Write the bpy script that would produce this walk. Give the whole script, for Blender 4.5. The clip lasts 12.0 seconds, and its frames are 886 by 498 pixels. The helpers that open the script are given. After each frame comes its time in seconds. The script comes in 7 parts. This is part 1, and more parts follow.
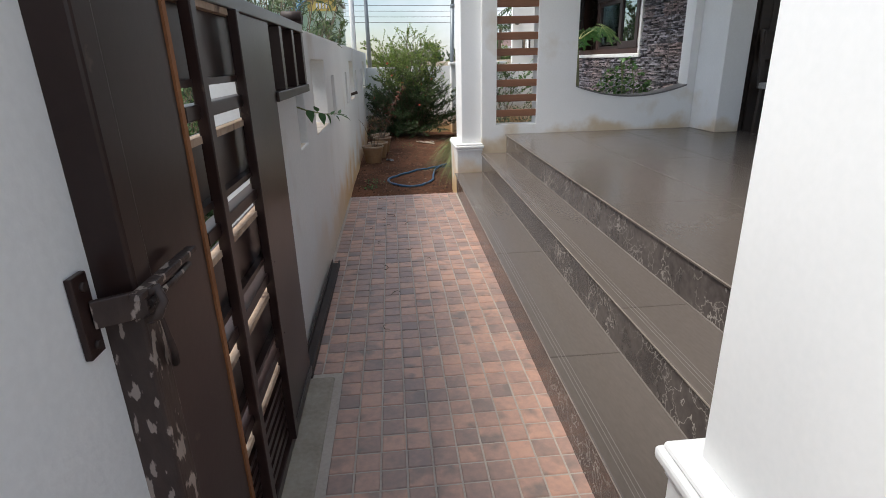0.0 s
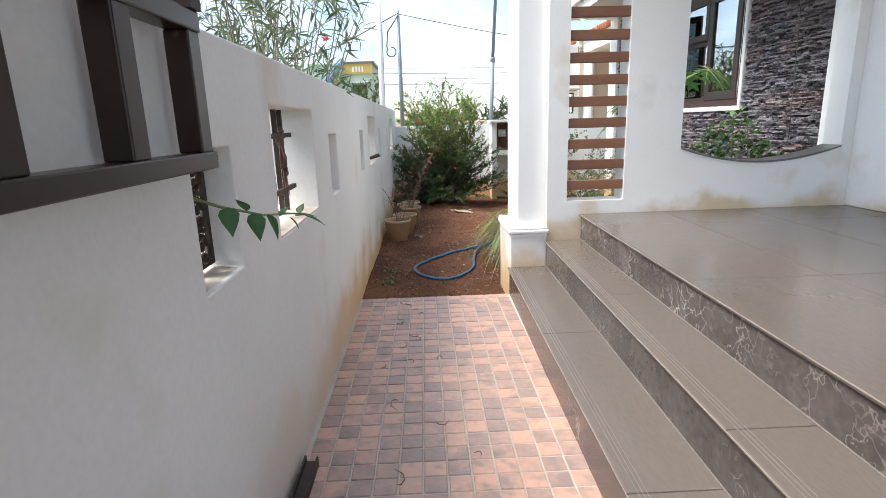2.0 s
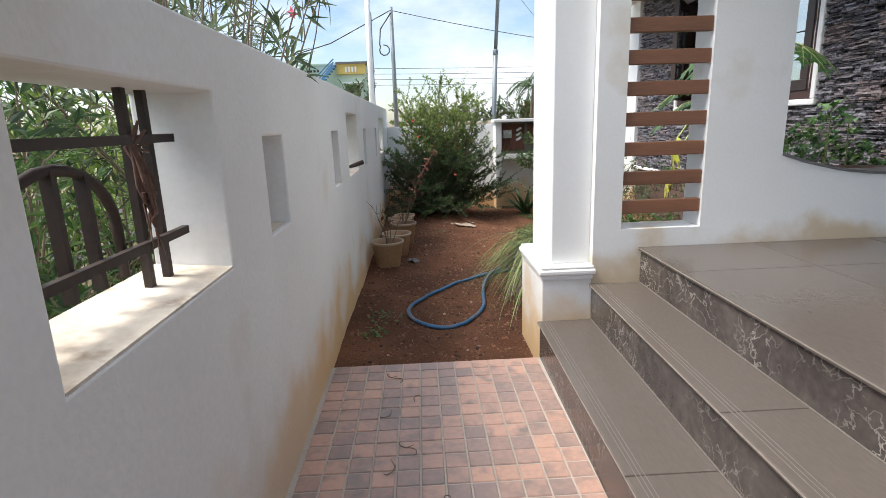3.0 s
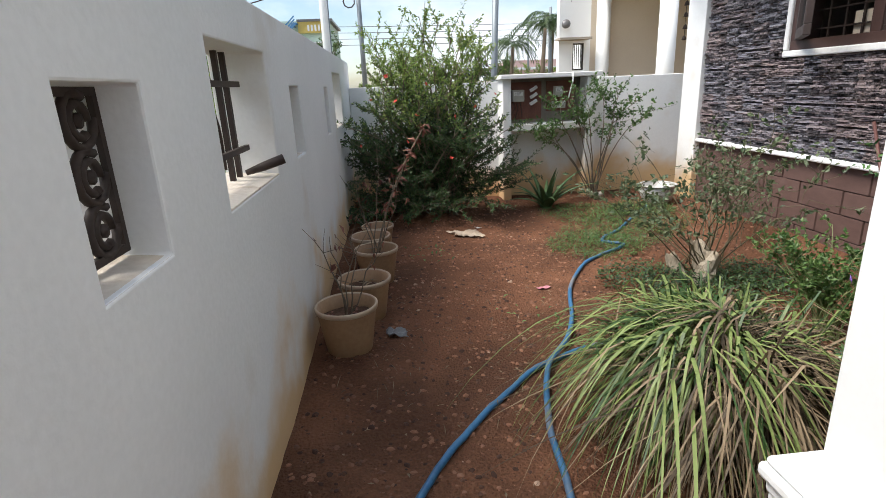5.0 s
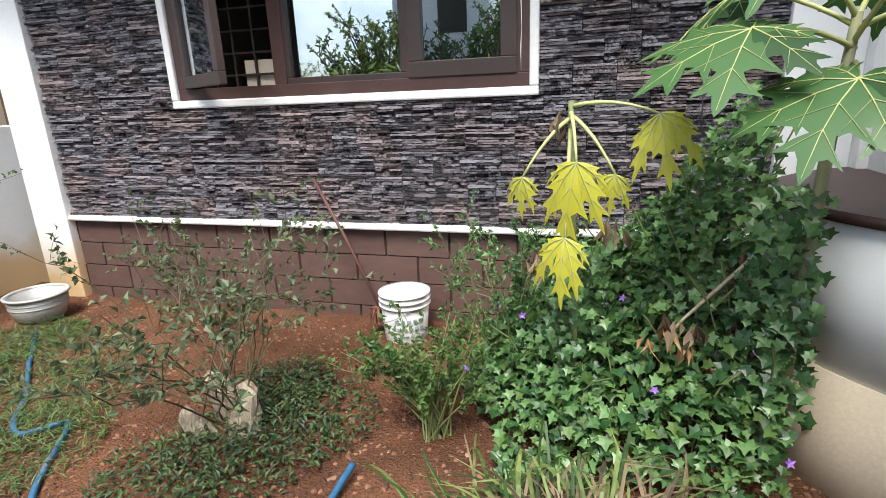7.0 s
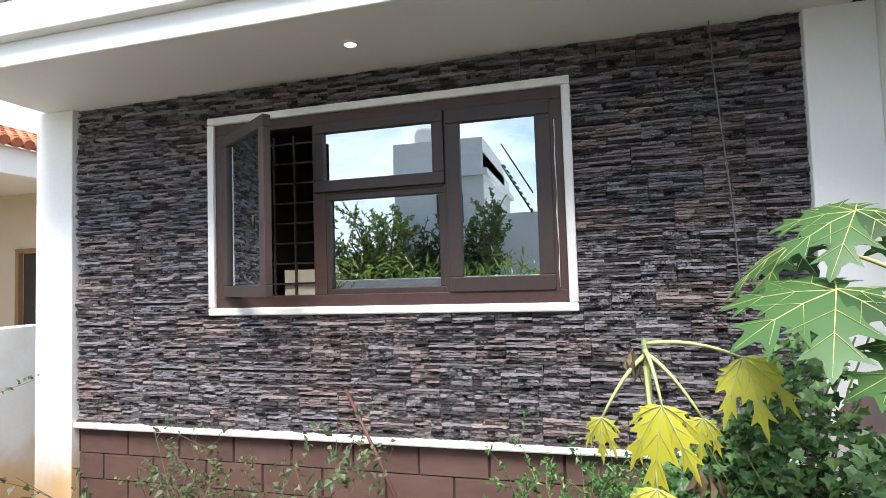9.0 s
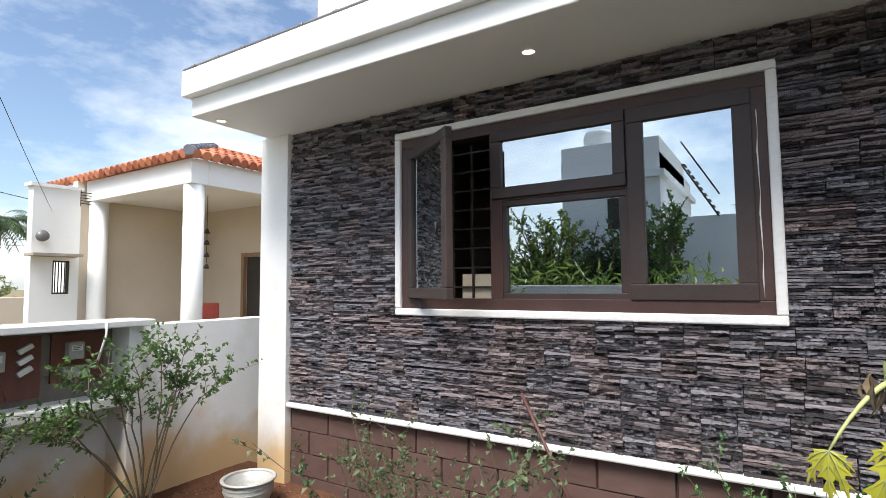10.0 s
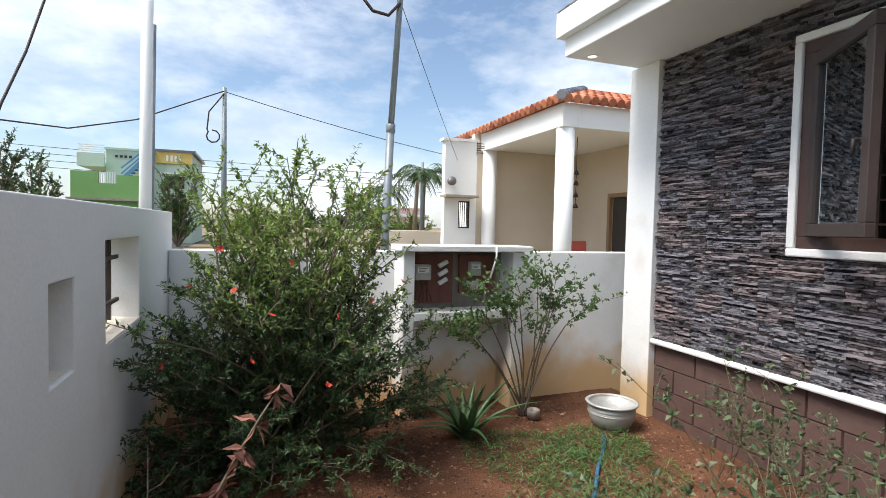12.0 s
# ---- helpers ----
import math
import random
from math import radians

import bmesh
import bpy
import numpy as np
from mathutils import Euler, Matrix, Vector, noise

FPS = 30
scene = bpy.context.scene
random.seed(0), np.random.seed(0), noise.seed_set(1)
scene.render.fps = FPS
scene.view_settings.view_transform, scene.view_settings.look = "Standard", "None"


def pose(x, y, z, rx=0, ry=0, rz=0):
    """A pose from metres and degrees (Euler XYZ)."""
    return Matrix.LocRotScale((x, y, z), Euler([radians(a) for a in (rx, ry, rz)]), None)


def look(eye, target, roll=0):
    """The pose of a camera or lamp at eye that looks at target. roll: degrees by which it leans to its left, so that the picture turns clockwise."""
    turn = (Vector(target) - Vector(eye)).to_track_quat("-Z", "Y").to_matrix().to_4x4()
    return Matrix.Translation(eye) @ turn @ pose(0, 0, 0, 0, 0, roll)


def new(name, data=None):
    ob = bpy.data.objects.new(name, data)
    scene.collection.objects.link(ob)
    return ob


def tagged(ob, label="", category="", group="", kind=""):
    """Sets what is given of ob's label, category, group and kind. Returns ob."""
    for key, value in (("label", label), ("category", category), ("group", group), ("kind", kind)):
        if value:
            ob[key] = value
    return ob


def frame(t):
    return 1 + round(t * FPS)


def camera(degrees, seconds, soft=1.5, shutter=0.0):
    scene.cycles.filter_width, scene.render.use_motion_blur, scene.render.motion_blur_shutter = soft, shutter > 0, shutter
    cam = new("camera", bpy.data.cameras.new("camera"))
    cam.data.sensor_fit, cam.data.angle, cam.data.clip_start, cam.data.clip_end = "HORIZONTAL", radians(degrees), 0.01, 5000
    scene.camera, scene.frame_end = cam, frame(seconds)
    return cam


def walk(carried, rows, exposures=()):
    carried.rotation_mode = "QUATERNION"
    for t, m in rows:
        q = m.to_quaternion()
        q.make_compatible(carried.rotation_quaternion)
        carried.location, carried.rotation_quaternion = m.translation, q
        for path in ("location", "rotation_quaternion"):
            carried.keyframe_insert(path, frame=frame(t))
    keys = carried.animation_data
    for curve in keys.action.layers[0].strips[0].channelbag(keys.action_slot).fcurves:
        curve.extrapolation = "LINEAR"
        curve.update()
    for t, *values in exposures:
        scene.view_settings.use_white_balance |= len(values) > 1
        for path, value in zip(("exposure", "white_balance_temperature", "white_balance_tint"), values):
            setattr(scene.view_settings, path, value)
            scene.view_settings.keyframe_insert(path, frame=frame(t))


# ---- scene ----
cam = camera(79.9, 12.0, soft=0.4)
SKY, SUN, SUN_FROM = 0.108, 3.3, (-4.5, -0.6, 7.7)
EXPOSURES = [(0.0, 0.55), (0.5, 0.64), (1.0, 1.30), (1.5, 1.42), (2.0, 1.31), (2.5, 1.10), (3.2, 0.86), (4.8, 0.84), (5.5, 1.0), (6.0, 1.15), (6.5, 1.18), (7.0, 1.07), (9.0, 1.28), (9.5, 1.02), (10.0, 0.90), (12.0, 0.76)]
PATH = [
    (0, (-0.007, -0.176, 1.317), (0.155, 1.701, 0.647), -1.5),
    (0.5, (-0.018, 0.115, 1.273), (0.12, 2.011, 0.653), -1.4),
    (1, (-0.009, 0.5, 1.264), (0.076, 2.42, 0.708), -1.5),
    (1.5, (0.04, 0.94, 1.282), (0.09, 2.88, 0.798), -1.6),
    (2, (0.025, 1.49, 1.271), (0.081, 3.434, 0.805), -1.7),
    (2.5, (0.035, 2.054, 1.256), (0.102, 3.999, 0.796), -1.9),
    (3, (0.022, 2.644, 1.247), (0.095, 4.589, 0.786), -1.9),
    (3.2, (0.023, 2.886, 1.235), (0.096, 4.831, 0.775), -1.9),
    (4.8, (-0.023, 4.833, 1.203), (0.099, 6.742, 0.621), -2.1),
    (5, (-0.033, 5.066, 1.195), (0.128, 6.971, 0.607), -2.6),
    (5.5, (-0.035, 5.581, 1.165), (0.333, 7.445, 0.542), -3.8),
    (6, (-0.022, 6.105, 1.173), (0.864, 7.775, 0.52), -4.5),
    (6.5, (0.076, 6.489, 1.224), (1.553, 7.68, 0.592), -5.1),
    (7, (0.19, 6.727, 1.31), (2.034, 7.27, 0.758), -2.3),
    (7.2, (0.194, 6.792, 1.346), (2.103, 7.124, 0.849), -1.6),
    (8.8, (0.182, 7.02, 1.506), (2.14, 7.417, 1.59), -1.8),
    (9, (0.166, 7.025, 1.529), (2.099, 7.53, 1.629), -1.8),
    (9.5, (0.141, 7.056, 1.542), (1.981, 7.83, 1.669), -1.3),
    (10, (0.125, 7.081, 1.522), (1.809, 8.151, 1.658), -0.5),
    (10.5, (0.12, 7.09, 1.513), (1.584, 8.446, 1.64), 0.4),
    (11, (0.098, 7.102, 1.5), (1.285, 8.709, 1.593), 1.0),
    (11.5, (0.12, 7.071, 1.474), (1.015, 8.859, 1.502), 1.5),
    (12, (0.115, 7.086, 1.436), (0.785, 8.968, 1.353), 1.3),
]
walk(cam, [(t, look(eye, target, roll)) for t, eye, target, roll in PATH], EXPOSURES)

# ---- world, sun ----
world = bpy.data.worlds.new("sky")
scene.world = world
world.use_nodes = True
wn, wl = world.node_tree.nodes, world.node_tree.links
wn.clear()
w_out, w_bg = wn.new("ShaderNodeOutputWorld"), wn.new("ShaderNodeBackground")
w_sky = wn.new("ShaderNodeTexSky")
w_sky.sky_type, w_sky.sun_disc = "NISHITA", False
w_sky.sun_elevation, w_sky.sun_rotation = radians(59.5), radians(-97.6)
w_bg.inputs["Strength"].default_value = SKY
w_co, w_map = wn.new("ShaderNodeTexCoord"), wn.new("ShaderNodeMapping")
w_map.inputs["Scale"].default_value = (1.0, 1.0, 2.3)
w_map.inputs["Location"].default_value = (0.35, 0.2, 0.1)
w_n1 = wn.new("ShaderNodeTexNoise")
w_n1.inputs["Scale"].default_value, w_n1.inputs["Detail"].default_value, w_n1.inputs["Roughness"].default_value = 2.1, 9, 0.60
w_ramp = wn.new("ShaderNodeValToRGB")
w_ramp.color_ramp.elements[0].position, w_ramp.color_ramp.elements[1].position = 0.42, 0.64
w_n2 = wn.new("ShaderNodeTexNoise")
w_n2.inputs["Scale"].default_value, w_n2.inputs["Detail"].default_value = 5.0, 6
w_cl = wn.new("ShaderNodeValToRGB")
w_cl.color_ramp.elements[0].position, w_cl.color_ramp.elements[1].position = 0.3, 0.7
w_cl.color_ramp.elements[0].color, w_cl.color_ramp.elements[1].color = (5.0, 5.6, 6.4, 1), (8.4, 8.7, 9.2, 1)
w_mix = wn.new("ShaderNodeMix")
w_mix.data_type = "RGBA"
wl.new(w_co.outputs["Generated"], w_map.inputs["Vector"])
wl.new(w_map.outputs["Vector"], w_n1.inputs["Vector"])
wl.new(w_map.outputs["Vector"], w_n2.inputs["Vector"])
wl.new(w_n1.outputs["Fac"], w_ramp.inputs["Fac"])
wl.new(w_n2.outputs["Fac"], w_cl.inputs["Fac"])
# clouds glow towards the sun
w_dot, w_pow, w_add, w_mul = wn.new("ShaderNodeVectorMath"), wn.new("ShaderNodeMath"), wn.new("ShaderNodeMath"), wn.new("ShaderNodeVectorMath")
w_dot.operation, w_mul.operation, w_pow.operation, w_add.operation = "DOT_PRODUCT", "MULTIPLY", "POWER", "MULTIPLY_ADD"
w_dot.inputs[1].default_value = Vector(SUN_FROM).normalized()
wl.new(w_co.outputs["Generated"], w_dot.inputs[0])
w_pow.use_clamp = True
w_pow.inputs[1].default_value = 2.0
w_cl0 = wn.new("ShaderNodeMath")
w_cl0.operation, w_cl0.inputs[1].default_value = "MAXIMUM", 0.0
wl.new(w_dot.outputs["Value"], w_cl0.inputs[0])
wl.new(w_cl0.outputs[0], w_pow.inputs[0])
w_add.inputs[1].default_value, w_add.inputs[2].default_value = 1.15, 0.88
wl.new(w_pow.outputs[0], w_add.inputs[0])
wl.new(w_cl.outputs["Color"], w_mul.inputs[0])
wl.new(w_add.outputs[0], w_mul.inputs[1])
wl.new(w_ramp.outputs["Color"], w_mix.inputs["Factor"])
wl.new(w_sky.outputs["Color"], w_mix.inputs["A"])
wl.new(w_mul.outputs["Vector"], w_mix.inputs["B"])
wl.new(w_mix.outputs["Result"], w_bg.inputs["Color"])
wl.new(w_bg.outputs["Background"], w_out.inputs["Surface"])

sun = new("sun", bpy.data.lights.new("sun", "SUN"))
sun.data.energy, sun.data.angle, sun.data.color = SUN, radians(26), (1.0, 0.95, 0.88)
sun.matrix_world = look(SUN_FROM, (0, 0, 0))

# ---- building tools ----
rnd = random.Random(7)


def box(bm, x0, y0, z0, x1, y1, z1):
    """Adds a box between two corners."""
    vs = [bm.verts.new((x, y, z)) for x in (x0, x1) for y in (y0, y1) for z in (z0, z1)]
    for q in ((0, 1, 3, 2), (4, 6, 7, 5), (0, 4, 5, 1), (2, 3, 7, 6), (0, 2, 6, 4), (1, 5, 7, 3)):
        bm.faces.new([vs[i] for i in q])
    return vs


def obox(bm, a, b, w, h):
    """Adds a bar of section w x h from a to b."""
    a, b = Vector(a), Vector(b)
    d = (b - a).normalized()
    up = Vector((0, 0, 1)) if abs(d.z) < 0.95 else Vector((0, 1, 0))
    s = d.cross(up).normalized() * w / 2
    u = s.cross(d).normalized() * h / 2
    vs = [bm.verts.new(p + i * s + j * u) for p in (a, b) for i, j in ((-1, -1), (1, -1), (1, 1), (-1, 1))]
    for q in ((3, 2, 1, 0), (4, 5, 6, 7), (0, 1, 5, 4), (1, 2, 6, 5), (2, 3, 7, 6), (3, 0, 4, 7)):
        bm.faces.new([vs[i] for i in q])


def tube(bm, pts, radii, seg=8, cap=True):
    """Adds a tube along points with a radius for each."""
    pts = [Vector(p) for p in pts]
    if not isinstance(radii, (list, tuple)):
        radii = [radii] * len(pts)
    rings, side = [], None
    for i, p in enumerate(pts):
        d = (pts[min(i + 1, len(pts) - 1)] - pts[max(i - 1, 0)]).normalized()
        if side is None:
            side = d.orthogonal().normalized()
        side = (side - d * side.dot(d)).normalized()
        other = d.cross(side)
        rings.append([bm.verts.new(p + radii[i] * (math.cos(a) * side + math.sin(a) * other))
                      for a in (2 * math.pi * k / seg for k in range(seg))])
    for r0, r1 in zip(rings, rings[1:]):
        for k in range(seg):
            f = bm.faces.new((r0[k], r0[(k + 1) % seg], r1[(k + 1) % seg], r1[k]))
            f.smooth = True
    if cap:
        bm.faces.new(rings[0][::-1])
        bm.faces.new(rings[-1])


def lathe(bm, profile, cx, cy, seg=28, close=False):
    """Adds a turned shape from (radius, z) pairs."""
    rings = [[bm.verts.new((cx + r * math.cos(2 * math.pi * k / seg), cy + r * math.sin(2 * math.pi * k / seg), z)) for k in range(seg)] for r, z in profile]
    for r0, r1 in zip(rings, rings[1:]):
        for k in range(seg):
            f = bm.faces.new((r0[k], r0[(k + 1) % seg], r1[(k + 1) % seg], r1[k]))
            f.smooth = True
    if close:
        bm.faces.new(rings[0][::-1])
        bm.faces.new(rings[-1])


def grid_wall(bm, axis, lo, hi, a0, a1, z0, z1, holes):
    """A wall slab from lo to hi across its thickness, a0 to a1 along, with rectangular openings (a0, a1, z0, z1)."""
    As = sorted({a0, a1, *(h[0] for h in holes), *(h[1] for h in holes)})
    Zs = sorted({z0, z1, *(h[2] for h in holes), *(h[3] for h in holes)})

    def full(i, j):
        if not (0 <= i < len(As) - 1 and 0 <= j < len(Zs) - 1):
            return False
        a, z = (As[i] + As[i + 1]) / 2, (Zs[j] + Zs[j + 1]) / 2
        return not any(h[0] < a < h[1] and h[2] < z < h[3] for h in holes)

    cache = {}

    def v(t, a, z):
        key = (t, a, z)
        if key not in cache:
            cache[key] = bm.verts.new((t, a, z) if axis == "x" else (a, t, z))
        return cache[key]

    for i in range(len(As) - 1):
        for j in range(len(Zs) - 1):
            if not full(i, j):
                continue
            p, q, r, s = As[i], As[i + 1], Zs[j], Zs[j + 1]
            bm.faces.new((v(lo, p, r), v(lo, p, s), v(lo, q, s), v(lo, q, r)))
            bm.faces.new((v(hi, p, r), v(hi, q, r), v(hi, q, s), v(hi, p, s)))
            for n, (e, f) in (((i - 1, j), ((p, r), (p, s))), ((i + 1, j), ((q, s), (q, r))), ((i, j - 1), ((q, r), (p, r))), ((i, j + 1), ((p, s), (q, s)))):
                if not full(*n):
                    bm.faces.new((v(lo, *e), v(hi, *e), v(hi, *f), v(lo, *f)))
    bmesh.ops.recalc_face_normals(bm, faces=bm.faces)


def link(name, bm, material, bevel=0.0, seg=2):
    me = bpy.data.meshes.new(name)
    bm.normal_update()
    bm.to_mesh(me)
    bm.free()
    for m in material if isinstance(material, (list, tuple)) else [material]:
        me.materials.append(m)
    ob = new(name, me)
    if bevel:
        md = ob.modifiers.new("bevel", "BEVEL")
        md.width, md.segments, md.limit_method, md.angle_limit = bevel, seg, "ANGLE", radians(40)
        md.harden_normals = False
    return ob


def part(name, bm, material, parent, label="", bevel=0.0):
    """Links a bmesh as one mesh object under a thing or a part."""
    ob = link(name, bm, material, bevel)
    ob.parent = parent
    if label:
        ob["label"] = label
    return ob


def thing(name, label, category, group="", kind="", at=(0, 0, 0)):
    ob = new(name)
    ob.empty_display_size = 0.1
    ob.location = at
    return tagged(ob, label, category, group, kind)


def structure(name, bm, material, label, category, bevel=0.0):
    return tagged(link(name, bm, material, bevel), label, category, kind="structure")


def B():
    return bmesh.new()

# ---- materials ----
def surface(name, c1, c2, big=2.0, fine=60.0, rough=0.8, bump=0.15, dist=0.004, metal=0.0, spread=0.0, island=False, spec=0.5,
            stain=None, stain_scale=3.0, stain_at=(0.55, 0.7), stretch=(1, 1, 1), rough_var=0.1, tint=None):
    """Two colours mixed by a broad and a fine noise, an optional stain colour, fine relief."""
    m = bpy.data.materials.new(name)
    m.use_nodes = True
    n, l = m.node_tree.nodes, m.node_tree.links
    p = n["Principled BSDF"]
    co, mp = n.new("ShaderNodeTexCoord"), n.new("ShaderNodeMapping")
    mp.inputs["Scale"].default_value = stretch
    l.new(co.outputs["Object"], mp.inputs["Vector"])
    vec = mp.outputs["Vector"]
    if spread:
        pick = n.new("ShaderNodeNewGeometry").outputs["Random Per Island"] if island else n.new("ShaderNodeObjectInfo").outputs["Random"]
        add, mul = n.new("ShaderNodeVectorMath"), n.new("ShaderNodeMath")
        mul.operation, mul.inputs[1].default_value = "MULTIPLY", 37.0
        l.new(pick, mul.inputs[0])
        l.new(vec, add.inputs[0])
        l.new(mul.outputs[0], add.inputs[1])
        vec = add.outputs["Vector"]
    nb, nf = n.new("ShaderNodeTexNoise"), n.new("ShaderNodeTexNoise")
    nb.inputs["Scale"].default_value, nb.inputs["Detail"].default_value = big, 6
    nf.inputs["Scale"].default_value, nf.inputs["Detail"].default_value = fine, 5
    l.new(vec, nb.inputs["Vector"])
    l.new(vec, nf.inputs["Vector"])
    mixf = n.new("ShaderNodeMix")
    mixf.inputs["Factor"].default_value = 0.4
    l.new(nb.outputs["Fac"], mixf.inputs["A"])
    l.new(nf.outputs["Fac"], mixf.inputs["B"])
    fac = mixf.outputs["Result"]
    if spread:
        shift = n.new("ShaderNodeMath")
        shift.operation = "MULTIPLY_ADD"
        shift.inputs[1].default_value, shift.inputs[2].default_value = spread, -spread / 2
        l.new(pick, shift.inputs[0])
        plus = n.new("ShaderNodeMath")
        plus.operation = "ADD"
        l.new(fac, plus.inputs[0])
        l.new(shift.outputs[0], plus.inputs[1])
        fac = plus.outputs[0]
    ramp = n.new("ShaderNodeValToRGB")
    ramp.color_ramp.elements[0].position, ramp.color_ramp.elements[1].position = 0.3, 0.7
    ramp.color_ramp.elements[0].color, ramp.color_ramp.elements[1].color = (*c1, 1), (*c2, 1)
    l.new(fac, ramp.inputs["Fac"])
    colour = ramp.outputs["Color"]
    if tint:
        oi, tr, tm = n.new("ShaderNodeObjectInfo"), n.new("ShaderNodeValToRGB"), n.new("ShaderNodeMix")
        tr.color_ramp.elements[0].position, tr.color_ramp.elements[1].position = 0.25, 0.95
        tr.color_ramp.elements[0].color, tr.color_ramp.elements[1].color = (0.92, 0.97, 1.06, 1), (*tint, 1)
        l.new(oi.outputs["Random"], tr.inputs["Fac"])
        tm.data_type, tm.blend_type = "RGBA", "MULTIPLY"
        tm.inputs["Factor"].default_value = 1.0
        l.new(colour, tm.inputs["A"])
        l.new(tr.outputs["Color"], tm.inputs["B"])
        colour = tm.outputs["Result"]
    if stain:
        ns, rs, ms = n.new("ShaderNodeTexNoise"), n.new("ShaderNodeValToRGB"), n.new("ShaderNodeMix")
        ns.inputs["Scale"].default_value, ns.inputs["Detail"].default_value = stain_scale, 8
        l.new(vec, ns.inputs["Vector"])
        rs.color_ramp.elements[0].position, rs.color_ramp.elements[1].position = stain_at
        l.new(ns.outputs["Fac"], rs.inputs["Fac"])
        ms.data_type = "RGBA"
        ms.inputs["B"].default_value = (*stain, 1)
        l.new(rs.outputs["Color"], ms.inputs["Factor"])
        l.new(colour, ms.inputs["A"])
        colour = ms.outputs["Result"]
    l.new(colour, p.inputs["Base Color"])
    rr = n.new("ShaderNodeMath")
    rr.operation = "MULTIPLY_ADD"
    rr.inputs[1].default_value, rr.inputs[2].default_value = rough_var, rough - rough_var / 2
    l.new(nb.outputs["Fac"], rr.inputs[0])
    l.new(rr.outputs[0], p.inputs["Roughness"])
    p.inputs["Metallic"].default_value = metal
    p.inputs["Specular IOR Level"].default_value = spec
    if bump:
        bp = n.new("ShaderNodeBump")
        bp.inputs["Strength"].default_value, bp.inputs["Distance"].default_value = bump, dist
        l.new(nf.outputs["Fac"], bp.inputs["Height"])
        l.new(bp.outputs["Normal"], p.inputs["Normal"])
    return m


def splashed(m, colour, top, soft):
    """Red soil splashed up the foot of a painted wall, in ragged blotches."""
    n, l = m.node_tree.nodes, m.node_tree.links
    p = n["Principled BSDF"]
    src = p.inputs["Base Color"].links[0].from_socket
    co, sep = n.new("ShaderNodeTexCoord"), n.new("ShaderNodeSeparateXYZ")
    l.new(co.outputs["Object"], sep.inputs[0])
    ns = n.new("ShaderNodeTexNoise")
    ns.inputs["Scale"].default_value, ns.inputs["Detail"].default_value = 2.2, 8
    l.new(co.outputs["Object"], ns.inputs["Vector"])
    h = n.new("ShaderNodeMath")
    h.operation = "MULTIPLY_ADD"
    h.inputs[1].default_value = -1.1
    h.inputs[2].default_value = 0.55
    l.new(ns.outputs["Fac"], h.inputs[0])
    s = n.new("ShaderNodeMath")
    s.operation = "ADD"
    l.new(sep.outputs["Z"], s.inputs[0])
    l.new(h.outputs[0], s.inputs[1])
    mr = n.new("ShaderNodeMapRange")
    mr.interpolation_type = "SMOOTHSTEP"
    mr.inputs["From Min"].default_value, mr.inputs["From Max"].default_value = top, top - soft
    l.new(s.outputs[0], mr.inputs["Value"])
    # the paved passage stays clean, the bare soil splashes
    my, mm = n.new("ShaderNodeMapRange"), n.new("ShaderNodeMath")
    my.inputs["From Min"].default_value, my.inputs["From Max"].default_value = 2.6, 5.2
    my.inputs["To Min"].default_value = 0.12
    mm.operation = "MULTIPLY"
    l.new(sep.outputs["Y"], my.inputs["Value"])
    l.new(my.outputs["Result"], mm.inputs[0])
    l.new(mr.outputs["Result"], mm.inputs[1])
    ms = n.new("ShaderNodeMix")
    ms.data_type = "RGBA"
    ms.inputs["B"].default_value = (*colour, 1)
    l.new(mm.outputs[0], ms.inputs["Factor"])
    l.new(src, ms.inputs["A"])
    l.new(ms.outputs["Result"], p.inputs["Base Color"])
    return m


white_wall = splashed(surface("white_plaster", (0.72, 0.72, 0.71), (0.82, 0.82, 0.81), 1.5, 60, 0.85, 0.30, 0.004,
                              stain=(0.60, 0.53, 0.44), stain_scale=1.6, stain_at=(0.60, 0.84)), (0.66, 0.46, 0.25), 0.42, 0.38)
white_paint = surface("white_paint", (0.76, 0.77, 0.76), (0.82, 0.82, 0.81), 2, 70, 0.7, 0.12, 0.002)
porch_paint = surface("porch_white_paint", (0.72, 0.72, 0.70), (0.80, 0.80, 0.79), 1.8, 70, 0.75, 0.15, 0.002,
                      stain=(0.58, 0.50, 0.38), stain_scale=1.7, stain_at=(0.62, 0.8))
dusty_sill = surface("dusty_beige_sill", (0.52, 0.44, 0.35), (0.74, 0.68, 0.60), 5, 60, 0.9, 0.3, 0.003,
                     stain=(0.30, 0.21, 0.13), stain_scale=9, stain_at=(0.60, 0.74))
porch_paint = splashed(porch_paint, (0.58, 0.47, 0.33), 0.72, 0.22)
soil = surface("red_soil", (0.078, 0.035, 0.021), (0.245, 0.116, 0.066), 2.4, 85, 0.95, 1.0, 0.03, spec=0.1,
               stain=(0.095, 0.048, 0.030), stain_scale=1.1, stain_at=(0.5, 0.7))
terracotta_tile = surface("terracotta_tile", (0.30, 0.215, 0.19), (0.56, 0.335, 0.25), 3, 45, 0.42, 0.25, 0.002, spread=0.36, rough_var=0.25,
                          stain=(0.24, 0.19, 0.17), stain_scale=9, stain_at=(0.52, 0.7))
grout = surface("grey_grout", (0.39, 0.335, 0.29), (0.54, 0.48, 0.42), 4, 80, 0.9, 0.3)
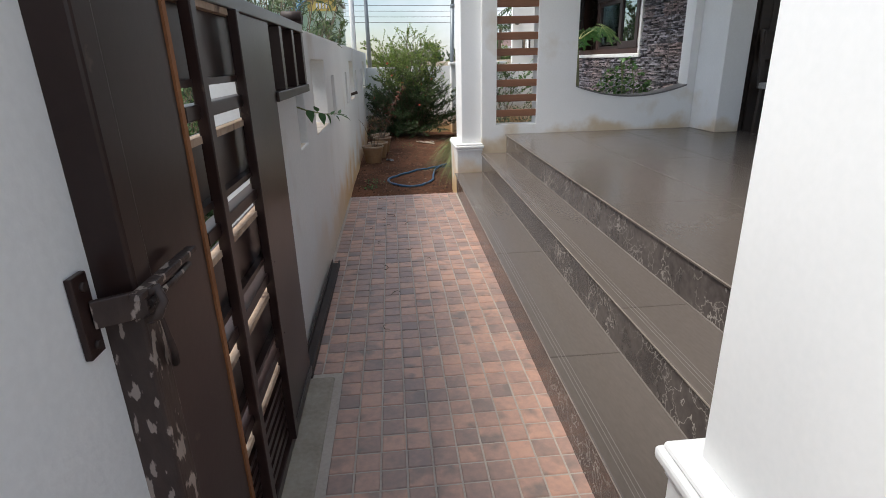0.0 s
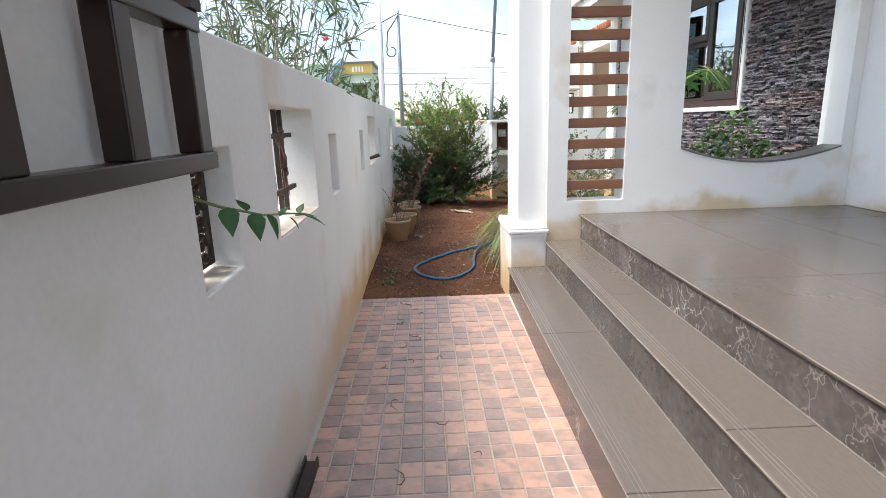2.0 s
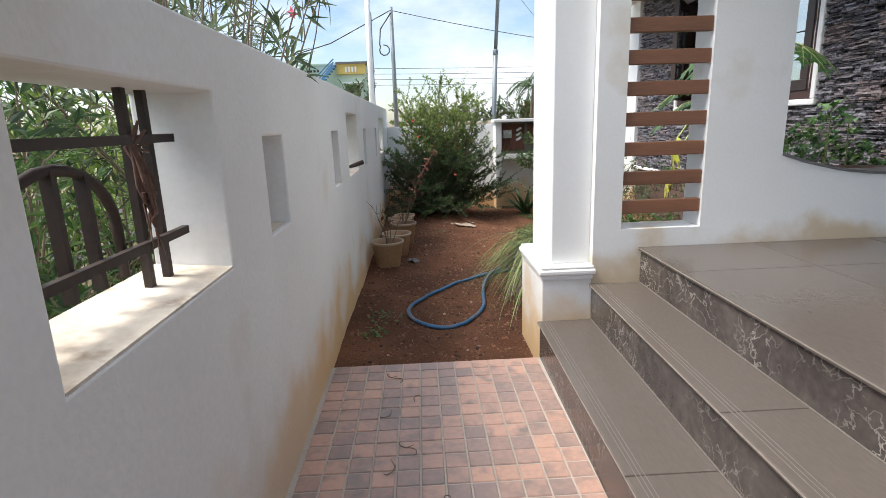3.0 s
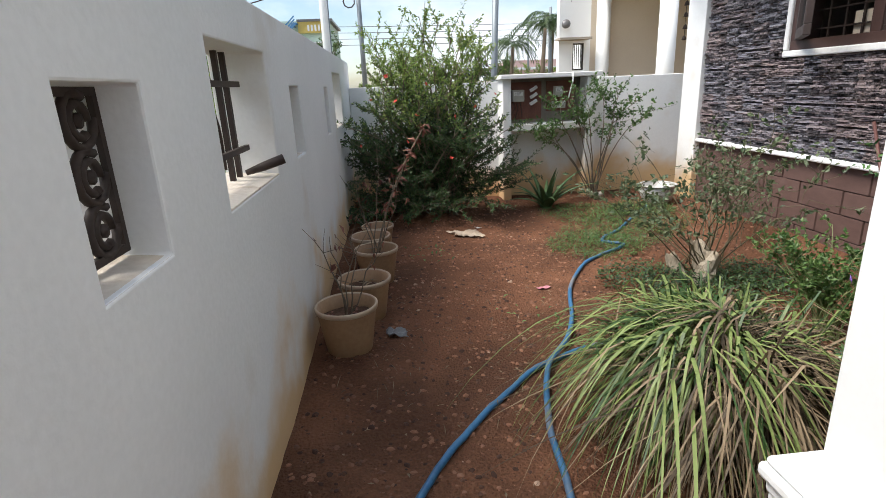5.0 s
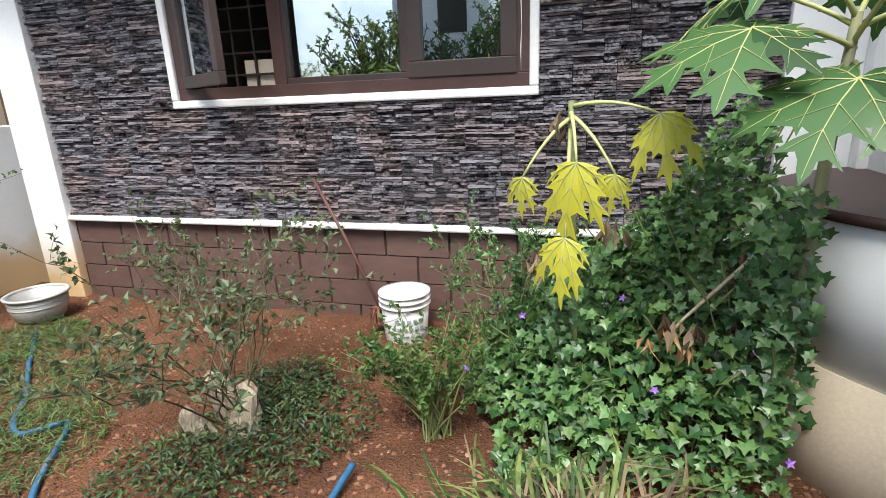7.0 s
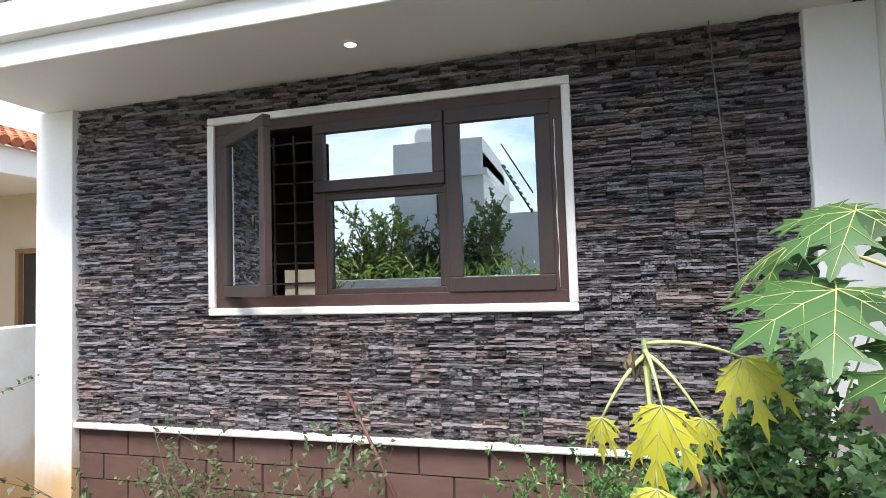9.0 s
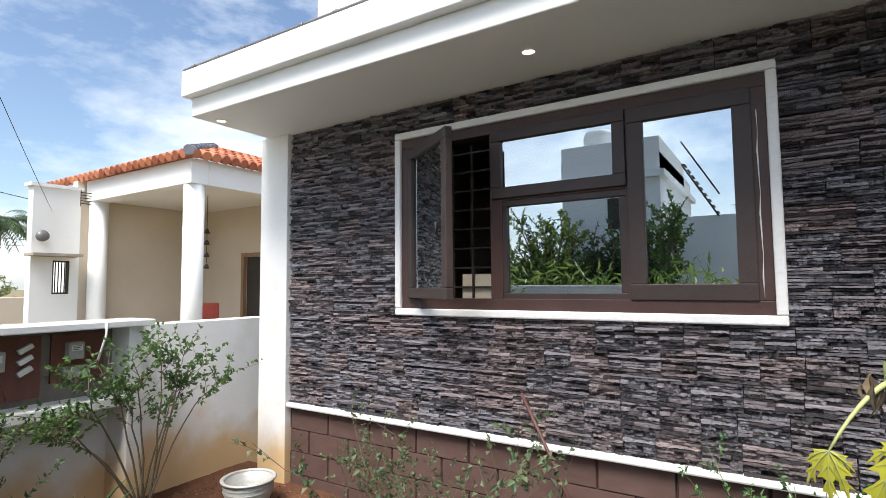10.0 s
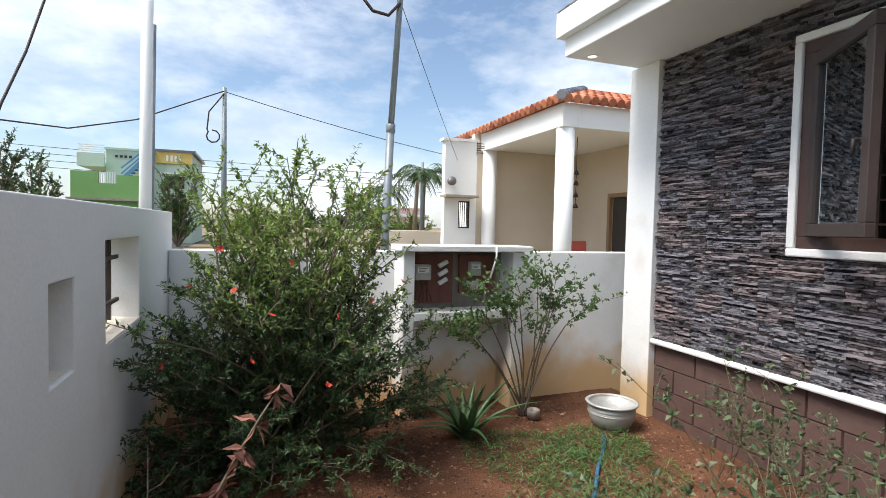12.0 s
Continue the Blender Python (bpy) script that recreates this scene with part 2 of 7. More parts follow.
step_tile = surface("grey_brown_vitrified_tile", (0.090, 0.076, 0.066), (0.126, 0.107, 0.094), 1.2, 110, 0.24, 0.06, 0.001, rough_var=0.15, stretch=(1, 0.25, 1))
marble = surface("dark_veined_marble", (0.035, 0.029, 0.027), (0.105, 0.088, 0.080), 5, 30, 0.25, 0.03, 0.001)


def veined(m, colour):
    """Thin branching pale veins through a dark stone, thick in some places and absent in others."""
    n, l = m.node_tree.nodes, m.node_tree.links
    p = n["Principled BSDF"]
    src = p.inputs["Base Color"].links[0].from_socket
    co, nz, mixv = n.new("ShaderNodeTexCoord"), n.new("ShaderNodeTexNoise"), n.new("ShaderNodeMix")
    nz.inputs["Scale"].default_value, nz.inputs["Detail"].default_value = 7.0, 9
    l.new(co.outputs["Object"], nz.inputs["Vector"])
    mixv.data_type = "RGBA"
    mixv.inputs["Factor"].default_value = 0.38
    l.new(co.outputs["Object"], mixv.inputs["A"])
    l.new(nz.outputs["Color"], mixv.inputs["B"])
    vo, rp, pn, pr, mu = n.new("ShaderNodeTexVoronoi"), n.new("ShaderNodeValToRGB"), n.new("ShaderNodeTexNoise"), n.new("ShaderNodeValToRGB"), n.new("ShaderNodeMath")
    vo.feature = "DISTANCE_TO_EDGE"
    vo.inputs["Scale"].default_value = 11.0
    l.new(mixv.outputs["Result"], vo.inputs["Vector"])
    rp.color_ramp.elements[0].color, rp.color_ramp.elements[1].color = (1, 1, 1, 1), (0, 0, 0, 1)
    rp.color_ramp.elements[0].position, rp.color_ramp.elements[1].position = 0.0, 0.040
    l.new(vo.outputs["Distance"], rp.inputs["Fac"])
    pn.inputs["Scale"].default_value, pn.inputs["Detail"].default_value = 2.6, 4
    l.new(co.outputs["Object"], pn.inputs["Vector"])
    pr.color_ramp.elements[0].position, pr.color_ramp.elements[1].position = 0.44, 0.74
    l.new(pn.outputs["Fac"], pr.inputs["Fac"])
    mu.operation = "MULTIPLY"
    l.new(rp.outputs["Color"], mu.inputs[0])
    l.new(pr.outputs["Color"], mu.inputs[1])
    ms = n.new("ShaderNodeMix")
    ms.data_type = "RGBA"
    ms.inputs["B"].default_value = (*colour, 1)
    l.new(mu.outputs[0], ms.inputs["Factor"])
    l.new(src, ms.inputs["A"])
    l.new(ms.outputs["Result"], p.inputs["Base Color"])
    return m


marble = veined(marble, (0.46, 0.42, 0.38))
nosing_pale = surface("pale_nosing_edge", (0.20, 0.17, 0.145), (0.30, 0.26, 0.22), 6, 60, 0.6, 0.1)
pale_line = surface("pale_dusty_groove", (0.115, 0.100, 0.088), (0.155, 0.136, 0.122), 4, 60, 0.8, 0.1)
slate = surface("stacked_slate", (0.052, 0.047, 0.053), (0.440, 0.400, 0.412), 9, 80, 0.45, 1.0, 0.012, spread=0.75, island=True, tint=(1.09, 0.95, 0.91),
                stain=(0.20, 0.125, 0.115), stain_scale=1.7, stain_at=(0.57, 0.80), stretch=(1, 0.5, 3.2))
brown_block = surface("brown_painted_block", (0.080, 0.043, 0.036), (0.125, 0.072, 0.060), 4, 70, 0.75, 0.3, 0.004, spread=0.15)
brown_joint = surface("brown_joint", (0.055, 0.032, 0.027), (0.085, 0.050, 0.042), 4, 70, 0.85, 0.3)
gate_worn = surface("chipped_gate_paint", (0.024, 0.013, 0.011), (0.060, 0.038, 0.030), 4, 60, 0.5, 0.4, 0.004,
                    stain=(0.34, 0.28, 0.24), stain_scale=48, stain_at=(0.57, 0.61), stretch=(1, 1, 0.4))
gate_paint = surface("dark_brown_gate_paint", (0.020, 0.0095, 0.008), (0.034, 0.0175, 0.0145), 3, 50, 0.30, 0.08, 0.002, spec=0.38,
                     stain=(0.10, 0.065, 0.05), stain_scale=13, stain_at=(0.70, 0.76))
window_brown = surface("brown_window_frame", (0.052, 0.027, 0.023), (0.080, 0.045, 0.039), 5, 90, 0.48, 0.05, 0.001, spec=0.35)
sash_brown = surface("dark_brown_sash", (0.030, 0.019, 0.016), (0.052, 0.033, 0.029), 5, 90, 0.52, 0.05, 0.001)
wood_slat = surface("brown_wood_slat", (0.13, 0.055, 0.028), (0.24, 0.105, 0.055), 3, 40, 0.45, 0.12, 0.002, stretch=(0.4, 4, 6), spread=0.2)
dark_wood = surface("dark_wood_panel", (0.013, 0.008, 0.006), (0.034, 0.021, 0.014), 2, 26, 0.45, 0.1, 0.002, stretch=(0.5, 1, 5))
iron = surface("black_iron", (0.025, 0.018, 0.016), (0.055, 0.035, 0.028), 8, 80, 0.6, 0.3, 0.002, spec=0.4)
concrete = surface("grey_concrete", (0.25, 0.215, 0.17), (0.42, 0.37, 0.305), 5, 60, 0.9, 0.5, 0.006)
granite = surface("grey_granite", (0.10, 0.10, 0.10), (0.18, 0.17, 0.17), 6, 90, 0.35, 0.05, 0.001)

# ---- ground ----
def soil_z(x, y):
    t = min(1.0, max(0.0, (x + 0.5) / 1.8))
    t = t * t * (3 - 2 * t)
    return -0.032 - 0.113 * t + 0.02 * noise.noise((x * 1.3, y * 1.3, 0.0)) + 0.012 * noise.noise((x * 5, y * 5, 2.0)) + 0.006 * noise.noise((x * 17, y * 17, 5.0))


bm = B()
NX, NY = 110, 170
gx = [-0.60 + 4.1 * i / NX for i in range(NX + 1)]
gy = [5.285 + 6.4 * j / NY for j in range(NY + 1)]
vs = [[bm.verts.new((x, y, soil_z(x, y))) for y in gy] for x in gx]
for i in range(NX):
    for j in range(NY):
        bm.faces.new((vs[i][j], vs[i + 1][j], vs[i + 1][j + 1], vs[i][j + 1])).smooth = True
structure("garden_soil", bm, soil, "bare red garden soil with loose clods", "soil")

far_ground = surface("dry_grass_ground", (0.12, 0.10, 0.05), (0.26, 0.20, 0.12), 0.3, 8, 0.95, 0.4, 0.02)
bm = B()
for x0, y0, x1, y1 in ((-900, -900, 900, 900),):
    bm.faces.new([bm.verts.new(c) for c in ((x0, y0, -0.30), (x1, y0, -0.30), (x1, y1, -0.30), (x0, y1, -0.30))])
structure("ground", bm, far_ground, "dry grassy open ground reaching the horizon", "ground")

bm = B()
box(bm, -0.5, -12.0, -0.3, 0.64, 5.278, -0.004)
structure("pavement", bm, grout, "grouted bed of the terracotta tiled side passage", "pavement")

# ---- compound wall along the passage ----
WX, WO, WT = -0.495, -0.705, 1.505
WINDOWS = [(3.355, 4.06), (6.57, 7.25), (9.735, 10.45)]
NICHES = [(2.69, 2.955), (4.455, 4.72), (5.88, 6.15), (7.70, 7.97), (9.06, 9.31)]
holes = [(a, b, 0.884, 1.345) for a, b in WINDOWS] + [(a, b, 0.89, 1.225) for a, b in NICHES]
bm = B()
grid_wall(bm, "x", WO, WX, 1.86, 11.68, -0.4, WT, holes)
structure("wall_west", bm, white_wall, "white plastered compound wall with soil stained foot", "wall", 0.007)
bm = B()
grid_wall(bm, "x", WO, WX + 0.025, 0.1, 0.625, -0.4, 2.3, [])
box(bm, WO, -12.0, -0.4, WX, 0.1, WT)
structure("gate_pier", bm, white_wall, "white plastered gate pier", "wall", 0.01)

# dusty sloping sills of the openings
for a, b in WINDOWS + NICHES:
    bm = B()
    c = [bm.verts.new(p) for y in (a + 0.001, b - 0.001) for p in ((WO + 0.002, y, 0.86), (WX - 0.003, y, 0.86), (WX - 0.003, y, 0.889), (WO + 0.002, y, 0.904))]
    for q in ((0, 1, 2, 3), (7, 6, 5, 4), (3, 2, 6, 7), (1, 5, 6, 2), (0, 3, 7, 4)):
        bm.faces.new([c[i] for i in q])
    structure("sill", bm, dusty_sill, "dusty beige sloping sill of the wall opening", "sill")

# ---- back compound wall ----
bm = B()
grid_wall(bm, "y", 11.46, 11.66, WO + 0.215, 4.6, -0.4, 1.22, [])
structure("wall_north", bm, white_wall, "white plastered back compound wall with soil stains", "wall", 0.007)

# ---- porch steps and platform ----
PY0, PY1, PORCH_Z = -4.0, 5.28, 3.5
steps_root = tagged(new("porch_steps"), "grey tiled porch steps with dark marble risers", "steps", kind="structure")
STEP_Z = (0.205, 0.400, 0.590)


def step_part(name, bm, m, label="", bevel=0.0):
    """The flight runs slightly out of line with the compound wall."""
    for v in bm.verts:
        v.co.x += 0.0145 * (v.co.y - 5.28)
    return part(name, bm, m, steps_root, label, bevel)


for i, (x0, x1, z) in enumerate(((0.622, 0.91, STEP_Z[0]), (0.896, 1.165, STEP_Z[1]), (1.150, 5.3, STEP_Z[2]))):
    bm = B()
    box(bm, x0 + 0.014, PY0, STEP_Z[i - 1] - 0.03 if i else -0.3, x1 + 0.02, PY1, z - 0.016)
    step_part("core", bm, concrete)
    bm = B()
    zb = (-0.02, STEP_Z[0], STEP_Z[1])[i]
    box(bm, x0 + 0.004, PY0, zb, x0 + 0.016, PY1, z - 0.016)
    step_part("riser", bm, marble, "dark marble riser with white veins")
    if i < 2:
        for k, (a, b) in enumerate(((-4.0, -0.8), (-0.797, 0.4), (0.403, 1.6), (1.603, 2.8), (2.803, 4.0), (4.003, 5.28))):
            bm = B()
            box(bm, x0 - 0.010, a, z - 0.016, x1 + 0.004, b, z)
            step_part("tread", bm, step_tile, "", 0.004)
        for dx in (0.022, 0.036, 0.050):
            bm = B()
            box(bm, x0 + dx, PY0, z - 0.003, x0 + dx + 0.0025, PY1, z + 0.0006)
            step_part("groove", bm, pale_line)
    bm = B()
    box(bm, x0 - 0.0015, PY0, zb + 0.0, x0 + 0.006, PY1, zb + 0.004)
    step_part("joint", bm, pale_line, "pale joint line")
    bm = B()
    box(bm, x0 - 0.0115, PY0, z - 0.0075, x0 - 0.0095, PY1, z - 0.0025)
    step_part("nosing_edge", bm, nosing_pale, "pale nosing edge")
xs = [1.140, 1.75, 2.36, 2.97, 3.58, 4.19, 4.8, 5.3]
ys = [-4.0, -2.4, -1.2, 0.0, 1.2, 2.4, 3.6, 4.8, 5.28]
for a, b in zip(xs, xs[1:]):
    for c, d in zip(ys, ys[1:]):
        bm = B()
        box(bm, a, c, 0.574, b - 0.0025, d - 0.0025, 0.590)
        step_part("floor_tile", bm, step_tile, "", 0.002)


# ---- porch columns ----
def column(y0, y1, name, sx=0.660, mz=0.45, out=0.036, step=0.075):
    root = tagged(new(name), "white painted square porch column on moulded plinth", "column", kind="structure")
    bm = B()
    px = sx - step
    box(bm, px, y0, -0.3, 0.90, y1, mz)
    part("plinth", bm, white_wall, root, "", 0.004)
    bm = B()
    for d, za, zb in ((out / 3, mz - 0.008, mz + 0.022), (out, mz + 0.022, mz + 0.052), (out * 0.55, mz + 0.052, mz + 0.070)):
        box(bm, px - d, y0 - d, za, 0.90 + d, y1 + d, zb)
    part("moulding", bm, white_paint, root, "", 0.016)
    bm = B()
    box(bm, sx, y0 + 0.05, mz + 0.070, 0.90, y1 - 0.04, PORCH_Z)
    part("shaft", bm, white_paint, root, "", 0.006)
    return root


column(0.20, 0.63, "column_near_gate", 0.54, 0.528, 0.024, 0.035)
column(5.285, 5.84, "column_by_garden", 0.695, 0.432, 0.018, 0.057)

# ---- porch garden wall with louvre and bowed opening ----
YA, YB = 5.285, 5.47
bm = B()
grid_wall(bm, "y", YA, YB, 0.90, 1.86, -0.3, PORCH_Z, [(1.045, 1.46, 0.685, 2.55)])


def sill_z(x):
    t = (x - 1.86) / 1.18
    return 1.035 - 0.36 * t + 0.34 * t * t - 0.02 * math.sin(math.pi * t)


n = 28
for k in range(n):
    a, b = 1.86 + 1.18 * k / n, 1.86 + 1.18 * (k + 1) / n
    za, zb = sill_z(a), sill_z(b)
    lo = [bm.verts.new(c) for c in ((a, YA, -0.3), (b, YA, -0.3), (b, YA, zb), (a, YA, za))]
    hi = [bm.verts.new(c) for c in ((a, YB, -0.3), (b, YB, -0.3), (b, YB, zb), (a, YB, za))]
    for q in ((lo[0], lo[1], lo[2], lo[3]), (hi[3], hi[2], hi[1], hi[0]), (lo[3], lo[2], hi[2], hi[3])):
        bm.faces.new(q)
    t0, t1 = 2.42 + 0.10 * math.sin(math.pi * k / n), 2.42 + 0.10 * math.sin(math.pi * (k + 1) / n)
    lo = [bm.verts.new(c) for c in ((a, YA, t0), (b, YA, t1), (b, YA, PORCH_Z), (a, YA, PORCH_Z))]
    hi = [bm.verts.new(c) for c in ((a, YB, t0), (b, YB, t1), (b, YB, PORCH_Z), (a, YB, PORCH_Z))]
    for q in ((lo[0], lo[1], lo[2], lo[3]), (hi[3], hi[2], hi[1], hi[0]), (lo[1], lo[0], hi[0], hi[1])):
        bm.faces.new(q)
box(bm, 3.04, YA, -0.3, 3.20, YB, PORCH_Z)
bmesh.ops.remove_doubles(bm, verts=bm.verts, dist=0.0005)
structure("wall_porch", bm, porch_paint, "white porch wall with bowed opening and damp stains", "wall")

bm = B()
for k in range(n):
    a, b = 1.86 + 1.18 * k / n, 1.86 + 1.18 * (k + 1) / n
    for y0, y1 in ((YA - 0.006, YB + 0.006),):
        za, zb = sill_z(a) + 0.001, sill_z(b) + 0.001
        v8 = [bm.verts.new(c) for c in ((a, y0, za), (b, y0, zb), (b, y1, zb), (a, y1, za), (a, y0, za + 0.014), (b, y0, zb + 0.014), (b, y1, zb + 0.014), (a, y1, za + 0.014))]
        for q in ((4, 5, 6, 7), (0, 1, 5, 4), (2, 3, 7, 6)):
            bm.faces.new([v8[i] for i in q])
structure("sill_coping", bm, granite, "grey granite coping on the bowed sill", "sill")

# ---- bowed planter bay on the garden side of the porch wall ----
def bay_y(x):
    t = (x - 1.78) / 1.50
    return YB + 0.56 * math.sin(math.pi * min(1.0, max(0.0, t))) ** 0.75


bay = [1.78 + 1.50 * k / 30 for k in range(31)]


def bay_solid(z0, z1, grow, y_in):
    bm = B()
    lo = [bm.verts.new((x, bay_y(x) + grow, z0)) for x in bay]
    hi = [bm.verts.new((x, bay_y(x) + grow, z1)) for x in bay]
    li = [bm.verts.new((x, y_in, z0)) for x in bay]
    hb = [bm.verts.new((x, y_in, z1)) for x in bay]
    for k in range(30):
        bm.faces.new((lo[k + 1], lo[k], hi[k], hi[k + 1])).smooth = True
        bm.faces.new((hi[k + 1], hi[k], hb[k], hb[k + 1]))
        bm.faces.new((lo[k], lo[k + 1], li[k + 1], li[k]))
    return bm


structure("wall_bay", bay_solid(0.33, 0.86, 0.0, YB + 0.002), white_paint, "white bowed planter bay of the porch wall", "wall")
structure("wall_bay_foot", bay_solid(-0.3, 0.33, 0.012, YB + 0.002), surface("beige_plaster", (0.56, 0.46, 0.33), (0.70, 0.61, 0.47), 2, 60, 0.9, 0.3, 0.004,
          stain=(0.46, 0.30, 0.17), stain_scale=2.2, stain_at=(0.55, 0.75)), "bare beige plaster foot of the planter bay", "wall")
structure("bay_coping", bay_solid(0.862, 0.90, 0.03, YB + 0.002), window_brown, "dark brown coping on the bowed bay", "coping")

# ---- house: pier beside the door, door wall, closing walls ----
bm = B()
box(bm, 3.12, 4.82, 0.590, 3.36, 5.285, PORCH_Z)
box(bm, 3.20, 5.285, -0.3, 3.36, 5.52, PORCH_Z)
structure("wall_pier", bm, porch_paint, "white pier beside the front door", "wall", 0.006)
bm = B()
grid_wall(bm, "y", 4.86, 5.06, 3.36, 5.2, 0.592, PORCH_Z, [])
structure("wall_entrance", bm, dark_wood, "dark wood clad entrance wall", "wall")
bm = B()
grid_wall(bm, "x", 5.2, 5.4, 0.1, 5.06, -0.3, PORCH_Z, [])
structure("wall_porch_back", bm, porch_paint, "white house wall at the back of the porch", "wall")
bm = B()
box(bm, 0.55, 0.10, PORCH_Z, 5.4, 5.62, PORCH_Z + 0.15)
structure("ceiling_porch", bm, white_paint, "white porch ceiling slab", "ceiling")

# ---- slate clad garden wall of the house ----
SX = 3.33
WIN = (7.05, 9.53, 1.30, 2.68)
bm = B()
grid_wall(bm, "x", SX + 0.03, SX + 0.23, 5.52, 11.0, -0.4, 3.0, [(WIN[0] + 0.07, WIN[1] - 0.07, WIN[2] + 0.07, WIN[3] - 0.07)])
structure("wall_east", bm, brown_joint, "house wall behind the slate cladding", "wall")
bm = B()
box(bm, SX - 0.052, 10.70, -0.4, SX + 0.25, 11.05, 2.87)
structure("pilaster_garden", bm, white_wall, "white corner pilaster of the house", "pilaster", 0.006)
bm = B()
box(bm, SX - 0.05, 5.52, -0.4, SX + 0.03, 5.85, 2.87)
structure("pilaster_porch", bm, white_paint, "white pilaster between slate wall and porch", "pilaster", 0.006)
bm = B()
box(bm, SX - 0.045, 5.85, 0.49, SX + 0.03, 10.70, 0.53)
structure("trim_plinth", bm, white_paint, "white plaster band above the brown plinth", "trim", 0.012)
# eave slab with stepped fascia
bm = B()
box(bm, 2.535, 5.62, 2.87, 3.6, 10.97, 3.02)
box(bm, 2.468, 5.62, 3.02, 3.6, 11.01, 3.225)
structure("eave", bm, white_paint, "white concrete eave slab with stepped fascia", "eave", 0.008)
bm = B()
tube(bm, [(2.49, 5.62, 3.238), (2.49, 11.0, 3.238)], 0.016, 8)
for k in range(18):
    tube(bm, [(2.49, 5.75 + 0.3 * k, 3.238), (2.49, 5.79 + 0.3 * k, 3.238)], 0.020, 8)
structure("eave_pipe", bm, granite, "grey jointed conduit pipe along the eave edge", "pipe")
bm = B()
box(bm, 2.70, 5.6, 3.2, 3.6, 9.75, 4.1)
structure("parapet", bm, white_paint, "white roof parapet above the eave", "parapet", 0.01)
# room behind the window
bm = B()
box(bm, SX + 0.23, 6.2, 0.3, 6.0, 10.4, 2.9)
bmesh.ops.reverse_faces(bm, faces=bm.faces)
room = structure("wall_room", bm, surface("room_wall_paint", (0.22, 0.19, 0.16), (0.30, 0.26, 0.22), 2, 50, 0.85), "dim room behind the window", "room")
fa = [f for f in room.data.polygons if abs(f.normal.x) > 0.5 and f.center.x < 4]
bm = B()
bm.from_mesh(room.data)
bm.faces.ensure_lookup_table()
bmesh.ops.delete(bm, geom=[bm.faces[fa[0].index]], context="FACES")
bm.to_mesh(room.data)
bm.free()

# ---- sliding gate ----
rust = surface("orange_rust_edge", (0.20, 0.075, 0.026), (0.33, 0.135, 0.05), 6, 60, 0.6, 0.2)


# pale tan puts the light caught by the folded edges into their colour
lit_lip = surface("lit_tan_edge", (0.30, 0.20, 0.135), (0.52, 0.40, 0.30), 7, 50, 0.75, 0.2,
                  stain=(0.10, 0.06, 0.045), stain_scale=9, stain_at=(0.58, 0.66))


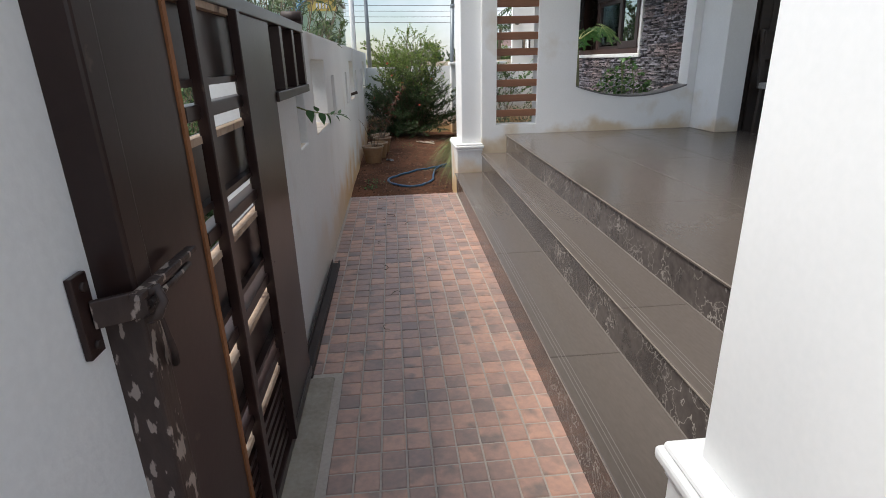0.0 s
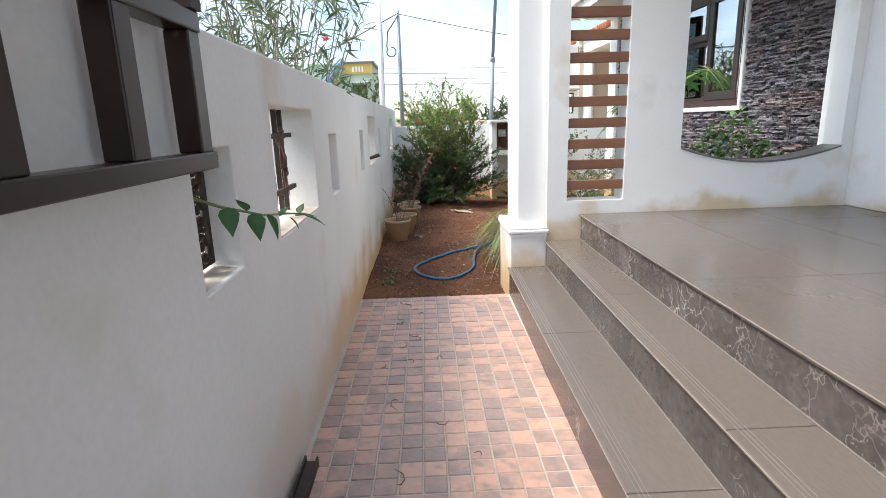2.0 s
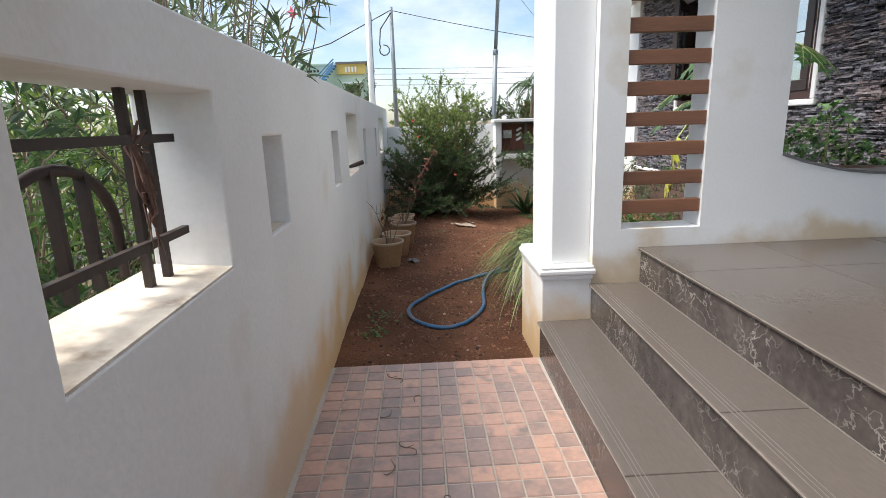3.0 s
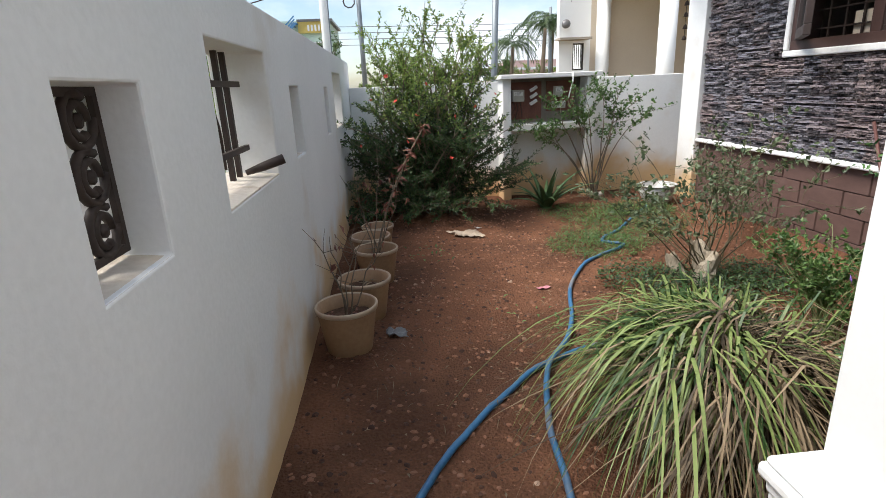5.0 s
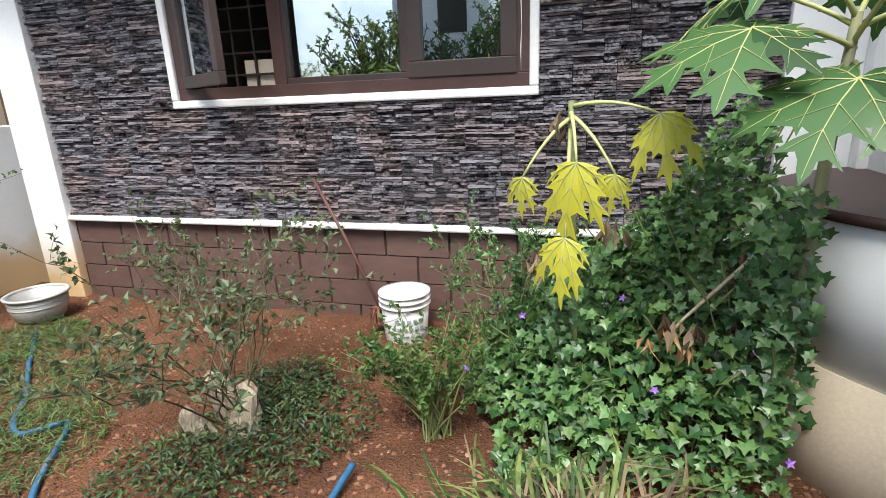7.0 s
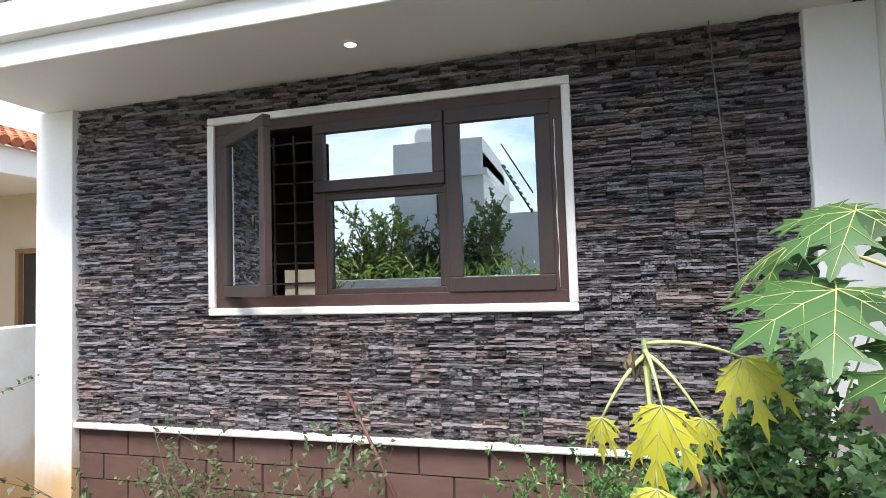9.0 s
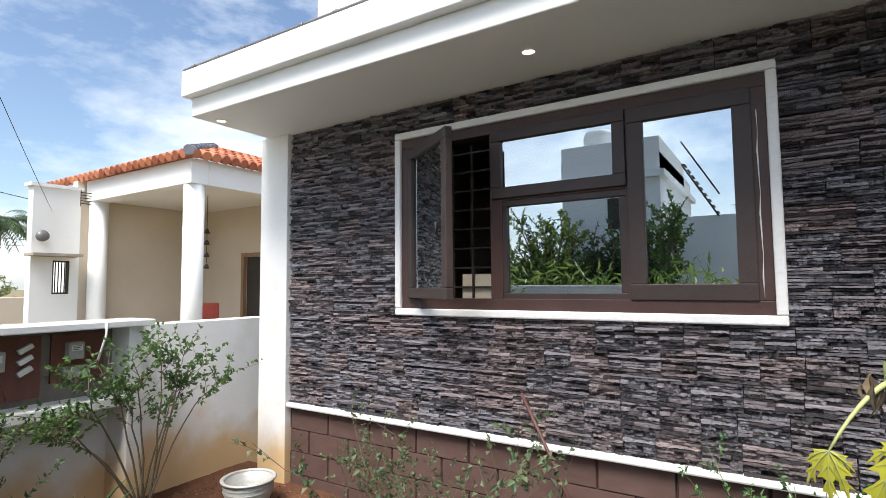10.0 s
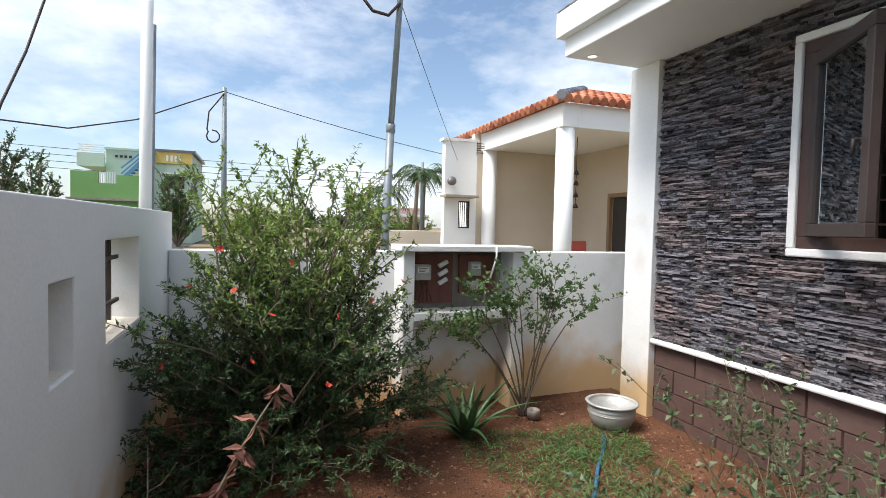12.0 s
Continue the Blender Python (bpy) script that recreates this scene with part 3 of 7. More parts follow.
def sliding_gate():
    root = thing("sliding_gate", "dark brown painted steel sliding gate with paneled bars", "gate")
    x0, x1, zt = -0.465, -0.425, 1.50
    for a, b, lab in ((0.665, 0.94, ""), (1.51, 1.88, "")):
        bm = B()
        box(bm, x0, a, 0.08, x1, b, zt - 0.04)
        part("sheet", bm, gate_paint, root, lab, 0.003)
    bm = B()
    box(bm, x0 - 0.01, 0.605, 0.955, x1 + 0.015, 0.665, zt)
    part("stile", bm, gate_paint, root, "", 0.006)
    bm = B()
    box(bm, x0 - 0.01, 0.605, 0.04, x1 + 0.015, 0.665, 0.954)
    part("worn_stile", bm, gate_worn, root, "worn stile with chipped paint", 0.006)
    bm = B()
    box(bm, x0 - 0.006, 0.665, zt - 0.04, x1 + 0.006, 2.65, zt)
    part("top_rail", bm, gate_paint, root, "", 0.004)
    bm = B()
    box(bm, x0 - 0.006, 0.665, 0.04, x1 + 0.006, 1.88, 0.08)
    part("bottom_rail", bm, gate_paint, root, "", 0.004)
    bm = B()
    box(bm, x0 + 0.004, 0.941, 0.10, x1 + 0.004, 0.960, zt - 0.05)
    part("edge_strip", bm, rust, root, "rusty orange edge strip")
    for y in (1.06, 1.41):
        bm = B()
        box(bm, x1 - 0.005, y - 0.018, 0.08, x1 + 0.022, y + 0.018, zt - 0.04)
        part("bar", bm, gate_paint, root, "", 0.003)
    bands = [1.23, 0.965, 0.697, 0.435]
    edges = [zt - 0.04]
    for z in bands:
        bm = B()
        box(bm, x0 + 0.008, 0.960, z - 0.020, x1 + 0.006, 1.505, z + 0.012)
        part("cross_rail", bm, gate_paint, root, "", 0.003)
        edges += [z + 0.048, z - 0.055]
    edges.append(0.32)
    for hi, lo in zip(edges[::2], edges[1::2]):
        if hi - lo > 0.02:
            bm = B()
            box(bm, x0 + 0.012, 0.960, lo, x0 + 0.018, 1.505, hi)
            sheet = part("panel", bm, gate_paint, root)
            for zz, lm in ((lo, gate_paint), (hi - 0.016, lit_lip)):
                bm = B()
                box(bm, x0 + 0.0185, 0.960, zz, x1, 1.505, zz + 0.016)
                part("lip", bm, lm, sheet, "" if lm is gate_paint else "folded edge coloured tan as if lit from outside")
    for k in range(6):
        bm = B()
        box(bm, x0 + 0.006, 0.960, 0.10 + k * 0.042, x1 - 0.004, 1.505, 0.122 + k * 0.042)
        part("slat", bm, gate_paint, root)
    bm = B()
    box(bm, x0, 1.88, 1.19, x1 + 0.01, 2.65, 1.225)
    part("tail_rail", bm, gate_paint, root, "", 0.003)
    for y in (2.085, 2.36, 2.62):
        bm = B()
        box(bm, x0 - 0.006, y - 0.026, 1.225, x1 + 0.003, y + 0.026, zt - 0.04)
        part("tail_bar", bm, gate_paint, root, "", 0.003)
    bm = B()
    box(bm, x0 - 0.01, 2.60, zt, x1 + 0.012, 2.65, zt + 0.04)
    tube(bm, [(x0 - 0.03, 2.56, zt + 0.03), (x1 + 0.02, 2.56, zt + 0.03)], 0.022, 12)
    part("guide_roller", bm, iron, root, "black guide roller")
    return root


sliding_gate()
latch = thing("gate_latch", "dark painted steel latch plate bolted to the pier", "latch")
bm = B()
box(bm, -0.4695, 0.538, 0.918, -0.459, 0.577, 1.046)
latch_plate = part("plate", bm, gate_paint, latch, "", 0.002)
for z in (0.936, 1.028):
    bm = B()
    tube(bm, [(-0.460, 0.557, z), (-0.453, 0.557, z)], 0.007, 8)
    part("bolt", bm, iron, latch_plate)
bm = B()
obox(bm, (-0.458, 0.562, 0.981), (-0.395, 0.598, 0.981), 0.010, 0.044)
part("arm", bm, gate_worn, latch, "", 0.002)
bm = B()
obox(bm, (-0.400, 0.575, 0.998), (-0.400, 0.812, 0.994), 0.020, 0.012)
part("slide_bar", bm, gate_worn, latch, "", 0.003)
bm = B()
tube(bm, [(-0.394, 0.60, 0.979), (-0.394, 0.69, 0.977), (-0.396, 0.775, 0.976)], 0.006, 8)
part("rod", bm, gate_worn, latch, "chipped sliding rod")
bm = B()
tube(bm, [(-0.398, 0.600, 0.991), (-0.380, 0.606, 1.001), (-0.372, 0.600, 0.981), (-0.380, 0.590, 0.961), (-0.396, 0.592, 0.954)], 0.008, 8)
part("hook", bm, gate_worn, latch, "worn hook with bare metal")
bm = B()
tube(bm, [(-0.385, 0.604, 0.971), (-0.384, 0.612, 0.931), (-0.388, 0.632, 0.881), (-0.400, 0.655, 0.841), (-0.402, 0.662, 0.856), (-0.398, 0.645, 0.901)], [0.003, 0.004, 0.006, 0.007, 0.006, 0.003], 8)
part("loop", bm, iron, latch, "dangling bent wire loop")

bm = B()
box(bm, -0.478, 1.9, -0.012, -0.425, 3.30, 0.018)
box(bm, -0.478, 1.9, 0.018, -0.470, 3.30, 0.045)
box(bm, -0.433, 1.9, 0.018, -0.425, 3.30, 0.038)
tagged(link("gate_track", bm, iron, 0.003), "rusty dark steel gate track on the paving", "gate track")
bm = B()
box(bm, -0.52, 0.55, -0.05, -0.325, 1.90, 0.004)
structure("threshold", bm, concrete, "worn grey concrete gate threshold", "threshold", 0.012)

# ---- louvre slats in the porch wall ----
louvre = thing("louvre_screen", "brown wooden slats across a white wall opening", "louvre")
for k in range(12):
    z = 0.797 + k * 0.1465
    bm = B()
    box(bm, 1.046, 5.30, z - 0.034, 1.459, 5.34, z + 0.034)
    part("slat", bm, wood_slat, louvre, "", 0.004)

# ---- front door ----
door = tagged(thing("door_1", "dark wooden front door, closed, with small metal handle", "door"), kind="structure")
bm = B()
box(bm, 3.42, 4.825, 0.592, 4.36, 4.858, 2.62)
part("leaf", bm, dark_wood, door, "", 0.004)
for z0, z1 in ((0.72, 1.35), (1.45, 2.5)):
    bm = B()
    box(bm, 3.52, 4.815, z0, 4.26, 4.824, z1)
    part("raised_panel", bm, dark_wood, door, "", 0.006)
steel = surface("brushed_steel", (0.50, 0.50, 0.50), (0.62, 0.62, 0.62), 8, 90, 0.3, 0.05, metal=1.0)
bm = B()
tube(bm, [(3.62, 4.815, 1.42), (3.62, 4.775, 1.42), (3.74, 4.775, 1.42)], 0.011, 10)
part("handle", bm, steel, door, "shiny steel lever handle")

chair_cloth = surface("black_white_fabric", (0.02, 0.02, 0.02), (0.50, 0.48, 0.46), 9, 14, 0.9, 0.1)


def porch_chair():
    root = thing("chair", "dark wooden chair with black and white patterned seat", "chair")
    cx, cy, w = 3.60, 4.46, 0.21
    bm = B()
    box(bm, cx - w, cy - w, 1.00, cx + w, cy + w, 1.055)
    part("seat", bm, chair_cloth, root, "patterned black and white seat", 0.012)
    for sx in (-1, 1):
        for sy in (-1, 1):
            bm = B()
            obox(bm, (cx + sx * w * 0.9, cy + sy * w * 0.9, 0.592), (cx + sx * w * 0.86, cy + sy * w * 0.86, 1.0), 0.04, 0.04)
            part("leg", bm, dark_wood, root, "", 0.004)
    for sx in (-1, 1):
        bm = B()
        obox(bm, (cx + sx * w * 0.9, cy + w, 1.0), (cx + sx * w * 0.9, cy + w + 0.07, 1.52), 0.04, 0.035)
        part("back_post", bm, dark_wood, root, "", 0.004)
    bm = B()
    box(bm, cx - w * 0.9, cy + w + 0.03, 1.25, cx + w * 0.9, cy + w + 0.055, 1.50)
    part("backrest", bm, dark_wood, root, "", 0.006)


porch_chair()

# ---- garden window ----
white_trim = surface("rough_white_trim", (0.72, 0.71, 0.69), (0.82, 0.81, 0.80), 6, 40, 0.7, 0.6, 0.006)
glass = bpy.data.materials.new("coated_window_glass")
glass.use_nodes = True
gn, gl = glass.node_tree.nodes, glass.node_tree.links
gn.clear()
g_out, g_mix = gn.new("ShaderNodeOutputMaterial"), gn.new("ShaderNodeMixShader")
g_gl, g_tr = gn.new("ShaderNodeBsdfGlossy"), gn.new("ShaderNodeBsdfTransparent")
g_gl.inputs["Roughness"].default_value, g_gl.inputs["Color"].default_value = 0.0, (0.80, 0.87, 0.90, 1)
g_tr.inputs["Color"].default_value = (0.55, 0.6, 0.62, 1)
g_mix.inputs[0].default_value = 0.56
gl.new(g_tr.outputs[0], g_mix.inputs[1])
gl.new(g_gl.outputs[0], g_mix.inputs[2])
gl.new(g_mix.outputs[0], g_out.inputs[0])


def frame_rect(bm, x0, x1, ya, yb, za, zb, w):
    box(bm, x0, ya, za, x1, yb, za + w)
    box(bm, x0, ya, zb - w, x1, yb, zb)
    box(bm, x0, ya, za + w, x1, ya + w, zb - w)
    box(bm, x0, yb - w, za + w, x1, yb, zb - w)


def garden_window():
    root = tagged(thing("window_1", "brown framed window with one casement open outward", "window"), kind="structure")
    ya, yb, za, zb = WIN
    bm = B()
    frame_rect(bm, SX - 0.035, SX + 0.06, ya, yb, za, zb, 0.052)
    part("plaster_surround", bm, white_trim, root, "rough white plaster surround", 0.010)
    bm = B()
    frame_rect(bm, SX - 0.012, SX + 0.10, ya + 0.052, yb - 0.052, za + 0.052, zb - 0.052, 0.075)
    part("outer_frame", bm, window_brown, root, "", 0.004)
    for y in (7.79, 8.69):
        bm = B()
        box(bm, SX + 0.002, y - 0.045, za + 0.127, SX + 0.09, y + 0.045, zb - 0.127)
        part("mullion", bm, window_brown, root, "", 0.004)
    bm = B()
    box(bm, SX + 0.004, 7.835, 2.085, SX + 0.085, 8.645, 2.14)
    part("transom", bm, window_brown, root, "", 0.004)

    def sash(name, a, b, c, d, w, x=SX - 0.022):
        bm = B()
        frame_rect(bm, x, x + 0.05, a, b, c, d, w)
        s = part(name, bm, sash_brown, root, "dark brown sash frame", 0.005)
        for ya_, yb_, za_, zb_ in ((a, a + w, c, c + w), (b, b - w, c, c + w), (a, a + w, d, d - w), (b, b - w, d, d - w)):
            bm = B()
            obox(bm, (x - 0.0005, ya_ + (yb_ - ya_) * 0.08, za_ + (zb_ - za_) * 0.08), (x - 0.0005, yb_, zb_), 0.002, 0.003)
            part("mitre_joint", bm, iron, s)
        bm = B()
        box(bm, x + 0.022, a + w - 0.01, c + w - 0.01, x + 0.028, b - w + 0.01, d - w + 0.01)
        p = part("pane", bm, glass, s, "reflective tinted glass")
        p.visible_shadow = False
        return s

    sash("top_sash", 7.825, 8.715, 2.10, 2.565, 0.075)
    sash("fixed_light", 7.83, 8.66, 1.42, 2.09, 0.045, SX + 0.012)
    sash("closed_casement", 7.172, 7.815, 1.425, 2.56, 0.092)
    bm = B()
    tube(bm, [(SX - 0.014, 7.150 + 0.003 * math.sin(k * 2.1), 1.44 + 0.11 * k) for k in range(10)], [0.0015, 0.004, 0.001, 0.0035, 0.004, 0.0012, 0.003, 0.004, 0.001, 0.003], 5)
    part("sealant", bm, white_trim, root, "ragged white sealant bead")
    # open casement, hinged on the far jamb
    hinge = (SX - 0.01, 9.395)
    bm = B()
    frame_rect(bm, -0.025, 0.025, -0.70, 0.0, 1.43, 2.53, 0.075)
    cas = part("open_casement", bm, sash_brown, root, "casement swung outward", 0.005)
    cas.matrix_basis = pose(hinge[0], hinge[1], 0, 0, 0, -34)
    bm = B()
    box(bm, -0.003, -0.635, 1.495, 0.003, -0.065, 2.465)
    p = part("pane", bm, glass, cas, "reflective tinted glass")
    p.visible_shadow = False
    bm = B()
    tube(bm, [(-0.03, -0.62, 1.92), (-0.055, -0.62, 1.92), (-0.055, -0.62, 1.84)], 0.009, 8)
    part("handle", bm, iron, cas)
    # grille of the open light
    for k in range(4):
        bm = B()
        y = 8.78 + 0.16 * k
        box(bm, SX + 0.13, y, 1.42, SX + 0.145, y + 0.014, 2.54)
        part("grille_bar", bm, iron, root)
    for k in range(8):
        bm = B()
        z = 1.50 + 0.14 * k
        box(bm, SX + 0.128, 8.73, z, SX + 0.147, 9.40, z + 0.012)
        part("grille_bar", bm, iron, root)


garden_window()
card = surface("cream_card", (0.62, 0.52, 0.40), (0.72, 0.62, 0.49), 4, 40, 0.85)
bm = B()
box(bm, SX + 0.155, 8.76, 1.38, SX + 0.22, 9.05, 1.60)
tagged(link("cardboard_box", bm, card, 0.004), "cream cardboard box standing inside the open window", "box")
bm = B()
box(bm, SX + 0.235, 6.9, 1.30, SX + 0.42, 9.7, 1.37)
structure("inner_sill", bm, granite, "dark inner window ledge", "sill")

# ---- recessed lamps in the eave ----
lamp_glow = bpy.data.materials.new("lit_lamp_glass")
lamp_glow.use_nodes = True
lamp_glow.node_tree.nodes["Principled BSDF"].inputs["Emission Color"].default_value = (1.0, 0.86, 0.6, 1)
lamp_glow.node_tree.nodes["Principled BSDF"].inputs["Emission Strength"].default_value = 3.0
for x, y in ((2.912, 8.253), (2.72, 10.85), (2.9, 5.95)):
    root = thing("downlight", "round recessed downlight, lit, in the white eave", "lamp", "downlights in the eave")
    bm = B()
    lathe(bm, [(0.034, 2.869), (0.036, 2.862), (0.048, 2.862), (0.050, 2.8705)], x, y, 24)
    part("rim", bm, white_paint, root)
    bm = B()
    lathe(bm, [(0.001, 2.865), (0.034, 2.866), (0.035, 2.8705)], x, y, 20)
    part("lens", bm, lamp_glow, root, "glowing warm lens")

# ---- iron grilles in the compound wall ----
leaf_brown = surface("dried_tendril", (0.09, 0.045, 0.035), (0.20, 0.11, 0.08), 9, 60, 0.85, 0.2)
yellow_tape = surface("yellow_tape", (0.55, 0.42, 0.05), (0.70, 0.55, 0.10), 8, 60, 0.6)


def wall_grille(a, b, open_stub):
    root = thing("wall_grille", "dark iron bar grille set in the wall opening", "grille", "iron grilles of the wall openings")
    x = -0.62
    mid = b - 0.20
    for y in (mid, mid + 0.09):
        bm = B()
        obox(bm, (x, y, 0.88), (x, y, 1.345), 0.018, 0.02)
        part("upright", bm, iron, root)
    for z, e in ((1.235, b - 0.03), (1.0, b - 0.02)):
        bm = B()
        obox(bm, (x + 0.02, a, z), (x + 0.02, e, z), 0.016, 0.02)
        part("rail", bm, iron, root)
    cy = (a + mid) / 2 - 0.01
    bm = B()
    pts = [(x, cy + 0.17 * math.cos(t), 1.06 + 0.13 * math.sin(t)) for t in (math.pi * k / 12 for k in range(13))]
    tube(bm, [(x, cy + 0.17, 0.95)] + pts + [(x, cy - 0.17, 0.95)], 0.011, 6)
    part("arch", bm, iron, root, "arched iron ornament")
    for dy in (-0.10, -0.01, 0.08):
        bm = B()
        obox(bm, (x, cy + dy, 0.95), (x, cy + dy, 1.06 + math.sqrt(max(0.0, 1 - (dy / 0.17) ** 2)) * 0.13), 0.022, 0.014)
        part("picket", bm, iron, root)
    if not open_stub and a < 5:
        tr = random.Random(9)
        for k in range(9):
            bm = B()
            q = [Vector((x + 0.025 + tr.uniform(-.015, .02), mid + tr.uniform(-.035, .04), z)) for z in (1.275 - 0.01 * k, 1.22, 1.15 - 0.01 * k, 1.10 + tr.uniform(-.05, .03), 1.02 + tr.uniform(-.06, .05))]
            tube(bm, q, [0.003, 0.006, 0.005, 0.003, 0.001], 5, False)
            part("dry_tendril", bm, leaf_brown, root, "dried brown tendril tangled round the bar")
    if open_stub:
        bm = B()
        tube(bm, [(x + 0.03, b - 0.13, 0.915), (x + 0.09, b - 0.105, 0.932), (x + 0.165, b - 0.08, 0.955)], [0.010, 0.017, 0.019], 10)
        part("handle", bm, iron, root, "dark round handle resting on the sill")
        bm = B()
        tube(bm, [(x, cy - 0.05, 1.10), (x, cy - 0.05, 1.14)], 0.022, 8)
        part("tape", bm, yellow_tape, root, "yellow tape wound on a picket")


for k, (a, b) in enumerate(WINDOWS):
    wall_grille(a, b, k == 1)


def niche_screen(a, b):
    root = thing("niche_screen", "black scrolled cast iron screen in a wall niche", "screen", "scrolled screens of the wall niches")
    x = -0.58
    bm = B()
    frame_rect(bm, x - 0.006, x + 0.006, a + 0.004, b - 0.004, 0.907, 1.222, 0.016)
    part("rim", bm, iron, root)
    for j in range(3):
        for i in range(2):
            cy, cz = a + 0.07 + 0.125 * i, 0.965 + 0.10 * j
            for r, tw in ((0.048, 1), (0.03, -1)):
                bm = B()
                tube(bm, [(x, cy + r * math.cos(t * tw), cz + r * math.sin(t * tw)) for t in (math.pi * 1.7 * k / 10 + i for k in range(11))], 0.009, 6)
                part("scroll", bm, iron, root)
            bm = B()
            lathe(bm, [(0.001, -0.008), (0.014, -0.005), (0.014, 0.005), (0.001, 0.008)], 0, 0, 8)
            bmesh.ops.transform(bm, matrix=pose(x, cy, cz, 0, 90, 0), verts=bm.verts)
            part("rosette", bm, iron, root)


for a, b in (NICHES[0], NICHES[2]):
    niche_screen(a, b)

# backs of the blind niches
bm = B()
for a, b in (NICHES[1], NICHES[3], NICHES[4]):
    box(bm, WO, a - 0.002, 0.90, WO + 0.06, b + 0.002, 1.23)
structure("niche_back", bm, white_wall, "white plastered back of the wall niches", "wall")

# ---- meter box on the back wall ----
meter_case = surface("grey_meter_case", (0.35, 0.34, 0.30), (0.50, 0.49, 0.45), 6, 60, 0.5)
board_red = surface("red_brown_board", (0.10, 0.035, 0.025), (0.20, 0.075, 0.05), 4, 40, 0.7, stretch=(4, 1, 0.6))
grey_wood = surface("weathered_meter_board", (0.14, 0.12, 0.10), (0.24, 0.21, 0.18), 4, 40, 0.8, stretch=(4, 1, 0.6))


def meter_box():
    root = thing("meter_box", "white masonry electric meter box with slab roof", "meter box")
    y0, y1 = 11.16, 11.46
    bm = B()
    box(bm, 1.20, y0 - 0.06, 1.235, 2.37, y1, 1.285)
    part("roof_slab", bm, white_trim, root, "rough white roof slab", 0.008)
    for a, b in ((1.235, 1.33), (2.21, 2.32)):
        bm = B()
        box(bm, a, y0, -0.3, b, y1, 1.235)
        part("pier", bm, white_wall, root, "", 0.006)
    bm = B()
    box(bm, 1.33, y0, 0.665, 2.21, y1, 0.735)
    part("shelf", bm, white_wall, root, "", 0.006)
    bm = B()
    box(bm, 1.33, y1 - 0.05, 0.735, 2.21, y1 - 0.03, 1.235)
    part("backboard", bm, grey_wood, root, "weathered dark backboard")
    bm = B()
    box(bm, 1.36, y1 - 0.075, 0.78, 1.74, y1 - 0.05, 1.20)
    part("board", bm, board_red, root, "red brown mounting board")
    bm = B()
    box(bm, 1.80, y1 - 0.075, 0.86, 2.14, y1 - 0.05, 1.20)
    part("board", bm, board_red, root, "red brown mounting board")
    for x, z, w, h in ((1.45, 1.05, 0.14, 0.13), (1.93, 1.08, 0.10, 0.12)):
        bm = B()
        box(bm, x - w / 2, y1 - 0.15, z - h / 2, x + w / 2, y1 - 0.075, z + h / 2)
        m = part("meter", bm, meter_case, root, "pale grey electric meter", 0.008)
        bm = B()
        box(bm, x - w * 0.36, y1 - 0.154, z, x + w * 0.36, y1 - 0.151, z + h * 0.34)
        part("dial", bm, white_paint, m, "white dial plate")
        bm = B()
        for k in range(3):
            box(bm, x - w * 0.3, y1 - 0.156, z + 0.008 + 0.012 * k, x + w * (0.1 + 0.08 * k), y1 - 0.1545, z + 0.012 + 0.012 * k)
        part("print", bm, iron, m)
    for k in range(3):
        bm = B()
        box(bm, -0.045, -0.02, -0.017, 0.045, 0.02, 0.017)
        f = part("fuse_carrier", bm, white_paint, root, "white porcelain fuse carrier", 0.004)
        f.matrix_basis = pose(1.64, y1 - 0.10, 1.12 - 0.075 * k, 0, -30, 0)
    bm = B()
    box(bm, 1.86, y1 - 0.12, 0.89, 2.02, y1 - 0.075, 0.97)
    part("switch_box", bm, meter_case, root, "", 0.005)
    for k in range(6):
        bm = B()
        xa = 1.40 + 0.02 * k
        tube(bm, [(xa, y1 - 0.10, 0.98), (xa + 0.01, y1 - 0.12, 0.90), (xa + 0.02 * (k - 3), y1 - 0.11, 0.80)], 0.004, 5)
        part("wire", bm, board_red if k % 2 else iron, root)
    bm = B()
    tube(bm, [(2.02, y0 - 0.063, 1.283), (2.02, y0 - 0.066, 1.20), (1.99, y0 - 0.02, 1.02), (1.95, y1 - 0.1, 0.90)], 0.008, 6)
    part("cable", bm, white_paint, root, "pale hanging cable")


meter_box()

# ---- neighbour's house behind the back wall ----
cream = surface("cream_house_paint", (0.55, 0.465, 0.36), (0.65, 0.565, 0.455), 1.2, 40, 0.85, 0.1)
roof_tile = surface("orange_roof_tile", (0.30, 0.085, 0.04), (0.55, 0.20, 0.10), 3, 40, 0.7, 0.3, spread=0.5)
ridge_tile = surface("grey_ridge_tile", (0.10, 0.11, 0.14), (0.22, 0.23, 0.27), 4, 40, 0.7, 0.3, spread=0.3)
# near-black colour stands in for the unlit depth of doorways, windows and vents
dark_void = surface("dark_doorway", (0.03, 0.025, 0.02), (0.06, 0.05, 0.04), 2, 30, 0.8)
tan_wood = surface("tan_door_wood", (0.22, 0.13, 0.06), (0.34, 0.21, 0.11), 3, 40, 0.5, stretch=(4, 4, 0.6))


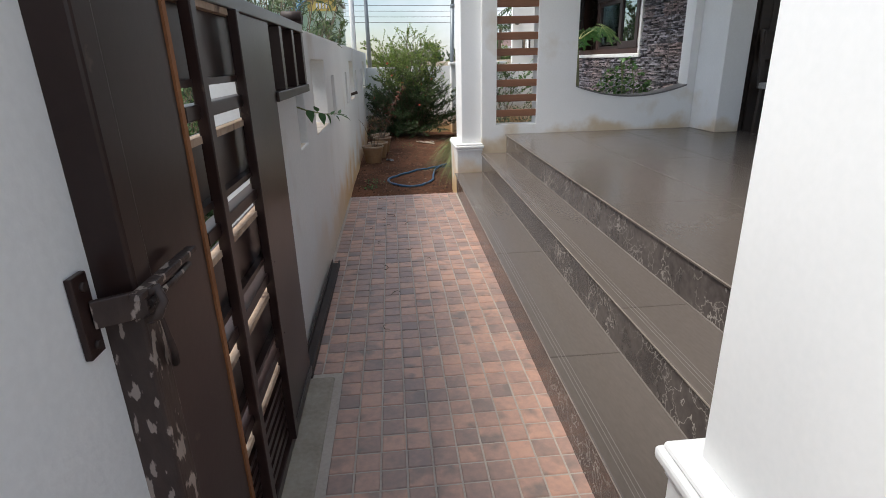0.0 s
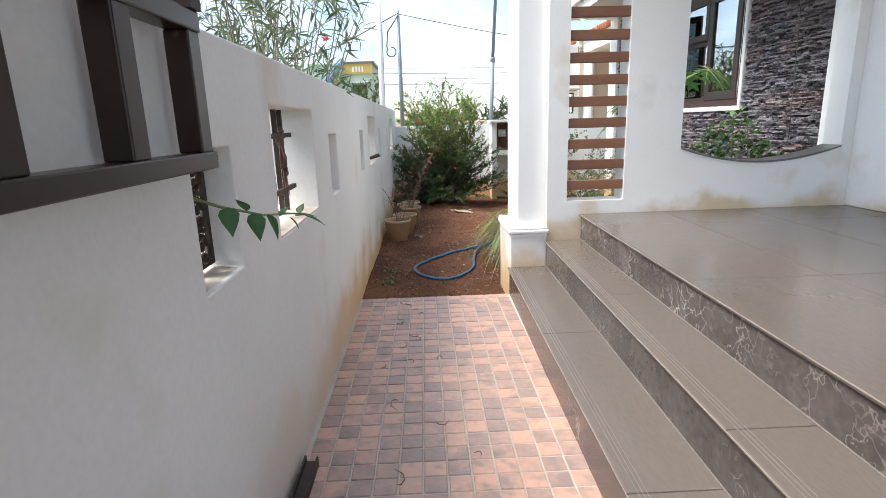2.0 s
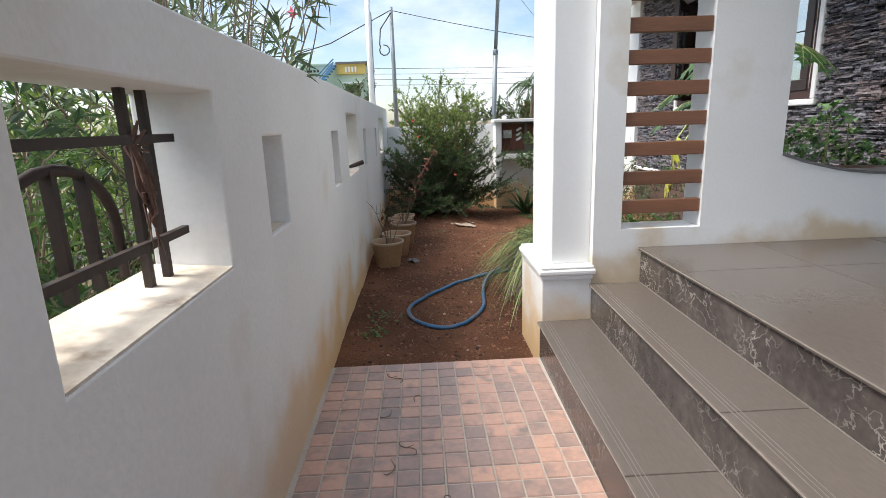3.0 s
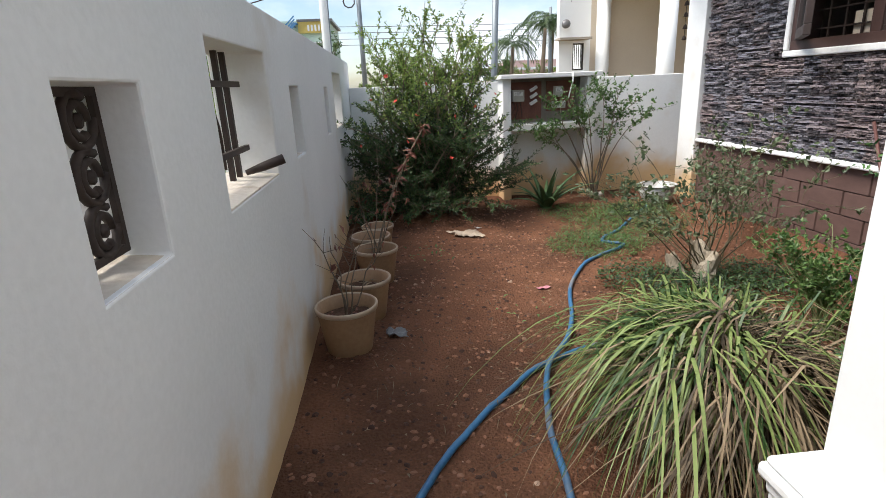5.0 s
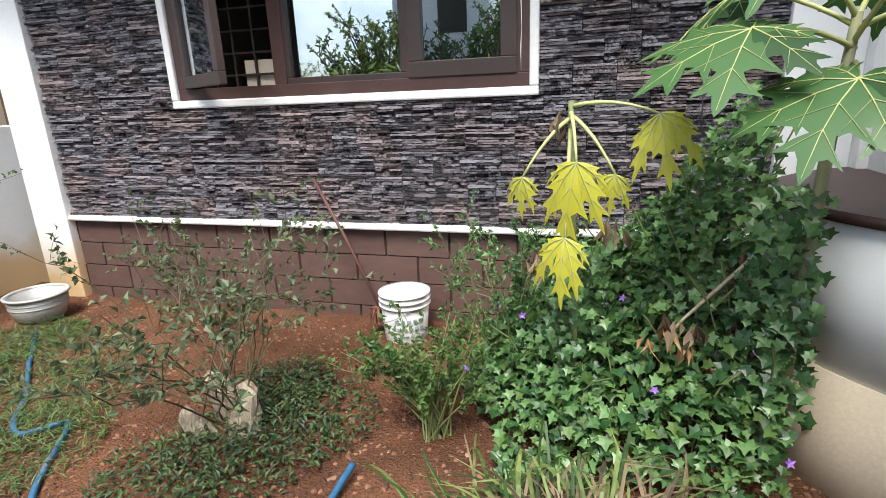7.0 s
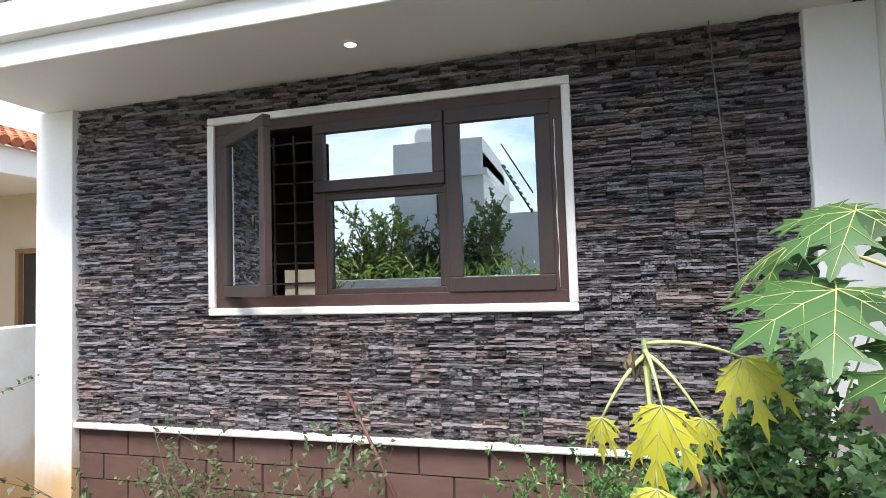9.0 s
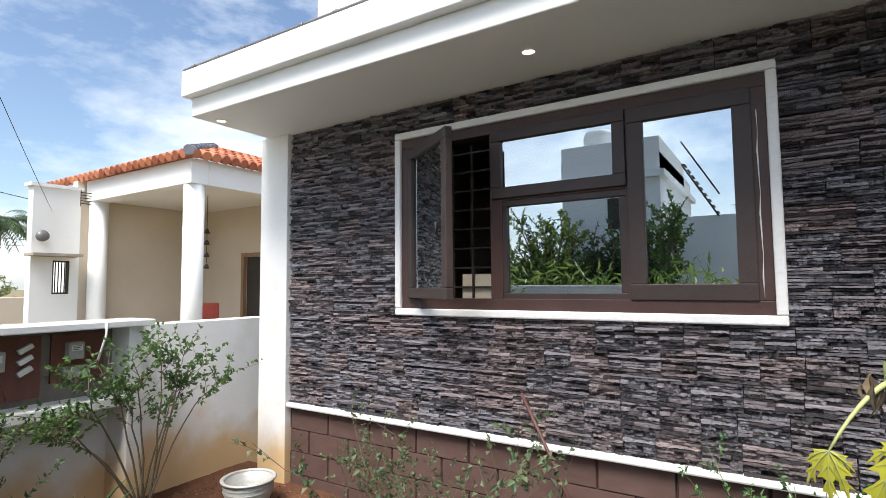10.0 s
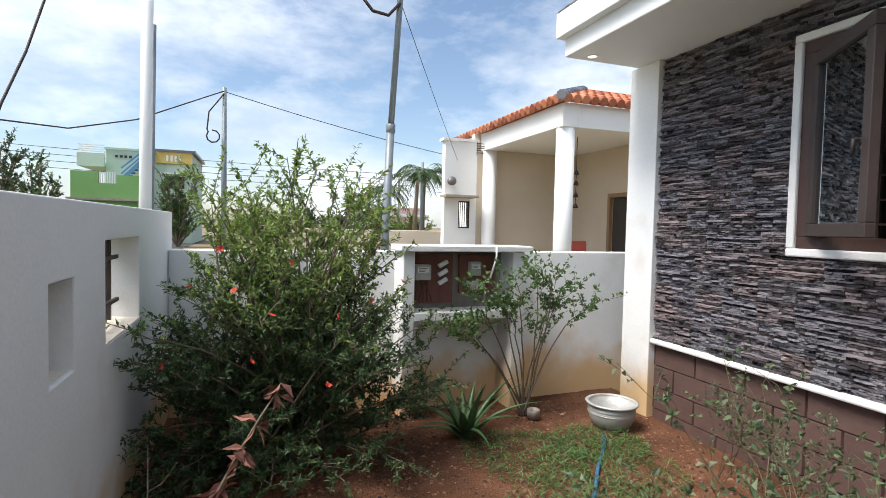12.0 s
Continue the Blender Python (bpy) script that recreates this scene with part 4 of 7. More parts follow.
def neighbour_house():
    root = thing("house", "single storey white house with tiled porch roof and round columns", "house")
    X, Y, Y2, ZB, ZT = 4.84, 14.66, 18.0, 3.13, 3.52
    for y in (Y + 0.16, Y2 - 0.16):
        bm = B()
        tube(bm, [(X + 0.16, y, -0.3), (X + 0.16, y, ZB)], 0.155, 20)
        part("column", bm, white_paint, root, "round white column")
    bm = B()
    box(bm, X, Y, ZB, X + 0.3, Y2, ZT)
    box(bm, X + 0.3, Y, ZB, 8.2, Y + 0.3, ZT)
    part("beam", bm, white_paint, root, "", 0.01)
    bm = B()
    box(bm, X + 0.3, Y + 0.3, ZB + 0.05, 8.2, Y2, ZB + 0.15)
    part("porch_ceiling", bm, white_paint, root)
    bm = B()
    box(bm, 4.7, Y2 + 0.02, -0.3, 8.2, Y2 + 0.2, ZT)
    part("porch_wall", bm, cream, root, "cream painted porch wall")
    bm = B()
    grid_wall(bm, "x", 7.2, 7.4, Y + 0.1, Y2 + 0.02, -0.3, ZB + 0.05, [(15.75, 16.55, 0.2, 2.2)])
    part("inner_wall", bm, cream, root, "cream painted porch wall")
    bm = B()
    frame_rect(bm, 7.17, 7.25, 15.75, 16.55, 0.2, 2.22, 0.08)
    dr = part("door_frame", bm, tan_wood, root, "tan wooden door frame")
    # flat sheet closing the open doorway, the shade inside put into its colour
    bm = B()
    box(bm, 7.26, 15.83, 0.2, 7.30, 16.47, 2.14)
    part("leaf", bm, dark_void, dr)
    bm = B()
    box(bm, X + 0.05, Y + 0.3, 0.75, X + 0.2, Y2, 0.92)
    part("porch_parapet", bm, white_paint, root)
    # west block with window and awning
    bm = B()
    grid_wall(bm, "y", Y2 - 0.02, Y2 + 0.18, 4.0, 4.75, -0.3, 3.32, [(4.33, 4.60, 1.42, 2.02)])
    box(bm, 3.95, Y2 - 0.06, 3.32, 4.78, Y2 + 0.24, 3.38)
    part("block_wall", bm, white_paint, root)
    bm = B()
    box(bm, 5.4, Y2 + 0.2, -0.3, 8.2, 22.0, 3.32)
    part("block_side", bm, white_paint, root)
    bm = B()
    frame_rect(bm, 0, 0.06, 4.33, 4.60, 1.42, 2.02, 0.03)
    for k in range(4):
        box(bm, 0.0, 4.38 + 0.05 * k, 1.45, 0.02, 4.392 + 0.05 * k, 1.99)
    bmesh.ops.transform(bm, matrix=Matrix(((0, 1, 0, 0), (1, 0, 0, Y2), (0, 0, 1, 0), (0, 0, 0, 1))), verts=bm.verts)
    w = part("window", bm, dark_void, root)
    bm = B()
    box(bm, 3.9, Y2 - 0.4, 2.08, 4.66, Y2 - 0.02, 2.13)
    part("awning", bm, concrete, root, "thin concrete window awning", 0.004)
    bm = B()
    lathe(bm, [(0.02, 0.0), (0.09, 0.05), (0.10, 0.12), (0.02, 0.14)], 0, 0, 14, True)
    bmesh.ops.transform(bm, matrix=pose(4.12, Y2 - 0.04, 2.42, 80, 0, 0), verts=bm.verts)
    part("wall_lamp", bm, granite, root)
    for k in range(6):
        bm = B()
        box(bm, 4.62, Y2 - 0.3 - 0.0, 3.0 + 0.0, 4.63, Y2 - 0.29, 3.3) if k == 0 else box(bm, 4.62, Y2 - 0.3, 3.0 + 0.05 * k, 4.80, Y2 - 0.285, 3.012 + 0.05 * k)
        part("rail", bm, iron, root)
    # sloping tiled roof, hip towards the corner
    ex, ey = X - 0.12, Y - 0.12
    bm = B()
    c = [bm.verts.new(v) for v in ((ex, ey, ZT + 0.02), (8.3, ey, ZT + 0.02), (8.3, ey + 1.3, ZT + 0.54), (ex + 1.3, ey + 1.3, ZT + 0.54), (ex, 19.5, ZT + 0.02), (ex + 1.3, 19.5, ZT + 0.54))]
    bm.faces.new((c[0], c[1], c[2], c[3]))
    bm.faces.new((c[4], c[0], c[3], c[5]))
    rf = part("roof", bm, roof_tile, root, "orange half round clay roof tiles")
    n_row = 5

    def roof_piece(name, a, b, r, m):
        bm = B()
        d = Vector(b) - Vector(a)
        tube(bm, [a, Vector(a) + d * 0.5, b], [r, r * 0.95, r * 0.85], 8)
        part(name, bm, m, rf)

    for k in range(20):
        x = ex + 0.12 + 0.17 * k
        run = min(1.3, x - ex)
        for j in range(n_row):
            y0, y1 = 1.3 * j / n_row, 1.3 * (j + 1) / n_row + 0.03
            if y0 >= run:
                break
            y1 = min(y1, run)
            roof_piece("tile", (x, ey + y0 - 0.03, ZT + 0.035 + 0.40 * y0), (x, ey + y1, ZT + 0.03 + 0.40 * y1), 0.075, roof_tile)
    for k in range(25):
        y = ey + 0.12 + 0.19 * k
        run = min(1.3, y - ey)
        for j in range(n_row):
            y0, y1 = 1.3 * j / n_row, 1.3 * (j + 1) / n_row + 0.03
            if y0 >= run:
                break
            y1 = min(y1, run)
            roof_piece("tile", (ex + y0 - 0.03, y, ZT + 0.035 + 0.40 * y0), (ex + y1, y, ZT + 0.03 + 0.40 * y1), 0.075, roof_tile)
    for j in range(8):
        a, b = 1.3 * j / 8, 1.3 * (j + 1) / 8 + 0.03
        roof_piece("ridge_cap", (ex + a, ey + a, ZT + 0.08 + 0.40 * a), (ex + b, ey + b, ZT + 0.07 + 0.40 * b), 0.085, ridge_tile)
    bm = B()
    box(bm, 6.2, 16.6, ZT + 0.4, 8.2, 20, ZT + 0.75)
    part("roof_parapet", bm, white_paint, root)


neighbour_house()
red_plastic = surface("red_plastic", (0.32, 0.05, 0.035), (0.45, 0.09, 0.06), 5, 40, 0.5, 0.05)
chimes = thing("wind_chime", "dark bead wind chime hanging in the neighbour's porch", "wind chime")
bm = B()
tube(bm, [(5.75, 15.6, 3.16), (5.75, 15.6, 1.85)], 0.006, 5)
part("cord", bm, iron, chimes)
for z in (2.50, 2.30, 2.08, 1.88):
    bm = B()
    lathe(bm, [(0.004, z + 0.06), (0.03, z + 0.03), (0.05, z - 0.03), (0.002, z - 0.035)], 5.75, 15.6, 10)
    part("bell", bm, iron, chimes)
rchair = thing("plastic_chair", "red plastic chair with clutter in the neighbour's porch", "chair")
bm = B()
box(bm, 5.98, 15.8, 0.62, 6.45, 16.25, 0.68)
part("seat", bm, red_plastic, rchair, "", 0.02)
bm = B()
box(bm, 5.98, 16.2, 0.68, 6.45, 16.26, 1.22)
part("backrest", bm, red_plastic, rchair, "", 0.05)
for x in (6.0, 6.40):
    for y in (15.83, 16.21):
        bm = B()
        box(bm, x, y, -0.3, x + 0.04, y + 0.04, 0.62)
        part("leg", bm, red_plastic, rchair)


# ---- poles and wires ----
galv = surface("galvanised_pole", (0.15, 0.175, 0.19), (0.26, 0.29, 0.31), 3, 60, 0.5, 0.1, metal=0.3)


def service_pole():
    root = thing("service_pole", "grey galvanised electric service pole with bent top", "pole")
    bm = B()
    tube(bm, [(1.37, 12.5, -0.3), (1.40, 12.5, 1.4), (1.435, 12.5, 2.45)], 0.042, 14)
    part("lower_pipe", bm, galv, root)
    bm = B()
    lathe(bm, [(0.042, 2.40), (0.049, 2.41), (0.049, 2.48), (0.042, 2.49)], 1.436, 12.5, 14)
    part("coupling", bm, galv, root)
    bm = B()
    arc = [(1.515 - 0.19 * (1 - math.cos(t)), 12.5, 3.86 + 0.17 * math.sin(t)) for t in (math.pi * k / 10 for k in range(11))]
    tube(bm, [(1.436, 12.5, 2.45)] + arc, 0.032, 12)
    part("bent_pipe", bm, galv, root)
    bm = B()
    tube(bm, [(1.13, 12.5, 3.86), (1.12, 12.48, 3.72), (1.22, 12.46, 3.60), (1.38, 12.46, 3.58), (1.50, 12.46, 3.72)], 0.017, 8)
    part("cable_loop", bm, iron, root, "black drooping cable loop")


service_pole()
wpole = thing("street_pole", "tall white concrete pole beyond the wall", "pole")
bm = B()
tube(bm, [(-0.78, 12.15, -0.3), (-0.73, 12.15, 4.5)], [0.052, 0.044], 14)
part("shaft", bm, white_paint, wpole)
bm = B()
tube(bm, [(-0.75, 12.24, -0.3), (-0.71, 12.24, 3.1)], 0.020, 10)
part("pipe", bm, galv, wpole)


def far_pole(x, y, h, w=0.11, arm=True):
    root = thing("utility_pole", "distant slim grey utility pole carrying wires", "pole", "distant utility poles")
    bm = B()
    tube(bm, [(x, y, -0.3), (x, y, h)], [w, w * 0.7], 8)
    part("shaft", bm, galv, root)
    bm = B()
    if arm:
        obox(bm, (x - 0.5, y, h - 0.5), (x + 0.5, y, h - 0.5), 0.08, 0.08)
        part("cross_arm", bm, iron, root)
    else:
        tube(bm, [(x, y - 0.1, h - 0.25), (x - 0.55, y - 0.1, h - 1.0), (x - 0.62, y - 0.1, h - 1.7)] + [(x - 0.40 + 0.24 * math.cos(t), y - 0.1, h - 1.95 + 0.24 * math.sin(t)) for t in (2.4 + 0.7 * k for k in range(9))], 0.03, 5)
        part("cable_coil", bm, iron, root, "black cable coil hanging from the pole top")


far_pole(-1.07, 30, 6.75, 0.12, False)
far_pole(10.3, 40, 5.6, 0.13)
far_pole(14.0, 60, 7.0, 0.13)


def wire(a, b, sag, r=0.012):
    bm = B()
    a, b = Vector(a), Vector(b)
    tube(bm, [a.lerp(b, k / 14) - Vector((0, 0, 4 * sag * (k / 14) * (1 - k / 14))) for k in range(15)], r, 5)
    tagged(link("overhead_wire", bm, iron), "thin black overhead electric wire against the sky", "wire", "overhead wires")


for pts, q in (([(-5.78, 18.0, 3.7), (-5.77, 23.0, 3.81), (-5.2, 26.0, 4.15), (-3.76, 28.0, 4.9)] + [(-1.07, 29.9, 6.6)], 0.022),
               ([(-1.84, 12.0, 1.79), (-1.77, 12.2, 2.32), (-1.67, 12.4, 2.8), (-1.6, 12.6, 3.31), (-1.55, 12.8, 3.94), (-0.73, 12.15, 4.45)], 0.011)):
    bm = B()
    tube(bm, pts, q, 6)
    tagged(link("overhead_cable", bm, iron), "thick black slack service cable against the sky", "cable", "overhead wires")
wire((-1.07, 30, 6.6), (22, 40, 5.2), 0.5, 0.016)
for k in range(4):
    wire((-40, 52, 6.2 + 0.5 * k), (30, 58, 5.0 + 0.5 * k), 0.6, 0.02)
wire((1.5, 12.46, 3.75), (4.3, 18.0, 2.9), 0.03, 0.004)


# ---- distant buildings ----
def flat_house(name, x0, y0, x1, y1, storeys, wallm, bandm, label, cell=3.0, face="y"):
    root = thing(name, label, "building")
    h = 3.0
    zt = -0.3 + h * storeys
    for s in range(storeys):
        bm = B()
        box(bm, x0, y0, -0.3 + h * s, x1, y1, -0.3 + h * (s + 1) - 0.25)
        part("wall", bm, wallm, root)
        bm = B()
        box(bm, x0 - 0.2, y0 - 0.2, -0.3 + h * (s + 1) - 0.25, x1 + 0.2, y1 + 0.2, -0.3 + h * (s + 1))
        part("floor_band", bm, bandm, root)
        k = 0
        span = (x1 - x0) if face == "y" else (y1 - y0)
        while (k + 0.75) * cell < span:
            bm = B()
            if face == "y":
                a = x0 + cell * (k + 0.35)
                box(bm, a, y0 - 0.04, 0.6 + h * s, a + 1.1, y0 - 0.005, 1.8 + h * s)
            else:
                a = y0 + cell * (k + 0.35)
                box(bm, x1 + 0.005, a, 0.6 + h * s, x1 + 0.04, a + 1.1, 1.8 + h * s)
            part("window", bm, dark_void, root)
            k += 1
    bm = B()
    box(bm, x0, y0, zt, x1, y0 + 0.15, zt + 0.7)
    box(bm, x0, y1 - 0.15, zt, x1, y1, zt + 0.7)
    box(bm, x0, y0 + 0.15, zt, x0 + 0.15, y1 - 0.15, zt + 0.7)
    box(bm, x1 - 0.15, y0 + 0.15, zt, x1, y1 - 0.15, zt + 0.7)
    part("parapet", bm, wallm, root)
    return root


mint = surface("mint_green_paint", (0.42, 0.52, 0.42), (0.55, 0.64, 0.54), 0.5, 10, 0.85)
green_band = surface("green_band_paint", (0.16, 0.34, 0.10), (0.24, 0.44, 0.16), 0.5, 10, 0.85)
yellow_paint = surface("yellow_paint", (0.62, 0.45, 0.12), (0.72, 0.54, 0.18), 0.8, 10, 0.85)
blue_paint = surface("blue_paint", (0.08, 0.20, 0.38), (0.12, 0.28, 0.48), 0.8, 10, 0.7)


def green_house():
    root = thing("green_house", "two storey mint green house with blue stair and yellow parapet", "building")
    y = 52.0
    bm = B()
    box(bm, -10.2, y, -0.3, -4.45, 60, 6.55)
    part("wall", bm, mint, root)
    bm = B()
    box(bm, -10.3, y - 0.1, 6.55, -7.0, 60, 6.70)
    part("roof_slab", bm, mint, root)
    bm = B()
    box(bm, -11.9, y - 0.4, 5.25, -10.2, 58, 5.55)
    box(bm, -11.9, y - 0.4, 5.55, -11.75, 58, 6.2)
    box(bm, -11.75, y - 0.4, 5.55, -10.2, y - 0.25, 6.2)
    part("balcony", bm, mint, root)
    for k in range(4):
        bm = B()
        box(bm, -11.85, y - 0.36, 6.30 + 0.15 * k, -10.25, y - 0.30, 6.36 + 0.15 * k)
        part("balcony_rail", bm, white_paint, root, "white balcony rail")
    bm = B()
    box(bm, -11.8, y - 2.2, -0.3, -7.4, y - 0.02, 3.95)
    box(bm, -11.8, y - 2.2, 3.95, -10.15, y - 2.0, 4.75)
    box(bm, -9.05, y - 2.2, 3.95, -7.4, y - 2.0, 4.55)
    part("terrace", bm, green_band, root, "leaf green terrace block")
    bm = B()
    box(bm, -12.0, y - 2.5, 2.75, -7.2, y - 2.21, 2.92)
    part("ledge", bm, concrete, root)
    bm = B()
    box(bm, -10.15, y - 2.18, 3.6, -9.05, y - 2.02, 3.95)
    part("panel", bm, yellow_paint, root, "yellow parapet panel")
    for k in range(7):
        bm = B()
        box(bm, -10.1 + 0.15 * k, y - 2.14, 3.95, -10.03 + 0.15 * k, y - 2.06, 4.75)
        part("baluster", bm, white_paint, root, "white baluster")
    for k in range(10):
        bm = B()
        box(bm, -8.9 + 0.19 * k, y - 1.0, 4.4 + 0.22 * k, -8.62 + 0.19 * k, y - 0.1, 4.5 + 0.22 * k)
        part("stair_tread", bm, blue_paint, root, "blue stair tread")
    for dz in (0.0, 0.45, 0.85):
        bm = B()
        obox(bm, (-9.0, y - 1.05, 4.3 + dz), (-7.05, y - 1.05, 6.45 + dz * 0.6), 0.06, 0.10 if dz else 0.25)
        part("stair_rail", bm, blue_paint, root, "blue stair rail")
    bm = B()
    box(bm, -6.95, y - 0.25, 5.75, -4.45, y - 0.02, 6.6)
    part("parapet_panel", bm, yellow_paint, root, "yellow parapet panel")
    for k in range(4):
        bm = B()
        box(bm, -6.2 + 0.28 * k, y - 0.30, 5.9, -6.06 + 0.28 * k, y - 0.255, 6.35)
        part("baluster", bm, white_paint, root, "white baluster")
    bm = B()
    box(bm, -7.0, y - 0.35, 6.6, -4.2, 60, 6.78)
    part("coping", bm, granite, root, "dark parapet coping")
    for x0, x1 in ((-6.6, -4.7),):
        bm = B()
        box(bm, x0, y - 0.5, 4.95, x1, y - 0.01, 5.05)
        part("awning", bm, white_paint, root)
        bm = B()
        box(bm, x0 + 0.3, y - 0.06, 3.9, x1 - 0.3, y - 0.005, 4.8)
        part("window", bm, dark_void, root)
    for k in range(4):
        bm = B()
        box(bm, -9.6 + 0.3 * k, y - 0.05, 6.0, -9.42 + 0.3 * k, y - 0.005, 6.18)
        part("vent", bm, dark_void, root)


green_house()
white_far = surface("white_far_paint", (0.62, 0.64, 0.66), (0.74, 0.75, 0.76), 0.6, 12, 0.85)
flat_house("pink_house", 12.5, 62.0, 17.5, 68.0, 1, surface("pink_paint", (0.50, 0.34, 0.32), (0.60, 0.42, 0.40), 0.6, 12, 0.85), white_far, "distant pink house with flat roof", 2.4)
wh = flat_house("white_house", -22.0, 10.65, -14.0, 14.4, 2, white_far, white_far, "white two storey house across the road", 2.4, "x")
bm = B()
box(bm, -20.0, 10.65, 5.7, -14.05, 14.4, 7.0)
part("stair_room", bm, white_far, wh)
bm = B()
lathe(bm, [(0.6, 7.0), (0.6, 7.6), (0.5, 7.8), (0.15, 7.9)], -15.2, 13.2, 18, True)
part("water_tank", bm, white_paint, wh, "white round water tank")
bm = B()
box(bm, -20, 7.2, -0.3, -14.2, 10.64, 3.9)
part("wing", bm, white_far, wh)
for k in range(9):
    bm = B()
    box(bm, -14.3, 9.75 - 0.125 * k, 5.7 - 0.22 * k, -13.7, 9.87 - 0.125 * k, 5.74 - 0.22 * k)
    part("stair_tread", bm, iron, wh)
for x in (-14.3, -13.7):
    for dz in (0.0, 0.85):
        bm = B()
        tube(bm, [(x, 9.85, 5.7 + dz), (x, 8.75, 3.8 + dz)], 0.03, 6)
        part("stair_rail", bm, iron, wh)
# low wall across the lane behind the back wall
bm = B()
box(bm, 1.5, 24.0, -0.3, 14.0, 24.2, 1.30)
tagged(link("lane_wall", bm, cream, 0.02), "cream plastered lane wall beyond the garden", "wall", kind="structure")
# concrete drive outside the gate
bm = B()
box(bm, -3.4, 0.2, -0.29, -0.71, 2.2, -0.06)
structure("drive", bm, surface("pale_concrete_drive", (0.45, 0.43, 0.40), (0.58, 0.56, 0.52), 1.5, 40, 0.9, 0.3), "pale concrete drive outside the gate", "drive", 0.02)
bm = B()
box(bm, -9.5, -40, -0.29, -4.2, 80, -0.27)
structure("road", bm, surface("asphalt", (0.04, 0.04, 0.04), (0.07, 0.068, 0.065), 0.8, 30, 0.9, 0.4), "asphalt lane outside the wall", "road")

# ---- plants ----
def foliage(name, c1, c2, rough=0.5, glow=0.3):
    """Leaf material: colour varies leaf by leaf, some light comes through."""
    m = surface(name, c1, c2, 8, 60, rough, 0.15, 0.002, spread=0.9, island=True)
    n, l = m.node_tree.nodes, m.node_tree.links
    p = n["Principled BSDF"]
    tr, mx = n.new("ShaderNodeBsdfTranslucent"), n.new("ShaderNodeMixShader")
    l.new(p.inputs["Base Color"].links[0].from_socket, tr.inputs["Color"])
    mx.inputs[0].default_value = glow
    l.new(p.outputs[0], mx.inputs[1])
    l.new(tr.outputs[0], mx.inputs[2])
    l.new(mx.outputs[0], n["Material Output"].inputs["Surface"])
    return m


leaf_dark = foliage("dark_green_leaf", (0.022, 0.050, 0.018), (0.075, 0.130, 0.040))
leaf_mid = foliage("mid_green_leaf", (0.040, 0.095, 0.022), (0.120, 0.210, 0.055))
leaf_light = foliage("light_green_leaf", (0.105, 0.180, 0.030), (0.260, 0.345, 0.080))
leaf_ivy = foliage("ivy_green_leaf", (0.034, 0.095, 0.030), (0.130, 0.250, 0.085), 0.38, 0.2)
leaf_grey = foliage("grey_green_leaf", (0.060, 0.095, 0.045), (0.150, 0.190, 0.095))
leaf_yellow = foliage("yellow_papaya_leaf", (0.34, 0.34, 0.02), (0.50, 0.48, 0.04), 0.55, 0.3)
leaf_papaya = foliage("green_papaya_leaf", (0.024, 0.074, 0.020), (0.062, 0.148, 0.044), 0.45, 0.3)
leaf_dead = foliage("withered_leaf", (0.10, 0.035, 0.025), (0.26, 0.11, 0.075), 0.8, 0.15)
straw = foliage("straw_blade", (0.062, 0.043, 0.024), (0.27, 0.20, 0.122), 0.7, 0.2)
blade_green = foliage("lemongrass_blade", (0.032, 0.075, 0.016), (0.230, 0.290, 0.092), 0.5, 0.25)
thatch_straw = foliage("dead_thatch", (0.035, 0.024, 0.014), (0.21, 0.155, 0.098), 0.8, 0.1)
# dark brown that stands in for shade deep inside the lemongrass
clump_shade = surface("clump_shade_brown", (0.018, 0.016, 0.009), (0.055, 0.045, 0.026), 9, 60, 0.9, 0.8, 0.01)
twig_dark = surface("dark_thin_twig", (0.060, 0.050, 0.026), (0.135, 0.115, 0.060), 6, 60, 0.7, 0.3)
bark = surface("grey_brown_bark", (0.10, 0.075, 0.05), (0.22, 0.17, 0.12), 6, 60, 0.85, 0.4)
green_stem = surface("green_stem", (0.10, 0.14, 0.05), (0.24, 0.27, 0.11), 6, 60, 0.6, 0.2)
petal_red = foliage("red_petal", (0.45, 0.03, 0.02), (0.65, 0.08, 0.05), 0.5, 0.2)
petal_pink = foliage("pink_petal", (0.55, 0.04, 0.10), (0.75, 0.12, 0.20), 0.5, 0.2)
petal_violet = foliage("violet_petal", (0.22, 0.10, 0.45), (0.34, 0.18, 0.60), 0.5, 0.2)


